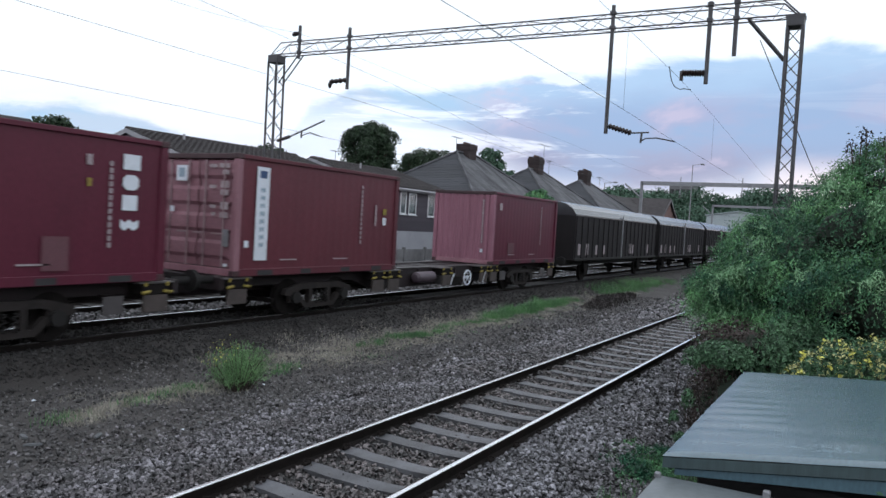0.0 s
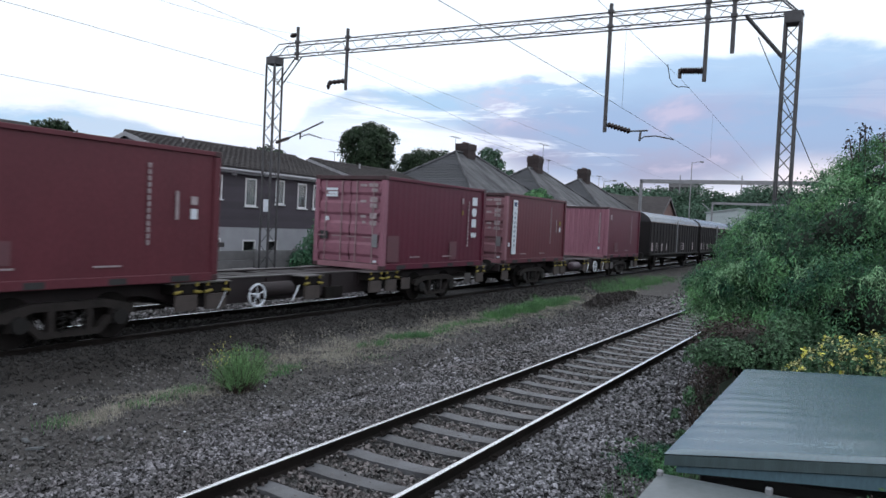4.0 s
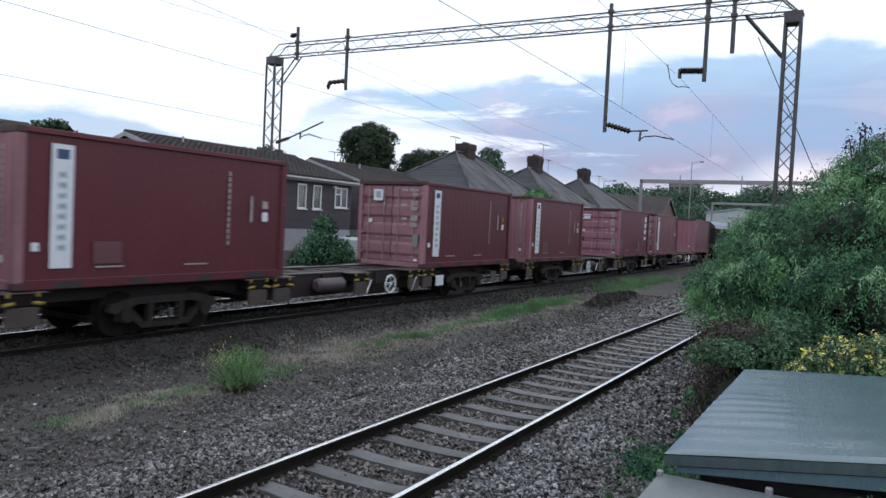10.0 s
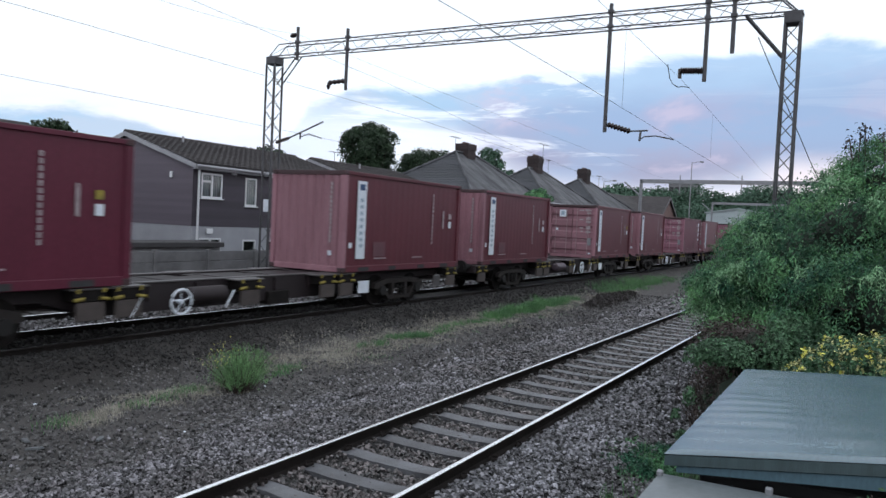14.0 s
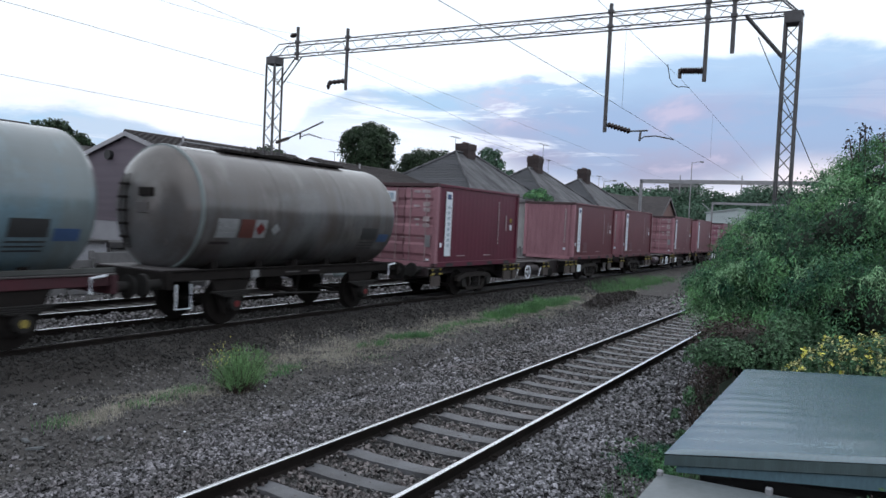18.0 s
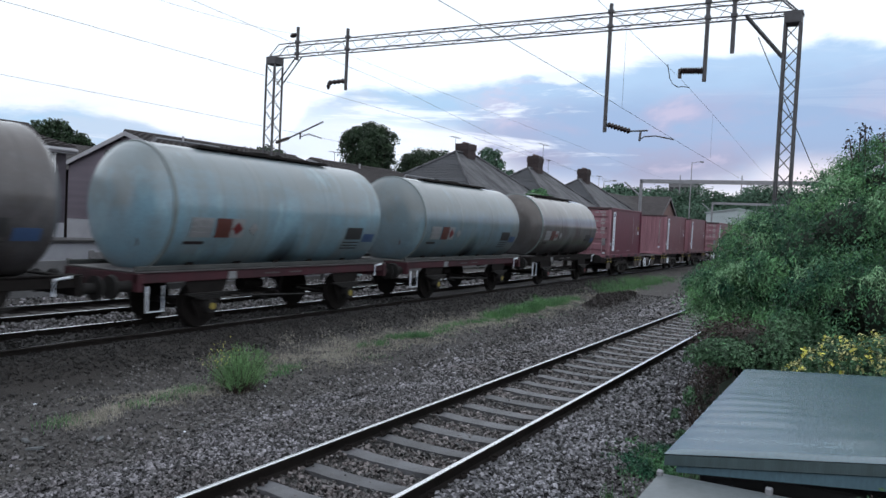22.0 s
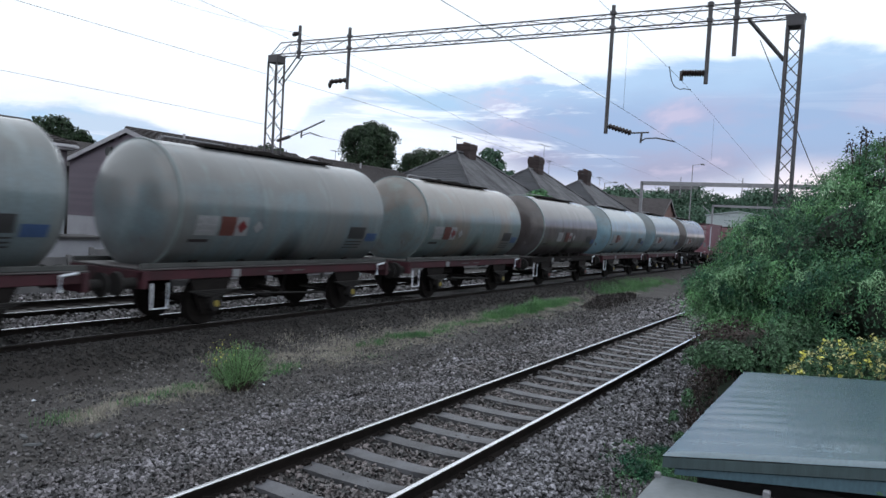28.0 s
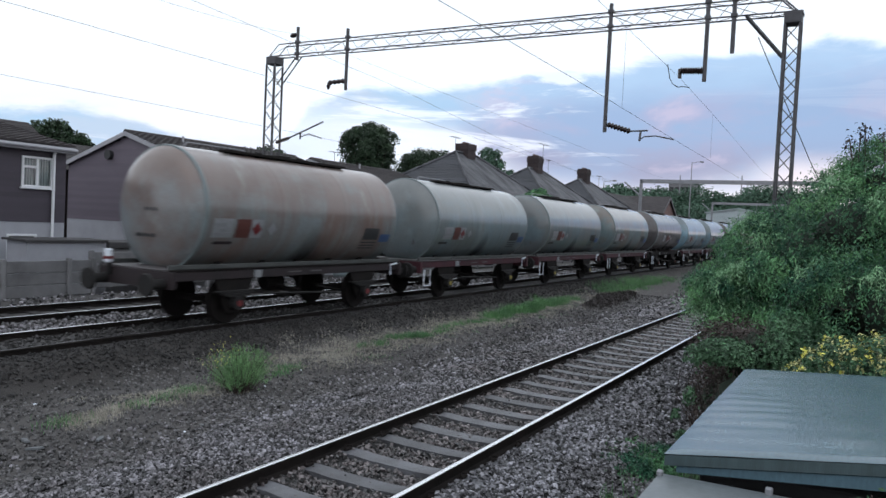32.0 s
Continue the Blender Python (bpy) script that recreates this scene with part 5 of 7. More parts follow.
P, N = lobes_points([(49.6, 21.4, 4.75, 0.9, 0.5, 0.3), (50.6, 21.4, 4.9, 0.9, 0.5, 0.42), (51.7, 21.5, 4.95, 0.9, 0.5, 0.5), (52.8, 21.4, 4.7, 0.8, 0.5, 0.35), (51, 21.5, 2.2, 0.5, 0.3, 2.6)], 2600, rng, 0.8)
tagged(part("shrub", leaf_cloud(P, N, 0.12, rng), M_leaf), "green climber over the slate eaves", "shrub")

# the ivy-grown hedge beside the near track
hedge = thing("ivy_hedge", "tall overgrown hedge smothered in ivy beside the track", "hedge")
rng = np.random.default_rng(41)
HL = [(13.9, 1.3, 1.75, 1.5, 1.12, 0.70), (14.6, 0.95, 2.2, 2.0, 1.3, 0.92), (14.2, 0.0, 2.65, 2.2, 1.5, 1.12), (13.4, -1.1, 2.75, 2.0, 1.3, 1.1), (12.8, -2.2, 2.7, 2.2, 1.7, 1.3), (16.5, 1.15, 1.9, 2.3, 1.45, 1.2), (17.5, -0.4, 2.5, 2.6, 1.8, 1.4),
      (12.7, 0.3, 1.5, 1.3, 1.3, 1.0), (11.7, -0.8, 1.5, 1.3, 1.5, 1.2), (11.2, -2.4, 2.0, 2.0, 2.0, 1.9), (14.5, -3.6, 3.0, 3.0, 2.6, 1.7), (19.5, 0.9, 1.8, 2.4, 1.4, 1.3), (12.2, 0.3, 0.5, 1.6, 1.3, 1.0), (14.0, 0.9, 0.7, 2.0, 1.4, 1.0), (13.3, -0.1, 3.4, 0.8, 0.5, 0.5), (13.7, 2.05, 1.60, 0.8, 0.55, 0.34), (13.4, 1.75, 1.2, 0.8, 0.45, 0.5)]
HS = []
for cx, cy, cz, rx, ry, rz in HL:
    for k in range(20):
        d = rng.normal(size=3)
        d /= np.linalg.norm(d)
        s = rng.uniform(0.2, 0.5)
        HS.append((cx + d[0] * rx * 0.97, cy + d[1] * ry * 0.97, max(cz + d[2] * rz * 0.97, 0.0), s * 1.1, s, s * 0.75))
HL_A = np.array(HL)


def outer(pts, dirs, limit, back):
    """Keep points that lie outside the other lobes; thin out the side turned from the line."""
    u = (pts[:, None, :] - HL_A[None, :, :3]) / HL_A[None, :, 3:]
    keep = (u ** 2).sum(2).min(1) > limit ** 2
    facing = (dirs * unit_rows(np.array((0.0, 1.5, 3.0)) - pts)).sum(1)
    keep &= (facing > -0.35) | (rng.random(len(pts)) < back)
    keep &= pts[:, 2] > -0.5
    return pts[keep], dirs[keep]


# dark solids inside the lobes stand for the inner shade of the hedge
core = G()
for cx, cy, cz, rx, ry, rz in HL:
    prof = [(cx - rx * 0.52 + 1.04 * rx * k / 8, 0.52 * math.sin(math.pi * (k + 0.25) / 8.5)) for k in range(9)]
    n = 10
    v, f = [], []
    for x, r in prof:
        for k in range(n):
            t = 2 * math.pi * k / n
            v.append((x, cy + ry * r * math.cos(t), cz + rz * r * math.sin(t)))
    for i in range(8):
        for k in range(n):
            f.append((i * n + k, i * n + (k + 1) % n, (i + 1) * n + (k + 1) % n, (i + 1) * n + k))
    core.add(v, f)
part("inner_growth", core, M_core, hedge, "dark solid core standing for the shade inside the hedge")
hs = np.array(HS)
hs = hs[(((hs[:, None, :3] - HL_A[None, :, :3]) / HL_A[None, :, 3:]) ** 2).sum(2).min(1) > 0.85 ** 2]


def sprays(P, N, rng, per, reach, size, long, hang):
    """Leafy shoots that arch out and hang: paired pointed leaves along each, turned alike."""
    n = len(P)
    d = unit_rows(N + rng.normal(size=(n, 3)) * 0.35)
    t = unit_rows(d * 0.45 + np.array((0, 0, -hang)) + rng.normal(size=(n, 3)) * 0.55)
    side = unit_rows(np.cross(d, t))
    span = reach * rng.uniform(0.4, 1.3, n)
    big = size * rng.uniform(0.7, 1.35, n)
    V = []
    for j in range(per):
        u = (j + 0.5) / per
        c = P + t * (span * u)[:, None] + np.array((0, 0, -0.35)) * (span * u * u)[:, None] + rng.normal(size=(n, 3)) * 0.02
        sg = 1 if j % 2 else -1
        a = unit_rows(t * 0.7 + side * sg * 0.75 + np.array((0, 0, -0.3)) + rng.normal(size=(n, 3)) * 0.28)
        q = unit_rows(d * 0.75 + np.array((0, 0, 0.55)) + rng.normal(size=(n, 3)) * 0.38)
        b = unit_rows(np.cross(q, a))
        s = (big * (1.1 - 0.5 * u) * rng.uniform(0.75, 1.25, n))[:, None]
        V.append(np.stack([c, c + a * s * long * 0.45 + b * s * 0.42 + q * s * 0.12, c + a * s * long - np.array((0, 0, 0.25)) * s, c + a * s * long * 0.45 - b * s * 0.42 + q * s * 0.12], 1))
    v = np.concatenate(V).reshape(-1, 3)
    o = 4 * np.arange(len(v) // 4)[:, None]
    g = G()
    g.v = v.tolist()
    g.f = np.concatenate([o + np.array([0, 1, 2]), o + np.array([0, 2, 3])], 0).tolist()
    return g


def tufted(P, N, scale, cut):
    """Keep points where the growth is thick, so that dark hollows stay between the tufts."""
    keep = np.array([noise.noise((x * scale, y * scale, z * scale)) + 0.5 * noise.noise((x * scale * 2.3, y * scale * 2.3, z * scale * 2.3 + 5)) > cut for x, y, z in P.tolist()])
    return P[keep], N[keep]


# base layer in the darker copy, so gaps between bright tufts read as shade
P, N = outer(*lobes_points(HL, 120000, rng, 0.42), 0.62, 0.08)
part("ivy_leaves", leaf_cloud(P[:90000], N[:90000], 0.036, rng, 0.3, 1.3), M_shadeleaf, hedge, "dense ivy leaves coloured darker for the shaded gaps", kind="stuff")
P, N = outer(*lobes_points(HL, 40000, rng, 0.16), 0.80, 0.10)
P2, N2 = outer(*lobes_points(hs, 46000, rng, 0.5), 0.84, 0.10)
P, N = tufted(np.concatenate([P, P2]), np.concatenate([N, N2]), 2.1, 0.02)
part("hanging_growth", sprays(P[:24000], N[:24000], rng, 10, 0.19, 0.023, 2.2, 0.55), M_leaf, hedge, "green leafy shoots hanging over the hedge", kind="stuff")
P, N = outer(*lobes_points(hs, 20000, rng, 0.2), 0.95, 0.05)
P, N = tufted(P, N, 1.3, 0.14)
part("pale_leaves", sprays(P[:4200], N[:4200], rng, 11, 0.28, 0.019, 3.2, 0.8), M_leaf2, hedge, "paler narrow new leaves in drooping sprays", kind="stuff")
st = G()
for k in range(150):
    cx, cy, cz, rx, ry, rz = HL[rng.integers(len(HL))]
    d = rng.normal(size=3)
    d /= np.linalg.norm(d)
    p = np.array((cx + d[0] * rx, cy + d[1] * ry, max(cz + d[2] * rz, -0.2)))
    q = p + d * rng.uniform(0.05, 0.2) + rng.normal(size=3) * 0.12
    st.tube([p, (p + q) / 2 + rng.normal(size=3) * 0.03, q], 0.005, 4)
SP = []
for x, y, z, h in ((13.0, 0.25, 3.8, 0.34), (13.0, 0.17, 3.8, 0.44), (13.0, 0.08, 3.8, 0.50), (12.9, -0.18, 3.8, 0.42), ):
    tip = np.array((x + 0.05, y + rng.normal() * 0.04, z + h))
    st.tube([(x, y, z - 0.5), (x, y, z), tip], 0.008, 4)
    SP += [tip + rng.normal(size=3) * np.array((0.04, 0.045, 0.07)) - np.array((0, 0, 0.06)) for _ in range(34)]
part("sprig_leaves", leaf_cloud(SP, [np.array((0.0, 0.0, 1.0))] * len(SP), 0.042, rng, 0.3, 1.3), M_dead, hedge, "brown withered sprigs on top of the hedge", kind="stuff")
part("twig_growth", st, M_leaf3, hedge, "dry brown twigs poking out", kind="stuff")

rng = np.random.default_rng(61)
# unseen bank, added so the train sides mirror dark shrubs, not bright sky
GL = [(22 + 4.2 * k + rng.normal(), -2.6 - 0.012 * k * k + 0.5 * rng.normal(), 1.7 + 0.5 * rng.random(), 3.2, 1.7, 2.2 + 0.8 * rng.random()) for k in range(34)]
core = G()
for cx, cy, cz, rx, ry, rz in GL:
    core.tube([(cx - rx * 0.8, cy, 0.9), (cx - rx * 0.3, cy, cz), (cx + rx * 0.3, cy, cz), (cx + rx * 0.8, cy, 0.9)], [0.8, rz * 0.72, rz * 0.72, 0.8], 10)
lg = thing("unseen_shrub_bank", "unseen bank of shrubs added to darken reflections in the train", "shrubs")
part("inner_growth", core, M_core, lg, "dark solid core standing for the shade inside the shrubs", kind="stuff")
P, N = lobes_points(GL, 26000, rng, 0.3)
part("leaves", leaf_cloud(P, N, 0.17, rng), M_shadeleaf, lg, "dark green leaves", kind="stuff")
rng = np.random.default_rng(43)
br = thing("bramble_thicket", "brown and green bramble thicket under hedge", "brambles")
BL = [(11.1, 1.75, 1.0, 0.6, 0.40, 0.30), (10.9, 1.35, 1.05, 0.6, 0.45, 0.30), (11.6, 1.5, 0.85, 0.8, 0.6, 0.5), (10.6, 1.75, 0.3, 0.5, 0.32, 0.6), (11.8, 1.0, 0.6, 0.9, 0.6, 0.7), (12.6, 1.8, 0.2, 1.2, 0.5, 0.7), (15, 2.0, 0.0, 1.5, 0.5, 0.7), (10.2, 1.4, 0.1, 0.7, 0.45, 0.5)]
BG = [(10.0, 1.80, 0.92, 0.35, 0.20, 0.17), (9.8, 1.58, 1.02, 0.35, 0.24, 0.19), (9.6, 1.30, 1.04, 0.35, 0.24, 0.17), (10.1, 1.45, 1.0, 0.4, 0.3, 0.2), (10.5, 0.9, 0.9, 0.5, 0.4, 0.4), (11.1, 0.75, 1.1, 0.6, 0.45, 0.4), (11.0, 0.45, 0.8, 0.6, 0.5, 0.6)]
BG += [(9.3 + 0.25 * rng.normal(), 1.78 + 0.10 * rng.normal(), 0.15 + 0.25 * rng.normal(), rng.uniform(0.06, 0.14), rng.uniform(0.05, 0.10), rng.uniform(0.06, 0.14)) for _ in range(5)]
P, N = lobes_points(BL, 15000, rng, 0.5)
# dark solids under the brambles paint in their shaded hollow
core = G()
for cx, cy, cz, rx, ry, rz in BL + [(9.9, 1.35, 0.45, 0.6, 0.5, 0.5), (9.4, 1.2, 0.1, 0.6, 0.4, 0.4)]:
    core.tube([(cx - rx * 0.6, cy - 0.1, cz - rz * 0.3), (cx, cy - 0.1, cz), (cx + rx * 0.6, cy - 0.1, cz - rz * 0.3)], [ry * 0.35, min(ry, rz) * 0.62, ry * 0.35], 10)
part("inner_growth", core, M_core, br, "dark solid core standing for the shade inside the brambles", kind="stuff")
part("dead_leaves", leaf_cloud(P, N, 0.030, rng), M_leaf3, br, "brown withered leaves", kind="stuff")
P, N = lobes_points(BL, 600, rng, 0.4)
P2, N2 = lobes_points(BG, 12000, rng, 0.5)
P, N = np.concatenate([P, P2]), np.concatenate([N, N2])
part("leaves", leaf_cloud(P, N, 0.032, rng), M_darkleaf, br, "dark green bramble leaves", kind="stuff")
st = G()
for k in range(260):
    cx, cy, cz, rx, ry, rz = BL[rng.integers(len(BL))]
    p = np.array((cx + rng.uniform(-rx, rx), cy - 0.15 + rng.uniform(-ry, ry) * 0.8, -0.45))
    q = p + np.array((rng.normal() * 0.4, rng.normal() * 0.2, rng.uniform(0.4, 1.2)))
    st.tube([p, (p + q) / 2 + rng.normal(size=3) * 0.12, q], 0.007, 4)
part("undergrowth", st, M_leaf3, br, "brown dead bramble stems", kind="stuff")

rub = thing("rubble", "few thin grey slabs of rubble at the ballast edge", "rubble")
for x, y, w, h, t in ((5.1, 8.62, 0.12, 0.035, 8), (5.0, 8.25, 0.10, 0.04, -5), (5.7, 8.05, 0.11, 0.03, 4), (6.9, 7.6, 0.05, 0.03, 6)):
    o = part("slab", G().prism([(-w, -h * 0.6), (w * 0.5, -h), (w, -h * 0.1), (w * 0.6, h), (-w * 0.7, h * 0.8)], "z", -0.012, 0.012), M_rubble, rub)
    o.matrix_basis = pose(x, y, ground_height(x, y) + 0.022, t, t * 0.5, t * 9)
for x, y, w, a in ((6.04, 10.01, 0.035, 20), (9.15, 8.6, 0.03, 70), (10.4, 8.9, 0.03, 140), (6.5, 7.45, 0.04, 110), (27.0, 9.3, 0.08, 30), (24.0, 9.2, 0.07, 80)):
    o = part("paper_scrap", G().add([(-w, -w * 0.5, 0.004), (w, -w * 0.6, 0.012), (w * 0.8, w * 0.5, 0.022), (-w * 0.7, w * 0.6, 0.008), (0.0, 0.0, 0.03)], [(0, 1, 4), (1, 2, 4), (2, 3, 4), (3, 0, 4)]), M_white)
    o.matrix_basis = pose(x, y, ground_height(x, y) + 0.012, 8, 6, a)
    tagged(o, "small crumpled white paper scrap on gravel", "litter", group="litter beside the track")
dc = thing("dead_weed_clump", "dark withered weed patch beside the grass", "weed")
P, N = lobes_points([(28.6, 8.8, -0.38, 2.6, 0.6, 0.17), (31.0, 9.1, -0.36, 2.4, 0.65, 0.2), (27.0, 8.65, -0.4, 1.6, 0.5, 0.14), (33.0, 9.4, -0.4, 1.8, 0.5, 0.15), (29.8, 9.2, -0.35, 1.2, 0.45, 0.24)], 7000, rng, 0.9)
part("withered_growth", leaf_cloud(P, N, 0.05, rng, -0.5, 3.2), M_dead, dc, "dark brown withered stalks", kind="stuff")
fl = thing("yellow_flower_clump", "clump of yellow-flowered weeds behind the cabinet", "flowers")
FL = [(7.6, 0.50, 1.20, 0.3, 0.14, 0.16), (7.8, 0.36, 1.32, 0.3, 0.16, 0.18), (8.0, 0.16, 1.40, 0.35, 0.2, 0.2), (8.0, -0.06, 1.44, 0.35, 0.2, 0.22), (8.1, -0.3, 1.46, 0.4, 0.22, 0.22), (8.2, -0.6, 1.45, 0.5, 0.3, 0.25), (7.9, -0.1, 0.6, 0.8, 0.65, 0.75)]
P, N = lobes_points(FL, 5200, rng, 0.7)
part("foliage", leaf_cloud(P, N, 0.030, rng), M_darkleaf, fl, "green weed foliage", kind="stuff")
for nm, m, count, lb in (("blossoms", M_flower, 62, "small bright yellow blossoms"), ("faded_blossoms", M_cream, 210, "pale cream faded blossoms")):
    P, N = [], []
    q0, n0 = lobes_points(FL[:6], count, rng, 0.12)
    for q, w in zip(q0, n0):
        for k in range(7):
            P.append(q + rng.normal(size=3) * 0.014)
            N.append(w)
    part(nm, leaf_cloud(P, N, 0.031 if m is M_flower else 0.024, rng, 0.0, 1.0), m, fl, lb, kind="stuff")
st = G()
for k in range(40):
    cx, cy, cz, rx, ry, rz = FL[rng.integers(len(FL))]
    p = np.array((cx + rng.uniform(-rx, rx) * 0.6, cy + rng.uniform(-ry, ry) * 0.6, -0.5))
    st.tube([p, p + np.array((rng.normal() * 0.1, rng.normal() * 0.1, cz + 0.5 - rz * 0.2))], 0.004, 4)
part("stalk_growth", st, M_leaf2, fl, "thin green stalks", kind="stuff")


def blades(spots, rng, material, name, label, parent=None):
    """Grass blades: (x, y, radius, count, height)."""
    g = G()
    v, f, o = [], [], 0
    for cx, cy, r, count, h in spots:
        for _ in range(count):
            x, y = cx + rng.normal() * r * 0.5, cy + rng.normal() * r * 0.32
            z = ground_height(x, y) - 0.02
            a = rng.uniform(0, 6.28)
            hh = h * rng.uniform(0.4, 1.15)
            lean = hh * rng.uniform(0.1, 0.7)
            w = 0.003 + 0.003 * rng.random()
            dx, dy = math.cos(a), math.sin(a)
            v += [(x - dy * w, y + dx * w, z), (x + dy * w, y - dx * w, z), (x + dx * lean * 0.35 + dy * w * 0.7, y + dy * lean * 0.35 - dx * w * 0.7, z + hh * 0.6), (x + dx * lean * 0.35 - dy * w * 0.7, y + dy * lean * 0.35 + dx * w * 0.7, z + hh * 0.6), (x + dx * lean, y + dy * lean, z + hh)]
            f += [(o, o + 1, o + 2, o + 3), (o + 3, o + 2, o + 4)]
            o += 5
    g.v, g.f = v, f
    return part(name, g, material, parent, label, kind="stuff")


rng = np.random.default_rng(55)
wd = thing("weed_clump", "bushy bright green weed with yellow flower heads", "weed")
stem, P, N = G(), [], []
for k in range(420):
    a, r0 = rng.uniform(0, 6.28), rng.random()
    bx, by = 8.62 + 0.20 * math.cos(a) * r0, 8.66 + 0.16 * math.sin(a) * r0
    h = rng.uniform(0.30, 0.84) * (1.0 - 0.2 * r0)
    tip = np.array((bx + 0.42 * math.cos(a) * r0 + 0.07 * rng.normal(), by + 0.34 * math.sin(a) * r0 + 0.05 * rng.normal(), -0.42 + h))
    base = np.array((bx, by, -0.45))
    mid = (base + tip) / 2 + np.array((0, 0, 0.08))
    if k < 160:
        stem.tube([base, mid, tip], [0.006, 0.005, 0.002], 4)
    for q in range(20):
        u = 0.42 + 0.58 * q / 19
        c = (1 - u) ** 2 * base + 2 * u * (1 - u) * mid + u * u * tip
        P.append(c + rng.normal(size=3) * 0.022)
        N.append(np.array((math.cos(a), math.sin(a), 0.6)))
part("stem_growth", stem, M_leaf3, wd, "thin brownish stems", kind="stuff")
part("foliage", leaf_cloud(P, N, 0.009, rng, -0.9, 5.5), M_weed, wd, "fine feathery green leaves", kind="stuff")
P = [np.array((8.28 + rng.normal() * 0.17, 8.78 + rng.normal() * 0.12, 0.26 + 0.13 * rng.normal())) for _ in range(90)]
part("blossoms", leaf_cloud(P, [np.array((0, -0.5, 0.8))] * 90, 0.019, rng, 0, 1.0), M_flower, wd, "tiny yellow flower heads", kind="stuff")
dry, green = [], []
for k in range(460):
    x = 6.0 + 30 * rng.random() ** 1.4
    y = 9.0 + 0.03 * (x - 5) + 0.27 * rng.normal()
    if noise.noise((x * 0.8, y * 1.3, 3)) > 0.0:
        dry.append((x, y, 0.3, 190, 0.06))
for k in range(46):
    x = rng.uniform(6.0, 8.3)
    dry.append((x, 8.98 + 0.04 * (x - 6) + 0.13 * rng.normal(), 0.26, 150, 0.07))
for k in range(150):
    x = 9.5 + 12 * rng.random()
    dry.append((x, 9.8 + 0.3 * rng.normal(), 0.4, 150, 0.08))
for x, y, r, n, h in ((14.6, 9.45, 0.45, 900, 0.17), (15.5, 9.5, 0.4, 700, 0.16), (17.0, 9.6, 0.5, 500, 0.13), (18.2, 9.7, 0.5, 560, 0.15), (19.6, 9.75, 0.6, 620, 0.17), (21.2, 9.7, 0.7, 1500, 0.27), (22.6, 9.8, 0.7, 1900, 0.31), (24.0, 9.9, 0.7, 1900, 0.31), (25.6, 9.95, 0.7, 1500, 0.29), (27.2, 10.1, 0.6, 800, 0.24)):
    for k in range(10):
        green.append((x + 0.5 * rng.normal(), y + 0.14 * rng.normal(), r * 0.5, n // 10, h))
for k in range(70):
    x = rng.uniform(32, 46)
    green.append((x, 10.3 + 0.25 * rng.normal(), 0.7, 70, 0.30))
for k in range(60):
    x = rng.uniform(12, 32)
    green.append((x, 9.2 + 0.02 * (x - 12) + 0.4 * rng.normal(), 0.3, 20, 0.11))
for k in range(200):
    x = rng.uniform(11, 34)
    dry.append((x, 9.3 + 0.02 * (x - 12) + 0.42 * rng.normal(), 0.4, 60, 0.10))
for x, y, n in ((8.0, 9.1, 260), (10.4, 9.2, 220), (14.8, 9.7, 400), (5.9, 9.1, 160), (16.4, 9.4, 300), (6.9, 9.0, 90), (7.4, 8.95, 120), (9.9, 9.0, 160)):
    green.append((x, y, 0.34, n, 0.13))
for k in range(18):
    green.append((rng.uniform(7.9, 9.3), 2.15 + 0.3 * rng.normal(), 0.22, 50, 0.07))
for k in range(26):
    green.append((rng.uniform(6.6, 9.6), 1.6 + 0.25 * rng.normal(), 0.3, 60, 0.2))
tagged(blades(dry, rng, M_drygrass, "dry_grass", "strip of dry bleached grass between the tracks"), category="grass")
tagged(blades(green, rng, M_grass, "green_grass", "patches of green grass beside the tracks"), category="grass")

lp = thing("low_weed", "low spread of bright green leafy weeds on the ballast edge", "weed")
LW = [(8.3 + 1.6 * rng.random(), 2.3 + 0.24 * rng.normal(), -0.36 + 0.07 * rng.random(), rng.uniform(0.10, 0.26), rng.uniform(0.08, 0.18), rng.uniform(0.06, 0.15)) for _ in range(52)]
P, N = lobes_points(LW, 13000, rng, 0.8)
part("foliage", leaf_cloud(P, N, 0.022, rng), M_leaf, lp, "small fresh green leaves", kind="stuff")
sg = thing("ivy_sprig", "small dark ivy sprig between the two cabinets", "plant")
part("stem", G().tube([(3.64, -0.1, 1.05), (3.65, -0.1, 1.3), (3.64, -0.09, 1.44)], 0.004, 5), M_leaf3, sg)
for k in range(9):
    part("leaf", leaf_cloud([np.array((3.64 + 0.01 * rng.normal(), -0.1 + 0.035 * rng.normal(), 1.42 + 0.035 * rng.normal()))], [np.array((-0.7, 0.2, 0.7))], 0.034, rng, 0.2, 1.3), M_darkleaf, sg)

# ---- trackside cabinets in the foreground ----
cab = thing("equipment_cabinet", "long grey-green cabinet with dented sheet-metal lid", "cabinet")


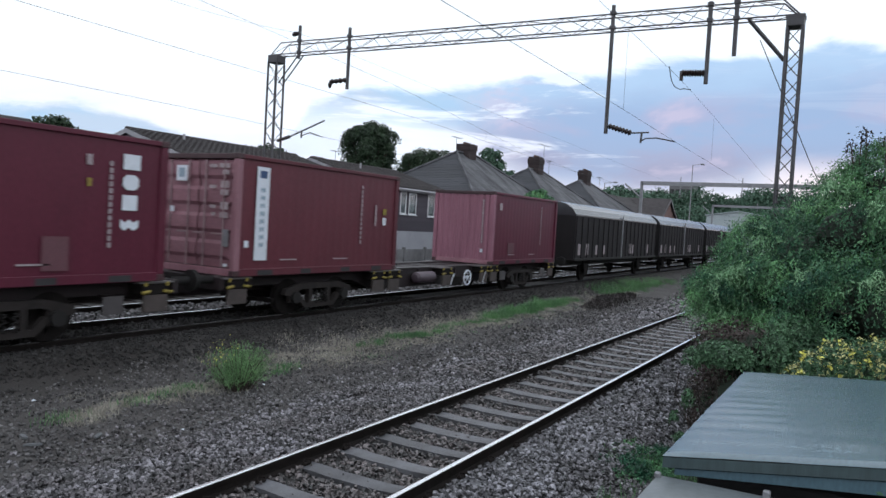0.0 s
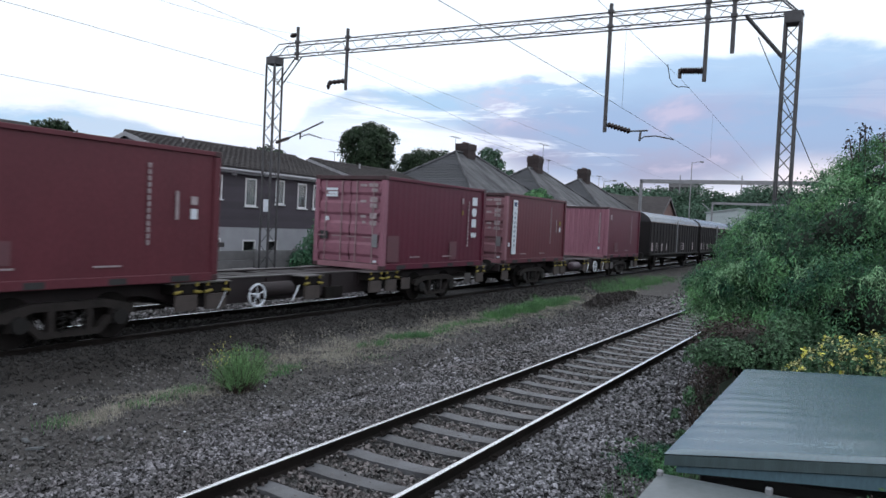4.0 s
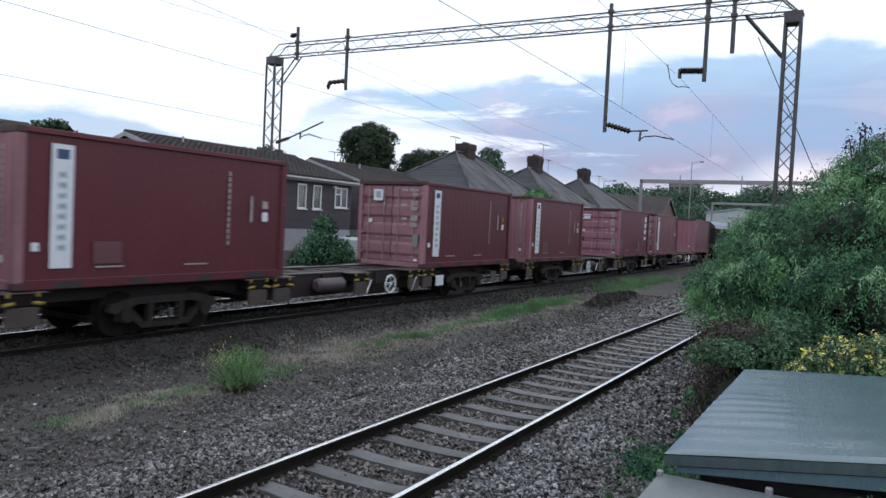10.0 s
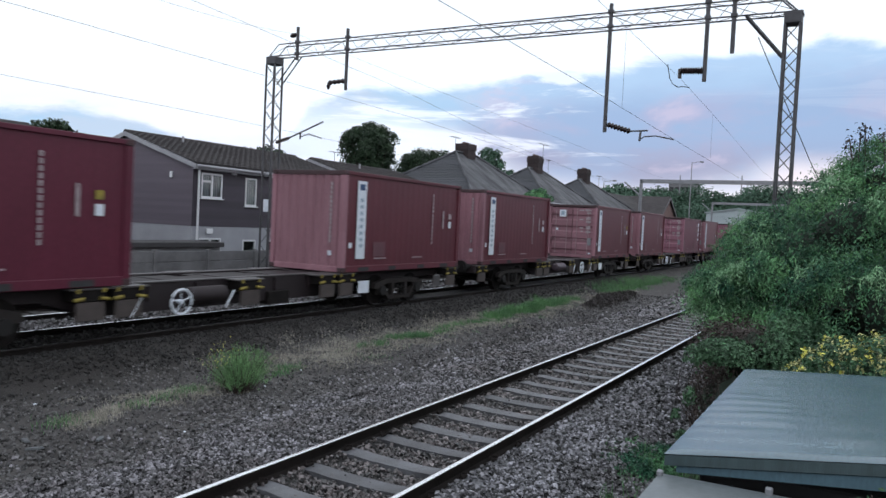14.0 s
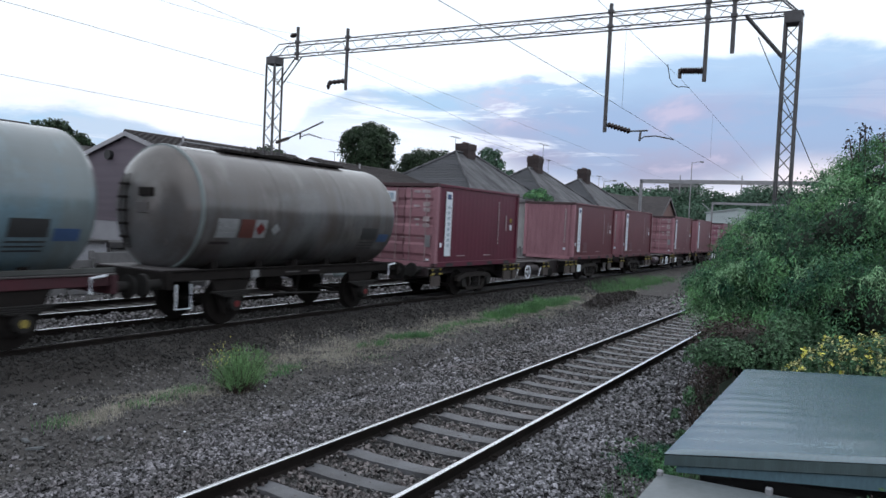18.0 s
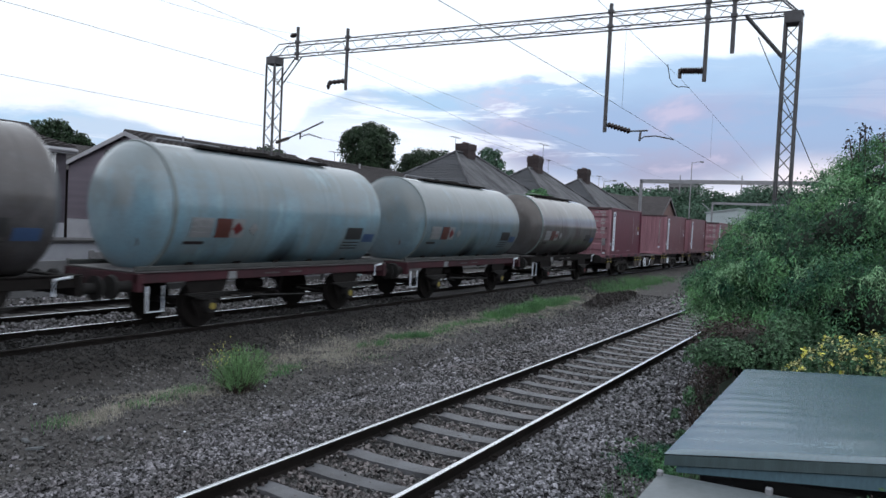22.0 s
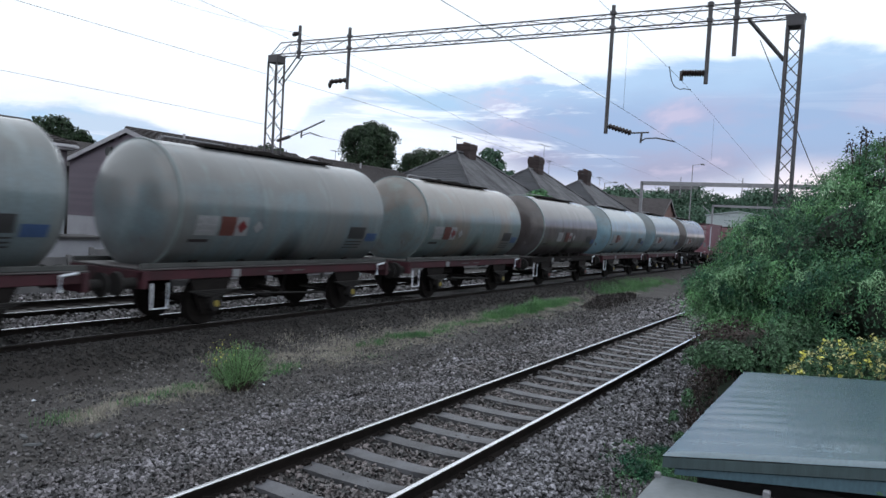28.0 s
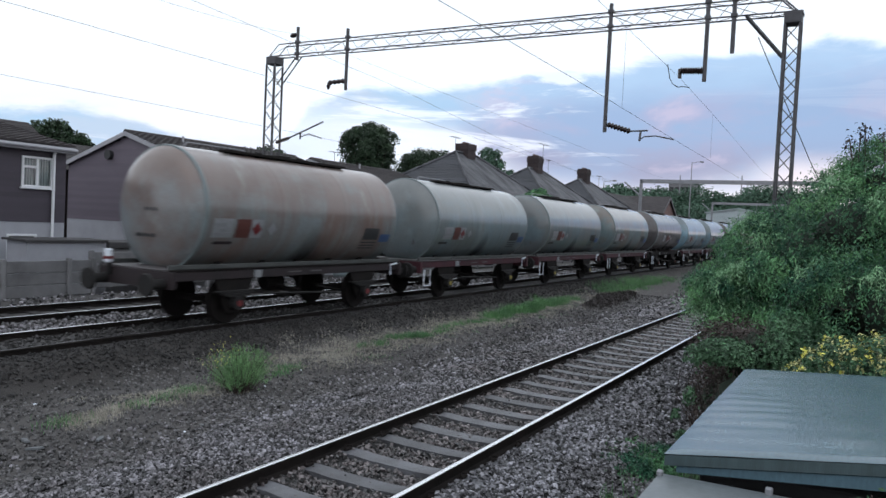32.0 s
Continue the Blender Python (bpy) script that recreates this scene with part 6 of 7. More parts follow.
def lid(x0, x1, y0, y1, z, slopes, th, material, parent, label, dent):
    """Sheet lid, softly uneven and a little twisted, that falls towards the track, with a turned-down rim."""
    n, k = 60, 30
    g, v = G(), []
    at = lambda x, y: z + (slopes[0] + (slopes[1] - slopes[0]) * (x - x0) / (x1 - x0)) * (y1 - y)
    for i in range(n + 1):
        for j in range(k + 1):
            x, y = x0 + (x1 - x0) * i / n, y0 + (y1 - y0) * j / k
            e = min(i, n - i, j, k - j)
            d = -0.010 if e == 0 else 0.0
            ripple = math.exp(-((x - x0 - 0.95) / 0.62) ** 2) * max(0.0, 1 - (y1 - y) / 0.6) ** 0.7
            d += dent * (noise.noise((x * 1.3, y * 1.1, 2)) + 0.5 * noise.noise((x * 5.0, y * 0.8, 5)) + 0.5 * noise.noise((x * 3.0, y * 5.0, 9)) + 0.55 * ripple * math.sin(x * 30 + 2 * noise.noise((x * 2, y * 3, 1))))
            v.append((x, y, at(x, y) + d))
    f = [(i * (k + 1) + j, (i + 1) * (k + 1) + j, (i + 1) * (k + 1) + j + 1, i * (k + 1) + j + 1) for i in range(n) for j in range(k)]
    g.add(v, f)
    part("lid", g, material, parent, label, smooth=True)
    rim = [(x, y, at(x, y) - d) for d in (0.014, th) for x, y in ((x0 + 0.003, y0 + 0.004), (x1 - 0.003, y0 + 0.004), (x1 - 0.003, y1 - 0.004), (x0 + 0.003, y1 - 0.004))]
    part("lid_rim", G().add(rim, [(7, 6, 5, 4), (0, 4, 5, 1), (1, 5, 6, 2), (2, 6, 7, 3), (3, 7, 4, 0)]), M_boxside, parent, "turned-down lid rim with drip streaks")


lid(3.68, 6.50, -1.3, 0.80, 1.44, (0.155, 0.078), 0.066, M_box, cab, "grey-green sheet lid, dented and streaked", 0.005)
# body coloured black, so that the gap under the lid reads as shade
part("body", G().box(3.86, 6.35, -1.2, 0.66, -0.6, 1.36, 0.01), M_blackbd, cab, "cabinet body coloured black for the shade under the lid")
part("under_rail", G().prism([(-1.25, 1.683), (0.74, 1.375), (0.74, 1.346), (-1.25, 1.58)], "x", 3.70, 3.80), M_box, cab, "weathered timber rail under the lid")
cab2 = thing("equipment_cabinet", "lower grey-green cabinet with flat felted lid", "cabinet")
lid(1.9, 3.66, -1.3, 0.81, 1.347, (0.02, 0.02), 0.05, M_lidgrey, cab2, "flat grey-green lid", 0.003)
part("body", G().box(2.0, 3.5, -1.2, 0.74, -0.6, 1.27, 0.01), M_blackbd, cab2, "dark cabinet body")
part("hinge_block", G().box(3.61, 3.64, 0.787, 0.817, 1.335, 1.366, 0.006), M_galv, cab2)
part("hinge_block", G().box(3.61, 3.64, 0.295, 0.328, 1.345, 1.389, 0.006), M_galv, cab2)


# ---- the train ----
def S(t):
    """Distance that the train has run after t seconds."""
    return 3.1454 * t + 0.040094 * t * t - 0.00031892 * t ** 3


YC = YT + GA / 2
WHEELS = []


def corrugated(x0, x1, y, z0, z1, depth, pitch, sign, axis="x"):
    """Trapezoid-ribbed sheet; axis x: along x at y, axis y: along y at x=y."""
    n = max(1, round((x1 - x0) / pitch))
    pts = []
    for k in range(n):
        a, w = x0 + (x1 - x0) * k / n, (x1 - x0) / n
        pts += [(a, 0), (a + w * 0.28, 0), (a + w * 0.42, depth), (a + w * 0.86, depth)]
    pts.append((x1, 0))
    v = []
    for u, d in pts:
        q = y + sign * (depth - d)
        for z in (z0, z1):
            v.append((u, q, z) if axis == "x" else (q, u, z))
    return G().add(v, [(2 * k, 2 * k + 2, 2 * k + 3, 2 * k + 1) for k in range(len(pts) - 1)])


CL, CW, CH = 6.058, 2.438, 2.591


def marks(parent, name, rects, material, label=""):
    """Painted marks a hair proud of a surface: each (x0, x1, y0, y1, z0, z1) is a part."""
    for r in rects:
        part(name, G().box(*r), material, parent, label)


def container(doors, style, label, skin=None, end=None):
    """A twenty-foot steel box: ribbed walls, posts, rails, castings, and doors or a ribbed end at the rear."""
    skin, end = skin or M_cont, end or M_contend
    c = thing("shipping_container", label, "container", group="red containers on the train")
    hw = CW / 2
    for s in (-1, 1):
        part("side_panel", corrugated(0.16, CL - 0.16, s * (hw - 0.05), 0.16, CH - 0.1, 0.0018, 0.29, s), skin, c, "ribbed oxide-red side wall")
        part("bottom_rail", G().box(0.15, CL - 0.15, s * hw - 0.06 if s > 0 else -hw, hw if s > 0 else -hw + 0.06, 0.0, 0.16, 0.01), skin, c)
        part("top_rail", G().box(0.15, CL - 0.15, hw - 0.06 if s > 0 else -hw, hw if s > 0 else -hw + 0.06, CH - 0.10, CH - 0.01, 0.01), skin, c)
        # flat black plates paint the dark inside of the fork-lift pockets
        for a, b in ((0.7, 1.15), (2.1, 2.45), (3.6, 3.95), (4.9, 5.35)):
            part("fork_pocket", G().box(a, b, s * hw - 0.004, s * hw + 0.004, 0.015, 0.125), M_black, c, "black plate painted in place of a shaded fork-lift pocket")
    for x in (0, CL - 0.16):
        for s in (-1, 1):
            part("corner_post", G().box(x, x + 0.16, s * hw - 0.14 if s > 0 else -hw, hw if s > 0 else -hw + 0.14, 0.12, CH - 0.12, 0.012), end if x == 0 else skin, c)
            for z in (0, CH - 0.12):
                part("corner_casting", G().box(x - 0.004, x + 0.172, s * hw - 0.16 if s > 0 else -hw - 0.004, hw + 0.004 if s > 0 else -hw + 0.16, z, z + 0.12, 0.012), M_contrail, c)
    n = 16
    roof = part("roof", corrugated(0.1, CL - 0.1, 0, -hw + 0.05, hw - 0.05, 0.02, 0.35, 1), M_cont, c)
    roof.matrix_basis = Matrix(((1, 0, 0, 0), (0, 0, 1, 0), (0, 1, 0, CH - 0.04), (0, 0, 0, 1)))
    part("floor", G().box(0.1, CL - 0.1, -hw + 0.06, hw - 0.06, 0.05, 0.14), M_contrail, c)
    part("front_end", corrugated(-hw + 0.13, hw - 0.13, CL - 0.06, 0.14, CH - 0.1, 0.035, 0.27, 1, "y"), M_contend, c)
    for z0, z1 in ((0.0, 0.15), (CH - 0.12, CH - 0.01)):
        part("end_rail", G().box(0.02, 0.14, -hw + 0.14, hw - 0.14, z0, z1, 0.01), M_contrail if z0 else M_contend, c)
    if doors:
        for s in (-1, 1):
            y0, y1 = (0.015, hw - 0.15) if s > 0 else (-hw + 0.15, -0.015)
            d = part("door", corrugated(0.17, CH - 0.14, 0.06, y0, y1, 0.045, 0.55, 1), end, c, "faded red steel door leaf, coloured paler as if lit")
            d.matrix_basis = Matrix(((0, 1, 0, 0), (0, 0, 1, 0), (1, 0, 0, 0), (0, 0, 0, 1)))
            inv = d.matrix_basis.inverted()
            for yy in (y0 + (y1 - y0) * 0.24, y0 + (y1 - y0) * 0.78):
                b = part("locking_bar", G().tube([(0.025, yy, 0.16), (0.025, yy, CH - 0.14)], 0.019, 8), M_bar, d, "steel locking bar")
                b.matrix_basis = inv
                b = part("bar_handle", G().box(0.0, 0.02, yy - 0.02, yy + 0.32, 0.86, 0.895, 0.004), M_bar, d)
                b.matrix_basis = inv
            for zz in (0.4, 1.0, 1.6, 2.2):
                yy = y1 - 0.03 if s > 0 else y0 + 0.03
                b = part("hinge", G().box(0.0, 0.03, yy - 0.03, yy + 0.08 if s > 0 else yy + 0.03, zz - 0.04, zz + 0.04, 0.006), end, d)
                b.matrix_basis = inv
        # markings on the right-hand leaf (towards the camera)
        for zz, w, h in ((2.28, 0.30, 0.09), (2.14, 0.2, 0.09), (1.86, 0.24, 0.14), (1.70, 0.24, 0.12), (1.40, 0.24, 0.16), (1.22, 0.24, 0.12)):
            part("stencil", G().box(0.018, 0.024, -0.95, -0.95 + w, zz, zz + h), M_pale, c, "faded white stencilled data")
        for zz, w in ((2.28, 0.22), (1.84, 0.2), (1.42, 0.18), (1.26, 0.12)):
            part("stencil", G().box(0.018, 0.024, -0.58, -0.58 + w, zz, zz + 0.07), M_pale, c)
        part("plate", G().box(0.012, 0.022, -1.0, -0.8, 0.62, 0.98), M_galv, c, "grey data plate")
        part("seal_tag", G().box(0.012, 0.022, -1.0, -0.88, 0.2, 0.26), M_white, c)
        if style == "logo":
            for z0, w in ((2.16, 0.40), (2.06, 0.34), (1.98, 0.40)):
                part("logo_bar", G().box(0.012, 0.022, 0.42, 0.42 + w, z0, z0 + 0.07), M_white, c, "white logo shape")
            part("placard", G().box(0.012, 0.022, 0.72, 1.0, 0.78, 1.0), M_black, c)
        else:
            part("placard", G().box(0.012, 0.024, 0.32, 0.66, 1.98, 2.32), M_white, c, "white square placard")
            part("placard_mark", G().box(0.008, 0.012, 0.40, 0.58, 2.06, 2.26), M_paleblue, c, "pale blue emblem")
        part("label_plate", G().box(0.012, 0.022, 0.7, 0.82, 1.30, 1.42), M_white, c)
    else:
        part("rear_end", corrugated(-hw + 0.13, hw - 0.13, 0.035, 0.14, CH - 0.1, 0.036, 0.27, 1, "y"), end, c, "ribbed faded red end wall, coloured paler as if lit")
        for k in range(14):
            z0 = 0.75 + 0.112 * k
            part("stencil", G().box(0.026, 0.034, -0.81, -0.75, z0, z0 + 0.085), M_pale, c, "faded white vertical lettering")
        part("stencil", G().box(0.026, 0.034, -0.84, -0.73, 0.42, 0.54), M_white, c)
    y = -hw + 0.014
    q = lambda a, b, c0, d, m, nm, lb="": part(nm, G().box(a, b, y, y + 0.009, c0, d), m, c, lb)
    if style == "banner":
        q(0.58, 0.96, 0.34, 2.36, M_white, "banner", "tall white banner with unreadable letters")
        yb = y - 0.004
        part("banner_mark", G().box(0.66, 0.88, yb, yb + 0.003, 2.12, 2.28), M_blue, c, "dark blue banner emblem")
        for k in range(8):
            z0 = 0.62 + 0.17 * k
            d = 0.03 * (k * 7 % 3 - 1)
            part("banner_letter", G().prism([(0.705, z0), (0.745, z0), (0.745 + d, z0 + 0.06), (0.80, z0), (0.84, z0 + 0.02), (0.83, z0 + 0.11), (0.79, z0 + 0.11), (0.76, z0 + 0.07), (0.73, z0 + 0.11), (0.70, z0 + 0.09)], "y", yb, yb + 0.003), M_paleblue, c, "grey bar in place of a letter")
        q(0.28, 0.40, 0.62, 0.76, M_white, "label_plate")
    elif style == "logo":
        for k, (w, z0, h) in enumerate(((0.34, 2.0, 0.27), (0.32, 1.64, 0.27), (0.30, 1.28, 0.27))):
            part("logo_shape", G().prism([(5.12, z0), (5.12 + w, z0), (5.12 + w, z0 + h), (5.12, z0 + h)] if k != 1 else [(5.12, z0 + h * 0.25), (5.2, z0), (5.36, z0), (5.44, z0 + h * 0.25), (5.44, z0 + h * 0.75), (5.36, z0 + h), (5.2, z0 + h), (5.12, z0 + h * 0.75)], "y", y, y + 0.009), M_white, c, "big white logo shape")
        part("logo_shape", G().prism([(5.1, 0.98), (5.18, 0.92), (5.27, 0.98), (5.36, 0.92), (5.46, 0.98), (5.46, 1.12), (5.36, 1.06), (5.27, 1.12), (5.18, 1.06), (5.1, 1.12)], "y", y, y + 0.009), M_white, c, "white wave shape")
        q(4.42, 4.52, 2.02, 2.2, M_pale, "label_plate")
        q(4.44, 4.52, 1.66, 1.8, M_yellow, "yellow_label")
    else:
        q(0.5, 0.72, 1.95, 2.2, M_pale, "label_plate", "small pale label")
    for a, b, c0, d in ((0.22, 0.8, 0.22, 0.95), (3.7, 4.15, 0.24, 0.8)) if style == "logo" else ((1.35, 1.9, 0.4, 0.78),) if not doors else ():
        q(a, b, c0, d, M_patch, "repair_patch", "paler repainted patch")
    xs = 4.86 if style == "logo" else 4.35
    for k in range(13):
        z0 = (0.62 if style == "logo" else 0.72) + 0.118 * k
        q(xs, xs + 0.06, z0, z0 + 0.088, M_pale, "stencil", "faded white vertical lettering")
    if style == "banner":
        q(4.98, 5.05, 1.2, 1.75, M_pale, "stencil")
        q(5.34, 5.5, 1.5, 1.66, M_yellow if doors else M_pale, "label_plate")
        q(5.34, 5.5, 1.22, 1.42, M_white, "label_plate")
    for a, b in ((1.4, 1.95), (3.3, 3.85)):
        q(a, b, 0.33, 0.36, M_pale, "stencil")
    return c


def wheelset(parent, x, z, r, y_half, inv=None):
    """Axle with two flanged wheels."""
    g = G()
    g.tube([(0, -y_half - 0.15, 0), (0, y_half + 0.15, 0)], 0.075, 10)
    for s in (-1, 1):
        y = s * y_half
        g.tube([(0, y - s * 0.07, 0), (0, y - s * 0.04, 0), (0, y - s * 0.035, 0), (0, y + s * 0.065, 0)], [r + 0.03, r + 0.03, r, r - 0.004], 28)
        g.tube([(0, y + s * 0.066, 0), (0, y + s * 0.09, 0)], [r * 0.35, r * 0.30], 14)
        for k in range(4):
            a = k * math.pi / 2
            g.tube([(r * 0.6 * math.cos(a), y + s * 0.06, r * 0.6 * math.sin(a)), (r * 0.6 * math.cos(a), y + s * 0.072, r * 0.6 * math.sin(a))], r * 0.13, 8)
    w = part("wheelset", g, M_bogie, parent, "steel wheels on an axle")
    w.matrix_basis = pose(x, 0, z)
    WHEELS.append((w, x, z, r))
    return w


def bogie(parent, x):
    """Three-piece freight bogie; its side frames show."""
    b = part("bogie", G().box(-0.22, 0.22, -0.8, 0.8, 0.40, 0.62, 0.03), M_bogie, parent, "grimy cast steel bogie")
    b.matrix_basis = pose(x, 0, 0)
    for s in (-1, 1):
        y0, y1 = (0.92, 1.06) if s > 0 else (-1.06, -0.92)
        fr = G().prism([(-1.25, 0.50), (-1.1, 0.45), (-0.65, 0.60), (0.65, 0.60), (1.1, 0.45), (1.25, 0.50), (1.2, 0.62), (0.7, 0.74), (-0.7, 0.74), (-1.2, 0.62)], "y", y0, y1)
        fr.prism([(-0.82, 0.42), (-0.55, 0.15), (0.55, 0.15), (0.82, 0.42), (0.70, 0.46), (0.48, 0.26), (-0.48, 0.26), (-0.70, 0.46)], "y", y0, y1)
        for a in (-0.40, 0.29):
            fr.box(a, a + 0.11, y0, y1, 0.24, 0.62)
        for a in (-1.07, 0.73):
            fr.prism([(a, 0.30), (a + 0.34, 0.30), (a + 0.30, 0.62), (a + 0.04, 0.62)], "y", y0 + 0.02, y1 - 0.02)
        part("side_frame", fr, M_sideframe, b, "cast side frame with open windows")
        for k in (-0.18, 0.0, 0.18):
            pts = [(k + 0.055 * math.cos(t * 1.2), s * 1.09 + 0.03 * math.sin(t * 1.2), 0.25 + 0.018 * t) for t in range(18)]
            part("spring", G().tube(pts, 0.016, 5), M_iron, b, "coil spring")
        for xx in (-0.9, 0.9):
            part("axle_box", G().tube([(xx, s * 1.02, 0.42), (xx, s * 1.13, 0.42)], 0.14, 12), M_iron, b, "round axle box cover")
    part("brake_beam", G().box(-1.45, -1.35, -0.85, 0.85, 0.3, 0.4, 0.02), M_bogie, b)
    for xx in (-0.9, 0.9):
        wheelset(b, xx, 0.42, 0.42, GA / 2)
    return b


def flat_wagon(wheel_x, panel, label):
    """Sixty-foot container flat, two boxes long with an empty middle."""
    L = 18.66
    w = thing("container_flat_wagon", label, "flat wagon", group="container flat wagons")
    zd = 0.982
    for s in (-1, 1):
        y0, y1 = (0.70, 0.80) if s > 0 else (-0.80, -0.70)
        part("side_sill", G().prism([(0.0, 0.72), (4.9, 0.72), (5.9, 0.40), (12.8, 0.40), (13.8, 0.72), (L, 0.72), (L, zd - 0.03), (0.0, zd - 0.03)], "y", y0, y1), M_deck, w, "dark maroon side sill")
        part("sill_flange", G().box(0.0, L, y0 - 0.03, y1 + 0.03, zd - 0.034, zd - 0.004, 0.006), M_plate, w, "worn pale sill flange")
        for xb in (0.45, 5.6, 6.35, 9.35, 11.95, 12.7, 18.1):
            bx = part("spigot_bracket", G().box(xb - 0.30, xb + 0.30, *sorted((s * 0.80, s * 1.17)), 0.72, 0.93, 0.015), M_bogie, w, "container spigot bracket")
            part("bracket_top", G().box(xb - 0.40, xb + 0.40, *sorted((s * 0.80, s * 1.20)), 0.932, 0.962, 0.006), M_plate, bx, "worn pale outrigger plate")
            part("bracket_panel", G().box(xb - 0.27, xb + 0.27, *sorted((s * 1.13, s * 1.19)), 0.40, 0.715, 0.01), M_outrig, bx, "dusty brown hanging panel")
            for d in (-0.24, 0.24):
                part("yellow_mark", G().tube([(xb + d - 0.085, s * 1.212, 0.765 if d < 0 else 0.79), (xb + d + 0.085, s * 1.212, 0.79 if d < 0 else 0.765)], 0.032, 6), M_yellow, bx, "yellow painted handle")
                part("mark_socket", G().box(xb + d - 0.03, xb + d + 0.03, s * 1.20 - 0.01, s * 1.20 + 0.02, 0.88, 0.96, 0.008), M_yellow, bx)
        for k in range(5):
            xx = 7.0 + k * 1.15
            part("gusset", G().prism([(xx, 0.6), (xx + 0.06, 0.6), (xx + 0.06, 0.92), (xx, 0.92)], "y", s * 0.80 if s > 0 else -0.86, s * 0.86 if s > 0 else -0.80), M_deck, w)
        for xe in (0.0, L):
            d = -1 if xe == 0 else 1
            b = part("buffer", G().tube([(xe, s * 0.87, 0.92), (xe + d * 0.45, s * 0.87, 0.92), (xe + d * 0.47, s * 0.87, 0.92), (xe + d * 0.52, s * 0.87, 0.92)], [0.09, 0.08, 0.22, 0.20], 16), M_iron, w, "oily steel buffer")
    part("centre_sill", G().box(0.0, L, -0.28, 0.28, 0.55, zd - 0.05, 0.02), M_deck, w)
    # dark pan added to black out the view under the deck
    part("floor_pan", G().box(5.9, 12.8, -0.69, 0.69, 0.40, 0.46, 0.01), M_bogie, w, "added dark pan that closes the underside between the sills")
    for k in range(13):
        xx = 0.3 + k * (L - 0.6) / 12
        part("cross_member", G().box(xx - 0.07, xx + 0.07, -0.70, 0.70, 0.70, zd - 0.036, 0.012), M_deck, w)
    for xx in (0.0, L - 0.14):
        part("headstock", G().box(xx, xx + 0.14, -1.12, 1.12, 0.70, zd - 0.004, 0.015), M_deck, w)
    for a, b in ((6.6, 8.6), (9.0, 10.6), (10.9, 12.1)):
        part("deck_plate", G().box(a, b, -0.69, 0.69, zd - 0.12, zd - 0.05, 0.004), M_deck, w, "dark sunken deck plate")
    part("air_tank", G().tube([(7.75, -0.99, 0.68), (7.81, -0.99, 0.68), (8.74, -0.99, 0.68), (8.8, -0.99, 0.68)], [0.10, 0.17, 0.17, 0.10], 18), M_reservoir if wheel_x > 9 else M_deck, w, "dusty maroon air reservoir", smooth=True)
    part("brake_box", G().box(10.2, 10.9, -0.9, -0.4, 0.32, 0.62, 0.02), M_bogie, w)
    hw = part("brake_wheel", G().tube([(wheel_x + 0.24 * math.cos(a * math.pi / 12), -1.20, 0.60 + 0.24 * math.sin(a * math.pi / 12)) for a in range(25)], 0.024, 8, False), M_white, w, "white handbrake wheel")
    for k in range(5):
        a = k * 2 * math.pi / 5 + 0.4
        part("spoke", G().bar((wheel_x, -1.20, 0.60), (wheel_x + 0.23 * math.cos(a), -1.20, 0.60 + 0.23 * math.sin(a)), 0.018), M_white, hw)
    part("hub", G().tube([(wheel_x, -1.10, 0.60), (wheel_x, -1.23, 0.60)], 0.045, 10), M_white, hw)
    for a in (-1.1, 1.15):
        part("lever", G().bar((wheel_x + a, -1.18, 0.40), (wheel_x + a + 0.22, -1.18, 0.75), 0.03), M_white, w, "white painted lever")
    for a, b, m in ((13.2, 13.65, panel), (17.0, 17.4, M_plate)):
        part("data_panel", G().box(a, b, -1.20, -1.175, 0.42, 0.74), m, w, "white data panel" if m is M_white else "dull metal data plate")
        part("panel_bracket", G().box((a + b) / 2 - 0.03, (a + b) / 2 + 0.03, -1.175, -0.80, 0.70, 0.74), M_deck, w)
    for xx in (3.3, L - 3.3):
        bogie(w, xx)
    part("drawbar", G().box(-0.6, 0.0, -0.06, 0.06, 0.78, 0.88, 0.02), M_iron, w)
    part("drawbar", G().box(L, L + 0.6, -0.06, 0.06, 0.78, 0.88, 0.02), M_iron, w)
    part("air_hose", G().tube([(-0.02, 0.3, 0.82), (-0.25, 0.3, 0.62), (-0.5, 0.26, 0.52), (-0.75, 0.2, 0.62)], 0.02, 6), M_black, w)
    return w


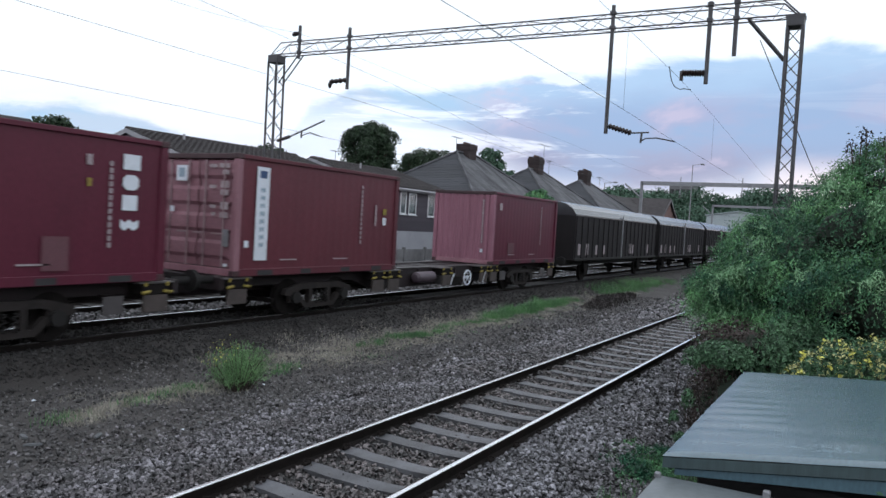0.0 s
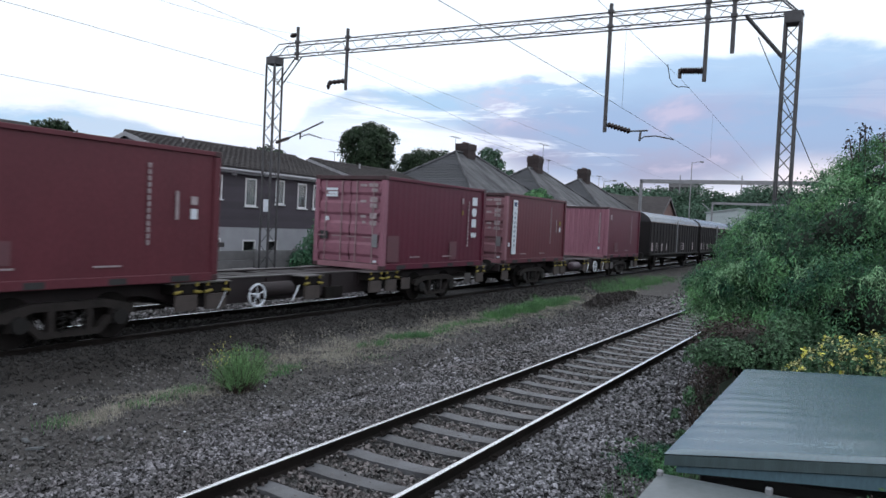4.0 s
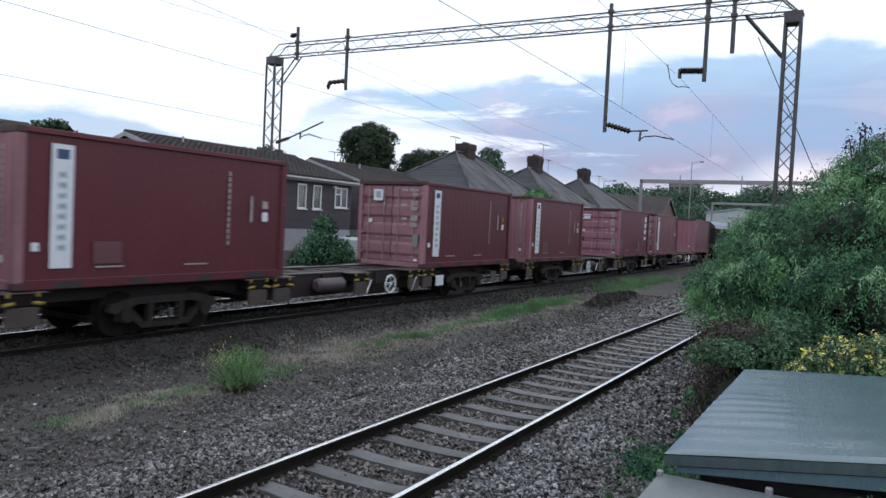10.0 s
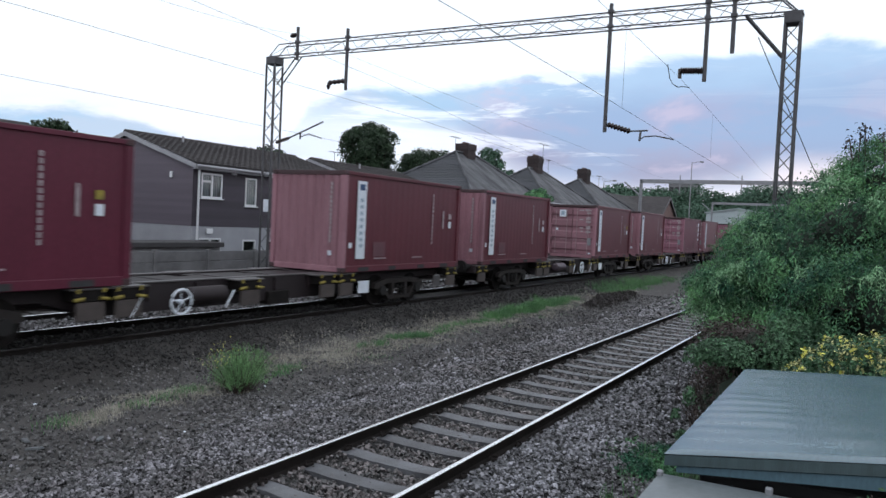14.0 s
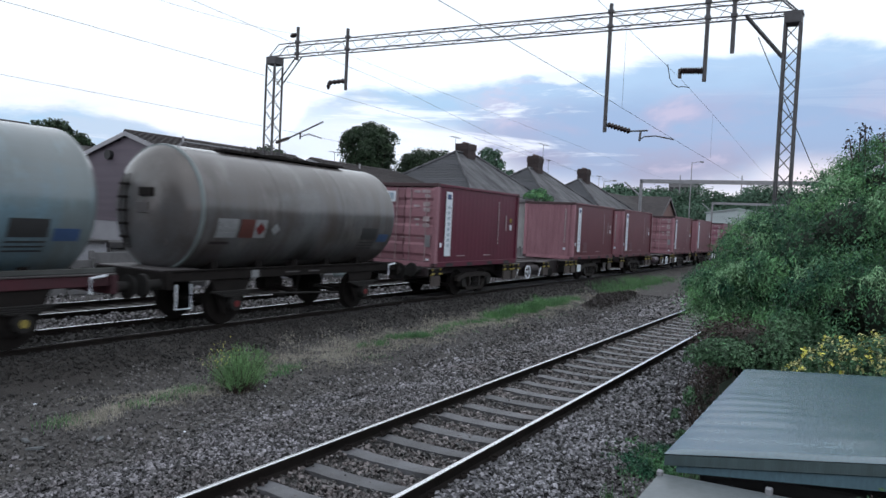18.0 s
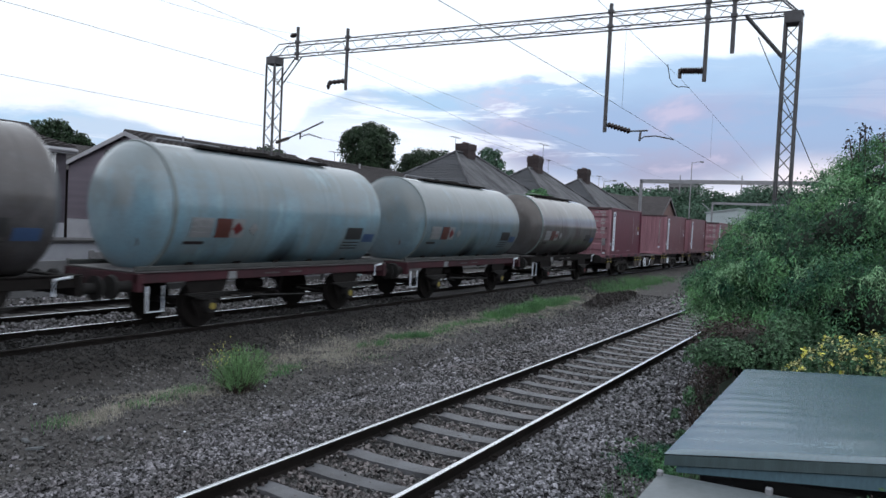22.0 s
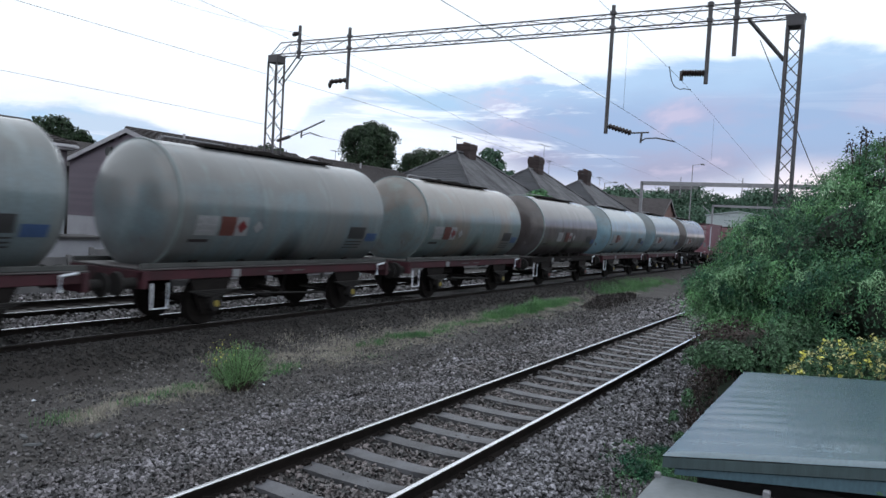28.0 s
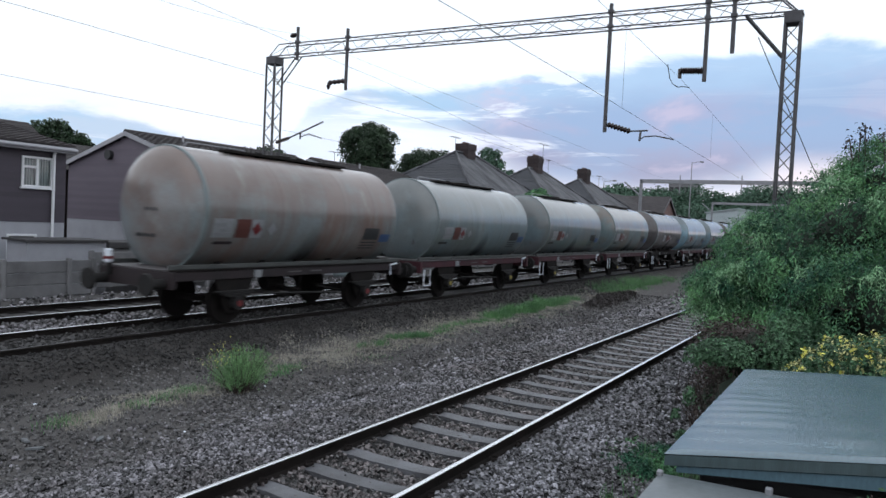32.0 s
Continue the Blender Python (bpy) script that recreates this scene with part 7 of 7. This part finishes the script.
def tank_wagon(shell, sole, label, tail=False, stain=True, dx=0.0, gap=0.0):
    """Two-axle oil tank wagon; x = 0 is the rear rim of the barrel."""
    w = thing("tank_wagon", label, "tank wagon", group="oil tank wagons")
    L, R, zc = 6.75, 1.30, 2.40
    prof = [(-0.35, 0.10), (-0.338, 0.45), (-0.295, 0.78), (-0.22, 1.03), (-0.12, 1.18), (-0.02, R - 0.035), (0.03, R), (0.07, R + 0.004), (0.13, R + 0.004), (0.17, R), (0.30, R)]
    body = prof + [(L * c + o, R + h) for c in (0.333, 0.667) for o, h in ((-0.14, 0), (-0.03, 0), (-0.012, 0.0025), (0.012, 0.0025), (0.03, 0), (0.14, 0))] + [(L - x, r) for x, r in reversed(prof)]
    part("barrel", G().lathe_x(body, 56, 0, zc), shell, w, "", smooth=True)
    # cradle and underframe
    F0, F1 = -0.62, L + 0.62
    for s in (-1, 1):
        y0, y1 = (0.96, 1.06) if s > 0 else (-1.06, -0.96)
        part("solebar", G().box(F0, F1, y0, y1, 0.97, 1.16, 0.012), sole, w, "steel channel solebar")
        part("running_board", G().box(F0, F1, s * 1.04 - 0.05, s * 1.04 + 0.05, 1.165, 1.195, 0.01), M_plate if sole is M_redsole else M_bogie, w, "narrow grimy running board")
        if sole is not M_bogie:
            part("walkway_beam", G().box(F0, F1, s * 1.0 - 0.03, s * 1.0 + 0.03, 1.197, 1.29, 0.01), M_walkboard, w, "olive-grey steel beam above the solebar")
        for xx in (0.9, 2.2, 3.4, 4.6, 5.9):
            part("cradle", G().prism([(xx - 0.09, 1.0), (xx + 0.09, 1.0), (xx + 0.09, 1.42), (xx - 0.09, 1.42)], "y", 0.45 if s > 0 else -0.72, 0.72 if s > 0 else -0.45), M_bogie, w)
        for xe, d in ((F0, -1), (F1, 1)):
            b = part("buffer", G().tube([(xe, s * 0.87, 0.92), (xe + d * 0.35, s * 0.87, 0.92), (xe + d * 0.36, s * 0.87, 0.92), (xe + d * 0.42, s * 0.87, 0.92)], [0.11, 0.09, 0.23, 0.21], 16), M_iron, w, "oily steel buffer")
        for xa in (1.09, 5.66):
            ag = part("axle_guard", G().prism([(xa - 0.55, 0.975), (xa + 0.55, 0.975), (xa + 0.22, 0.25), (xa - 0.22, 0.25)], "y", s * 1.0 - 0.02, s * 1.0 + 0.02), M_bogie, w, "cast axle guard")
            for k in range(4):
                part("spring_leaf", G().box(xa - 0.6 + 0.11 * k, xa + 0.6 - 0.11 * k, s * 1.09 - 0.05, s * 1.09 + 0.05, 0.70 - 0.035 * k, 0.73 - 0.035 * k, 0.005), M_iron, ag)
            part("axle_box", G().tube([(xa, s * 1.02, 0.46), (xa, s * 1.2, 0.46)], 0.15, 12), M_iron, ag)
            part("axle_cap", G().tube([(xa, s * 1.2, 0.46), (xa, s * 1.215, 0.46)], 0.07, 12), M_yellow if sole is M_redsole else M_red, ag, "painted axle box cover")
        part("white_block", G().box(1.62, 1.84, s * 1.065 - 0.01, s * 1.065 + 0.012, 0.98, 1.14), M_panel, w, "pale lamp iron plate")
        for a, b in ((2.7, 3.15), (3.5, 3.9)):
            part("stencil", G().box(a, b, s * 1.062 - 0.006, s * 1.062 + 0.006, 1.05, 1.08), M_plate, w)
    for xx in (F0, F1 - 0.12):
        part("headstock", G().box(xx, xx + 0.12, -1.12, 1.12, 0.82, 1.16, 0.015), sole, w)
    part("centre_sill", G().box(F0 + 0.12, F1 - 0.12, -0.35, 0.35, 0.92, 1.12, 0.02), M_bogie, w)
    part("end_platform", G().box(F0, 0.25, -0.985, 0.985, 1.165, 1.20, 0.008), M_plate, w, "worn end platform")
    for xa in (1.09, 5.66):
        wheelset(w, xa, 0.46, 0.46, GA / 2)
    for xx, zz in ((2.2, 0.42), (4.4, 0.42)):
        part("brake_rod", G().tube([(xx, -0.5, zz + 0.2), (xx + 1.2, -0.5, zz)], 0.03, 6), M_iron, w)
    part("brake_cylinder", G().tube([(3.0, 0.0, 0.72), (3.6, 0.0, 0.72)], 0.17, 14), M_bogie, w)
    part("brake_lever", G().bar((1.9, -1.12, 0.62), (4.6, -1.12, 0.50), 0.035), M_iron, w)
    part("discharge_pipe", G().tube([(3.37, -0.1, 1.12), (3.37, -0.1, 0.62), (3.37, -0.85, 0.55)], 0.07, 10), M_bogie, w)
    # white loop step below the rear corner, grab iron at the front
    st_ = G().tube([(-0.42, -1.12, 0.92), (-0.42, -1.12, 0.44), (-0.06, -1.12, 0.44), (-0.06, -1.12, 0.92)], 0.022, 6)
    if not tail:
        part("shunter_step", st_, M_white, w, "white painted loop step")
    part("grab_iron", G().tube([(L + 0.1, -1.1, 0.85), (L + 0.1, -1.1, 1.12), (L + 0.4, -1.1, 1.16)], 0.028, 6), M_white, w, "white grab handle")
    # top walkway, manhole and rails
    zt = zc + R
    part("walkway", G().box(1.3, 5.5, -0.42, -0.12, zt - 0.02, zt + 0.035, 0.006), M_bogie, w, "dark top walkway")
    part("walkway", G().box(1.3, 5.5, 0.12, 0.42, zt - 0.02, zt + 0.035, 0.006), M_bogie, w)
    part("manhole", G().tube([(3.37, 0, zt - 0.02), (3.37, 0, zt + 0.08), (3.37, 0, zt + 0.1)], [0.3, 0.3, 0.22], 18), M_bogie, w, "round manhole lid")
    for xx in (2.7, 4.1):
        part("vent_valve", G().tube([(xx, 0, zt - 0.02), (xx, 0, zt + 0.11)], 0.07, 10), M_bogie, w)
    part("top_rail", G().tube([(0.2, -0.3, zt - 0.04), (0.3, -0.32, zt + 0.07), (1.9, -0.32, zt + 0.07), (2.0, -0.3, zt - 0.03)], 0.018, 6), M_galv, w, "low tubular rail")
    # side panels: curved plates on the barrel
    def plate(nm, x0, x1, a0, a1, m, lb="", lift=0.012):
        n, v = 4, []
        for k in range(n + 1):
            a = radians(180 + a0 + (a1 - a0) * k / n)
            for x in (x0, x1):
                for r in (R + lift - 0.006, R + lift):
                    v.append((x, r * math.cos(a), zc + r * math.sin(a)))
        f = []
        for k in range(n):
            o = 4 * k
            f += [(o + 1, o + 3, o + 7, o + 5), (o, o + 2, o + 6, o + 4), (o, o + 1, o + 5, o + 4), (o + 2, o + 3, o + 7, o + 6)]
        f += [(0, 1, 3, 2), (4 * n, 4 * n + 1, 4 * n + 3, 4 * n + 2)]
        return part(nm, G().add(v, f), m, w, lb)
    PA = 5
    plate("data_panel", 0.42 + dx, 0.98 + dx, 2 + PA, 20 + PA, M_panel, "white data panel")
    for k in range(3):
        plate("data_line", 0.46 + dx, 0.92 + dx, 4 + PA + 5.5 * k, 6 + PA + 5.5 * k, M_galv, "", 0.016)
    dx += gap
    plate("hazard_panel", 1.06 + dx, 1.46 + dx, 2 + PA, 20 + PA, M_orange, "orange hazard panel")
    plate("hazard_symbol", 1.462 + dx, 1.82 + dx, 2 + PA, 20 + PA, M_panel, "white square with red diamond")
    def diamond(nm, cx, ca, r, m, lift=0.02):
        v = []
        for dx, da in ((-r, 0), (0, -r * 44), (r, 0), (0, r * 44)):
            a = radians(180 + ca + da)
            for rr in (R + lift - 0.006, R + lift):
                v.append((cx + dx, rr * math.cos(a), zc + rr * math.sin(a)))
        return part(nm, G().add(v, [(1, 3, 5, 7), (0, 2, 4, 6), (0, 1, 3, 2), (2, 3, 5, 4), (4, 5, 7, 6), (6, 7, 1, 0)]), m, w)
    diamond("diamond_label", 1.64 + dx, 11 + PA, 0.14, M_red)
    diamond("diamond_label", 2.10 + dx, 11 + PA, 0.14, M_panel)
    plate("notice_panel", 5.35, 6.0, 12, 26, M_black, "black notice panel")
    for k in range(3):
        plate("notice_line", 5.35, 6.0, 29 + 4 * k, 30.5 + 4 * k, M_black)
    plate("blue_panel", 6.1, 6.55, 19, 29, M_blue, "blue owner panel")
    plate("red_stencil", 0.35, 0.85, 29, 32, M_deck)
    if stain:
        v, f = [], []
        n = 14
        for k in range(n + 1):
            a = radians(180 - 4 + 62 * k / n)
            v += [(x, (R + 0.006) * math.cos(a), zc + (R + 0.006) * math.sin(a)) for x in (2.7, 4.1)]
        for k in range(n):
            f.append((2 * k, 2 * k + 1, 2 * k + 3, 2 * k + 2))
        part("oil_stain", G().add(v, f), M_stain, w, "dark oil spill stain", smooth=True)
    # ladder and round plate on the rear end
    if sole is M_bogie:
        for k in range(5):
            z_ = 1.75 + 0.27 * k
            r_ = math.hypot(0.62, z_ - zc)
            x_ = -0.40 + 0.16 * (r_ / 1.03) ** 2.6
            part("end_step", G().box(x_ - 0.07, x_ + 0.04, 0.5, 0.74, z_, z_ + 0.05, 0.01), M_bogie, w, "dark step on the barrel end")
        for y_ in (0.50, 0.74):
            pts = []
            for k in range(9):
                z_ = 1.55 + 0.19 * k
                r_ = math.hypot(y_, z_ - zc)
                pts.append((-0.43 + 0.19 * (r_ / 1.03) ** 2.6, y_, z_))
            part("ladder_rail", G().tube(pts, 0.018, 6), M_bogie, w, "thin ladder stringer on the barrel end")
        part("end_box", G().box(-0.40, -0.30, -0.28, 0.12, 2.62, 2.80, 0.015), M_bogie, w, "dark box on the barrel end")
        part("end_panel", G().box(-0.37, -0.33, -0.12, 0.20, 2.28, 2.5, 0.006), M_plate, w, "dull pale panel on the barrel end")
    if not tail:
        part("end_plate", G().tube([(-0.24, -0.52, 1.75), (-0.27, -0.52, 1.745)], 0.10, 14), M_plate, w, "pale round end plate")
    part("barrel_rim", G().lathe_x([(-0.01, R - 0.03), (-0.005, R + 0.004), (0.02, R + 0.012), (0.06, R + 0.012), (0.075, R + 0.002)], 56, 0, zc), M_rim, w, "pale scuffed rim of the barrel", smooth=True)
    if tail:
        for y_, z_, k_ in ((-0.28, 2.33, 4), (-0.22, 1.80, 6)):
            for q_ in range(k_):
                part("end_stencil", G().box(-0.358 + 0.03 * abs(z_ - zc), -0.31, y_ + 0.1 * q_, y_ + 0.1 * q_ + 0.06, z_, z_ + 0.07), M_black, w, "dark stencilled bar")
        lp = part("tail_lamp", G().box(F0 - 0.14, F0 - 0.02, 0.63, 0.77, 1.24, 1.52, 0.02), M_white, w, "white tail lamp with red stripes")
        part("red_stripe", G().box(F0 - 0.143, F0 - 0.017, 0.627, 0.773, 1.31, 1.37), M_red, lp)
        part("lamp_iron", G().box(F0 - 0.1, F0, 0.68, 0.72, 1.0, 1.25), M_iron, w)
    return w


def stain_material():
    """Thin oil film: dark, with ragged see-through edges."""
    m = mat("oil_stain", (0.035, 0.03, 0.028), 0.5, 0, (0.02, 0.018, 0.017), 2, 20, 0.6, 0.0)
    n, l = m.node_tree.nodes, m.node_tree.links
    b = n["Principled BSDF"]
    tc, ns, mp = n.new("ShaderNodeTexCoord"), n.new("ShaderNodeTexNoise"), n.new("ShaderNodeMapping")
    mp.inputs["Scale"].default_value = (2.2, 0.5, 0.5)
    ns.inputs["Scale"].default_value, ns.inputs["Detail"].default_value = 1.4, 6
    l.new(tc.outputs["Object"], mp.inputs[0])
    l.new(mp.outputs[0], ns.inputs["Vector"])
    sp, off, ab, fade = n.new("ShaderNodeSeparateXYZ"), n.new("ShaderNodeMath"), n.new("ShaderNodeMath"), n.new("ShaderNodeMapRange")
    l.new(tc.outputs["Object"], sp.inputs[0])
    off.operation, off.inputs[1].default_value, ab.operation = "SUBTRACT", 3.4, "ABSOLUTE"
    l.new(sp.outputs["X"], off.inputs[0])
    l.new(off.outputs[0], ab.inputs[0])
    fade.interpolation_type = "SMOOTHSTEP"
    fade.inputs["From Min"].default_value, fade.inputs["From Max"].default_value = 0.0, 0.72
    fade.inputs["To Min"].default_value, fade.inputs["To Max"].default_value = 0.55, -0.35
    l.new(ab.outputs[0], fade.inputs[0])
    # the spill thins out up the side
    rise = n.new("ShaderNodeMapRange")
    rise.inputs["From Min"].default_value, rise.inputs["From Max"].default_value = 1.2, 2.4
    rise.inputs["To Min"].default_value, rise.inputs["To Max"].default_value = 0.15, -1.3
    l.new(sp.outputs["Z"], rise.inputs[0])
    s1, s2 = n.new("ShaderNodeMath"), n.new("ShaderNodeMath")
    l.new(fade.outputs[0], s1.inputs[0])
    l.new(rise.outputs[0], s1.inputs[1])
    l.new(s1.outputs[0], s2.inputs[0])
    l.new(ns.outputs["Fac"], s2.inputs[1])
    clip = n.new("ShaderNodeMapRange")
    clip.inputs["From Min"].default_value, clip.inputs["From Max"].default_value = 0.1, 1.35
    clip.inputs["To Max"].default_value = 0.9
    l.new(s2.outputs[0], clip.inputs[0])
    l.new(clip.outputs[0], b.inputs["Alpha"])
    return m


M_stain = stain_material()


def van(label):
    """Sliding-wall van with a rounded pale roof."""
    L = 14.6
    w = thing("sliding_wall_van", label, "covered van", group="black covered vans")
    hw = 1.28
    prof = [(-hw, 1.02), (hw, 1.02), (hw, 3.02), (-hw, 3.02)]
    part("body", G().prism(prof, "x", 0, L), M_van, w, "grimy black ribbed wall")
    part("roof", G().prism([(-hw - 0.02, 3.02), (-hw - 0.02, 3.08), (-1.12, 3.34), (-0.8, 3.55), (-0.3, 3.66), (0.3, 3.66), (0.8, 3.55), (1.12, 3.34), (hw + 0.02, 3.08), (hw + 0.02, 3.02)], "x", -0.02, L + 0.02), M_vanroof, w, "rounded pale grey roof")
    for s in (-1, 1):
        y0, y1 = (hw, hw + 0.04) if s > 0 else (-hw - 0.04, -hw)
        for k in range(19):
            xx = 0.1 + k * (L - 0.26) / 18
            part("rib", G().box(xx, xx + 0.06, y0, y1, 1.1, 3.0, 0.01), M_van, w)
        part("door_seam", G().box(L / 2 - 0.04, L / 2 + 0.04, y0 - 0.01, y1 + 0.01, 1.05, 3.3, 0.01), M_galv, w)
        part("door_track", G().box(0, L, y0 - 0.02, y1 + 0.02, 0.98, 1.1, 0.015), M_iron, w)
        for xx in (0.5, 1.6, 3.0, 4.1, 8.8, 9.4, 12.6):
            part("chalk_panel", G().box(xx, xx + 0.35, s * (hw + 0.005) - 0.004, s * (hw + 0.005) + 0.004, 1.25, 1.7 + 0.1 * (xx % 1)), M_pale, w, "faded pale label panel")
        for xa in (2.6, L - 2.6):
            part("axle_guard", G().prism([(xa - 0.5, 0.98), (xa + 0.5, 0.98), (xa + 0.2, 0.3), (xa - 0.2, 0.3)], "y", s * 1.0 - 0.02, s * 1.0 + 0.02), M_bogie, w)
        for xe, d in ((0, -1), (L, 1)):
            part("buffer", G().tube([(xe, s * 0.87, 0.95), (xe + d * 0.38, s * 0.87, 0.95), (xe + d * 0.4, s * 0.87, 0.95), (xe + d * 0.46, s * 0.87, 0.95)], [0.1, 0.09, 0.22, 0.2], 14), M_iron, w)
    part("end_door_panel", G().box(-0.03, -0.01, 0.1, 0.75, 2.2, 2.85), M_galv, w, "dull blue-grey end panel")
    part("underframe", G().box(0.1, L - 0.1, -0.9, 0.9, 0.75, 1.0, 0.02), M_iron, w)
    for xa in (2.6, L - 2.6):
        wheelset(w, xa, 0.46, 0.46, GA / 2)
    return w


def flat(rear_box, wx, panel, label):
    MOVERS.append((flat_wagon(wx, panel, label), rear_box - 0.27, ZT))


def box_on(rear, doors, style, label, *paint):
    MOVERS.append((container(doors, style, label, *paint), rear, ZT + 0.982))


flat(11.0, 10.7, M_plate, "grimy maroon container flat with bogies and white handbrake wheel")
flat(-8.7, 7.5, M_outrig, "dirty container flat wagon with yellow handles")
flat(-28.7, 10.7, M_white, "dark container flat wagon with an empty middle deck")
flat(-48.55, 7.5, M_white, "soot-stained container flat wagon coupled ahead of the tanks")
box_on(23.1, False, "plain", "plain red container with ribbed end wall on flat wagon", M_crimson, M_crimsonend)
box_on(11.0, True, "banner", "dark red container with white banner and rear doors")
box_on(3.2, True, "logo", "maroon container with big white logo shapes and rear doors", M_crimson, M_crimsonend)
box_on(-8.7, False, "banner", "red container with white banner and ribbed end")
box_on(-16.65, True, "banner", "brown-red container with white placard on its doors")
box_on(-28.7, False, "banner", "faded red container with white side banner")
box_on(-36.4, False, "banner", "patched red container with white banner and ribbed end")
box_on(-48.55, True, "banner", "glossy maroon container with doors towards the tank wagons", M_crimson)
TANKS = [
    ("brown_grey_tank", (0.150, 0.145, 0.144), (0.090, 0.086, 0.086), (0.062, 0.048, 0.044), M_bogie, "grimy brown-grey oil tank wagon with hazard panels"),
    ("blue_grey_tank", (0.175, 0.265, 0.305), (0.125, 0.175, 0.20), (0.15, 0.18, 0.188), M_redsole, "dusty blue-grey oil tank wagon on red underframe"),
    ("pale_teal_tank", (0.23, 0.37, 0.43), (0.18, 0.28, 0.33), (0.19, 0.23, 0.245), M_redsole, "pale teal oil tank wagon on a red underframe"),
    ("dark_brown_tank", (0.132, 0.120, 0.120), (0.078, 0.070, 0.071), (0.050, 0.036, 0.035), M_bogie, "dark brown sooty oil tank wagon"),
    ("tan_grey_tank", (0.170, 0.225, 0.225), (0.120, 0.150, 0.150), (0.17, 0.138, 0.115), M_redsole, "grey oil tank wagon with tan rust streaks"),
    ("grey_tank", (0.165, 0.215, 0.225), (0.115, 0.145, 0.153), (0.142, 0.146, 0.146), M_redsole, "dull grey oil tank wagon with oil stains"),
    ("pale_grey_tank", (0.20, 0.25, 0.26), (0.145, 0.175, 0.18), (0.165, 0.178, 0.178), M_redsole, "pale grey oil tank wagon on a dark red frame"),
    ("rust_streaked_tank", (0.235, 0.250, 0.245), (0.165, 0.172, 0.165), (0.165, 0.104, 0.084), M_deck, "rust-streaked last tank wagon carrying a tail lamp"),
]
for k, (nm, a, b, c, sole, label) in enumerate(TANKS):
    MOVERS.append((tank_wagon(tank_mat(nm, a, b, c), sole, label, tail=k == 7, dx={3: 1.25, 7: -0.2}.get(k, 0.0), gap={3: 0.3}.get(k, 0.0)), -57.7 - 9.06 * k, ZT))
for k in range(3):
    MOVERS.append((van("black sliding-wall van with pale rounded roof"), 31.3 + 15.5 * k, ZT))


def motions():
    """The whole train draws away along the middle track."""
    times = [2.0 * k for k in range(17)]
    for ob, x0, z in MOVERS:
        walk(ob, [(t, pose(x0 + S(t), YC, z)) for t in times])
    # wheels turn as they roll
    for ob, x, z, r in WHEELS:
        rows, t = [], 0.0
        while t < 32.0:
            rows.append((t, pose(x, 0, z, 0, math.degrees(S(t) / r), 0)))
            t += 4 / FPS
        rows.append((32.0, pose(x, 0, z, 0, math.degrees(S(32.0) / r), 0)))
        walk(ob, rows)


motions()
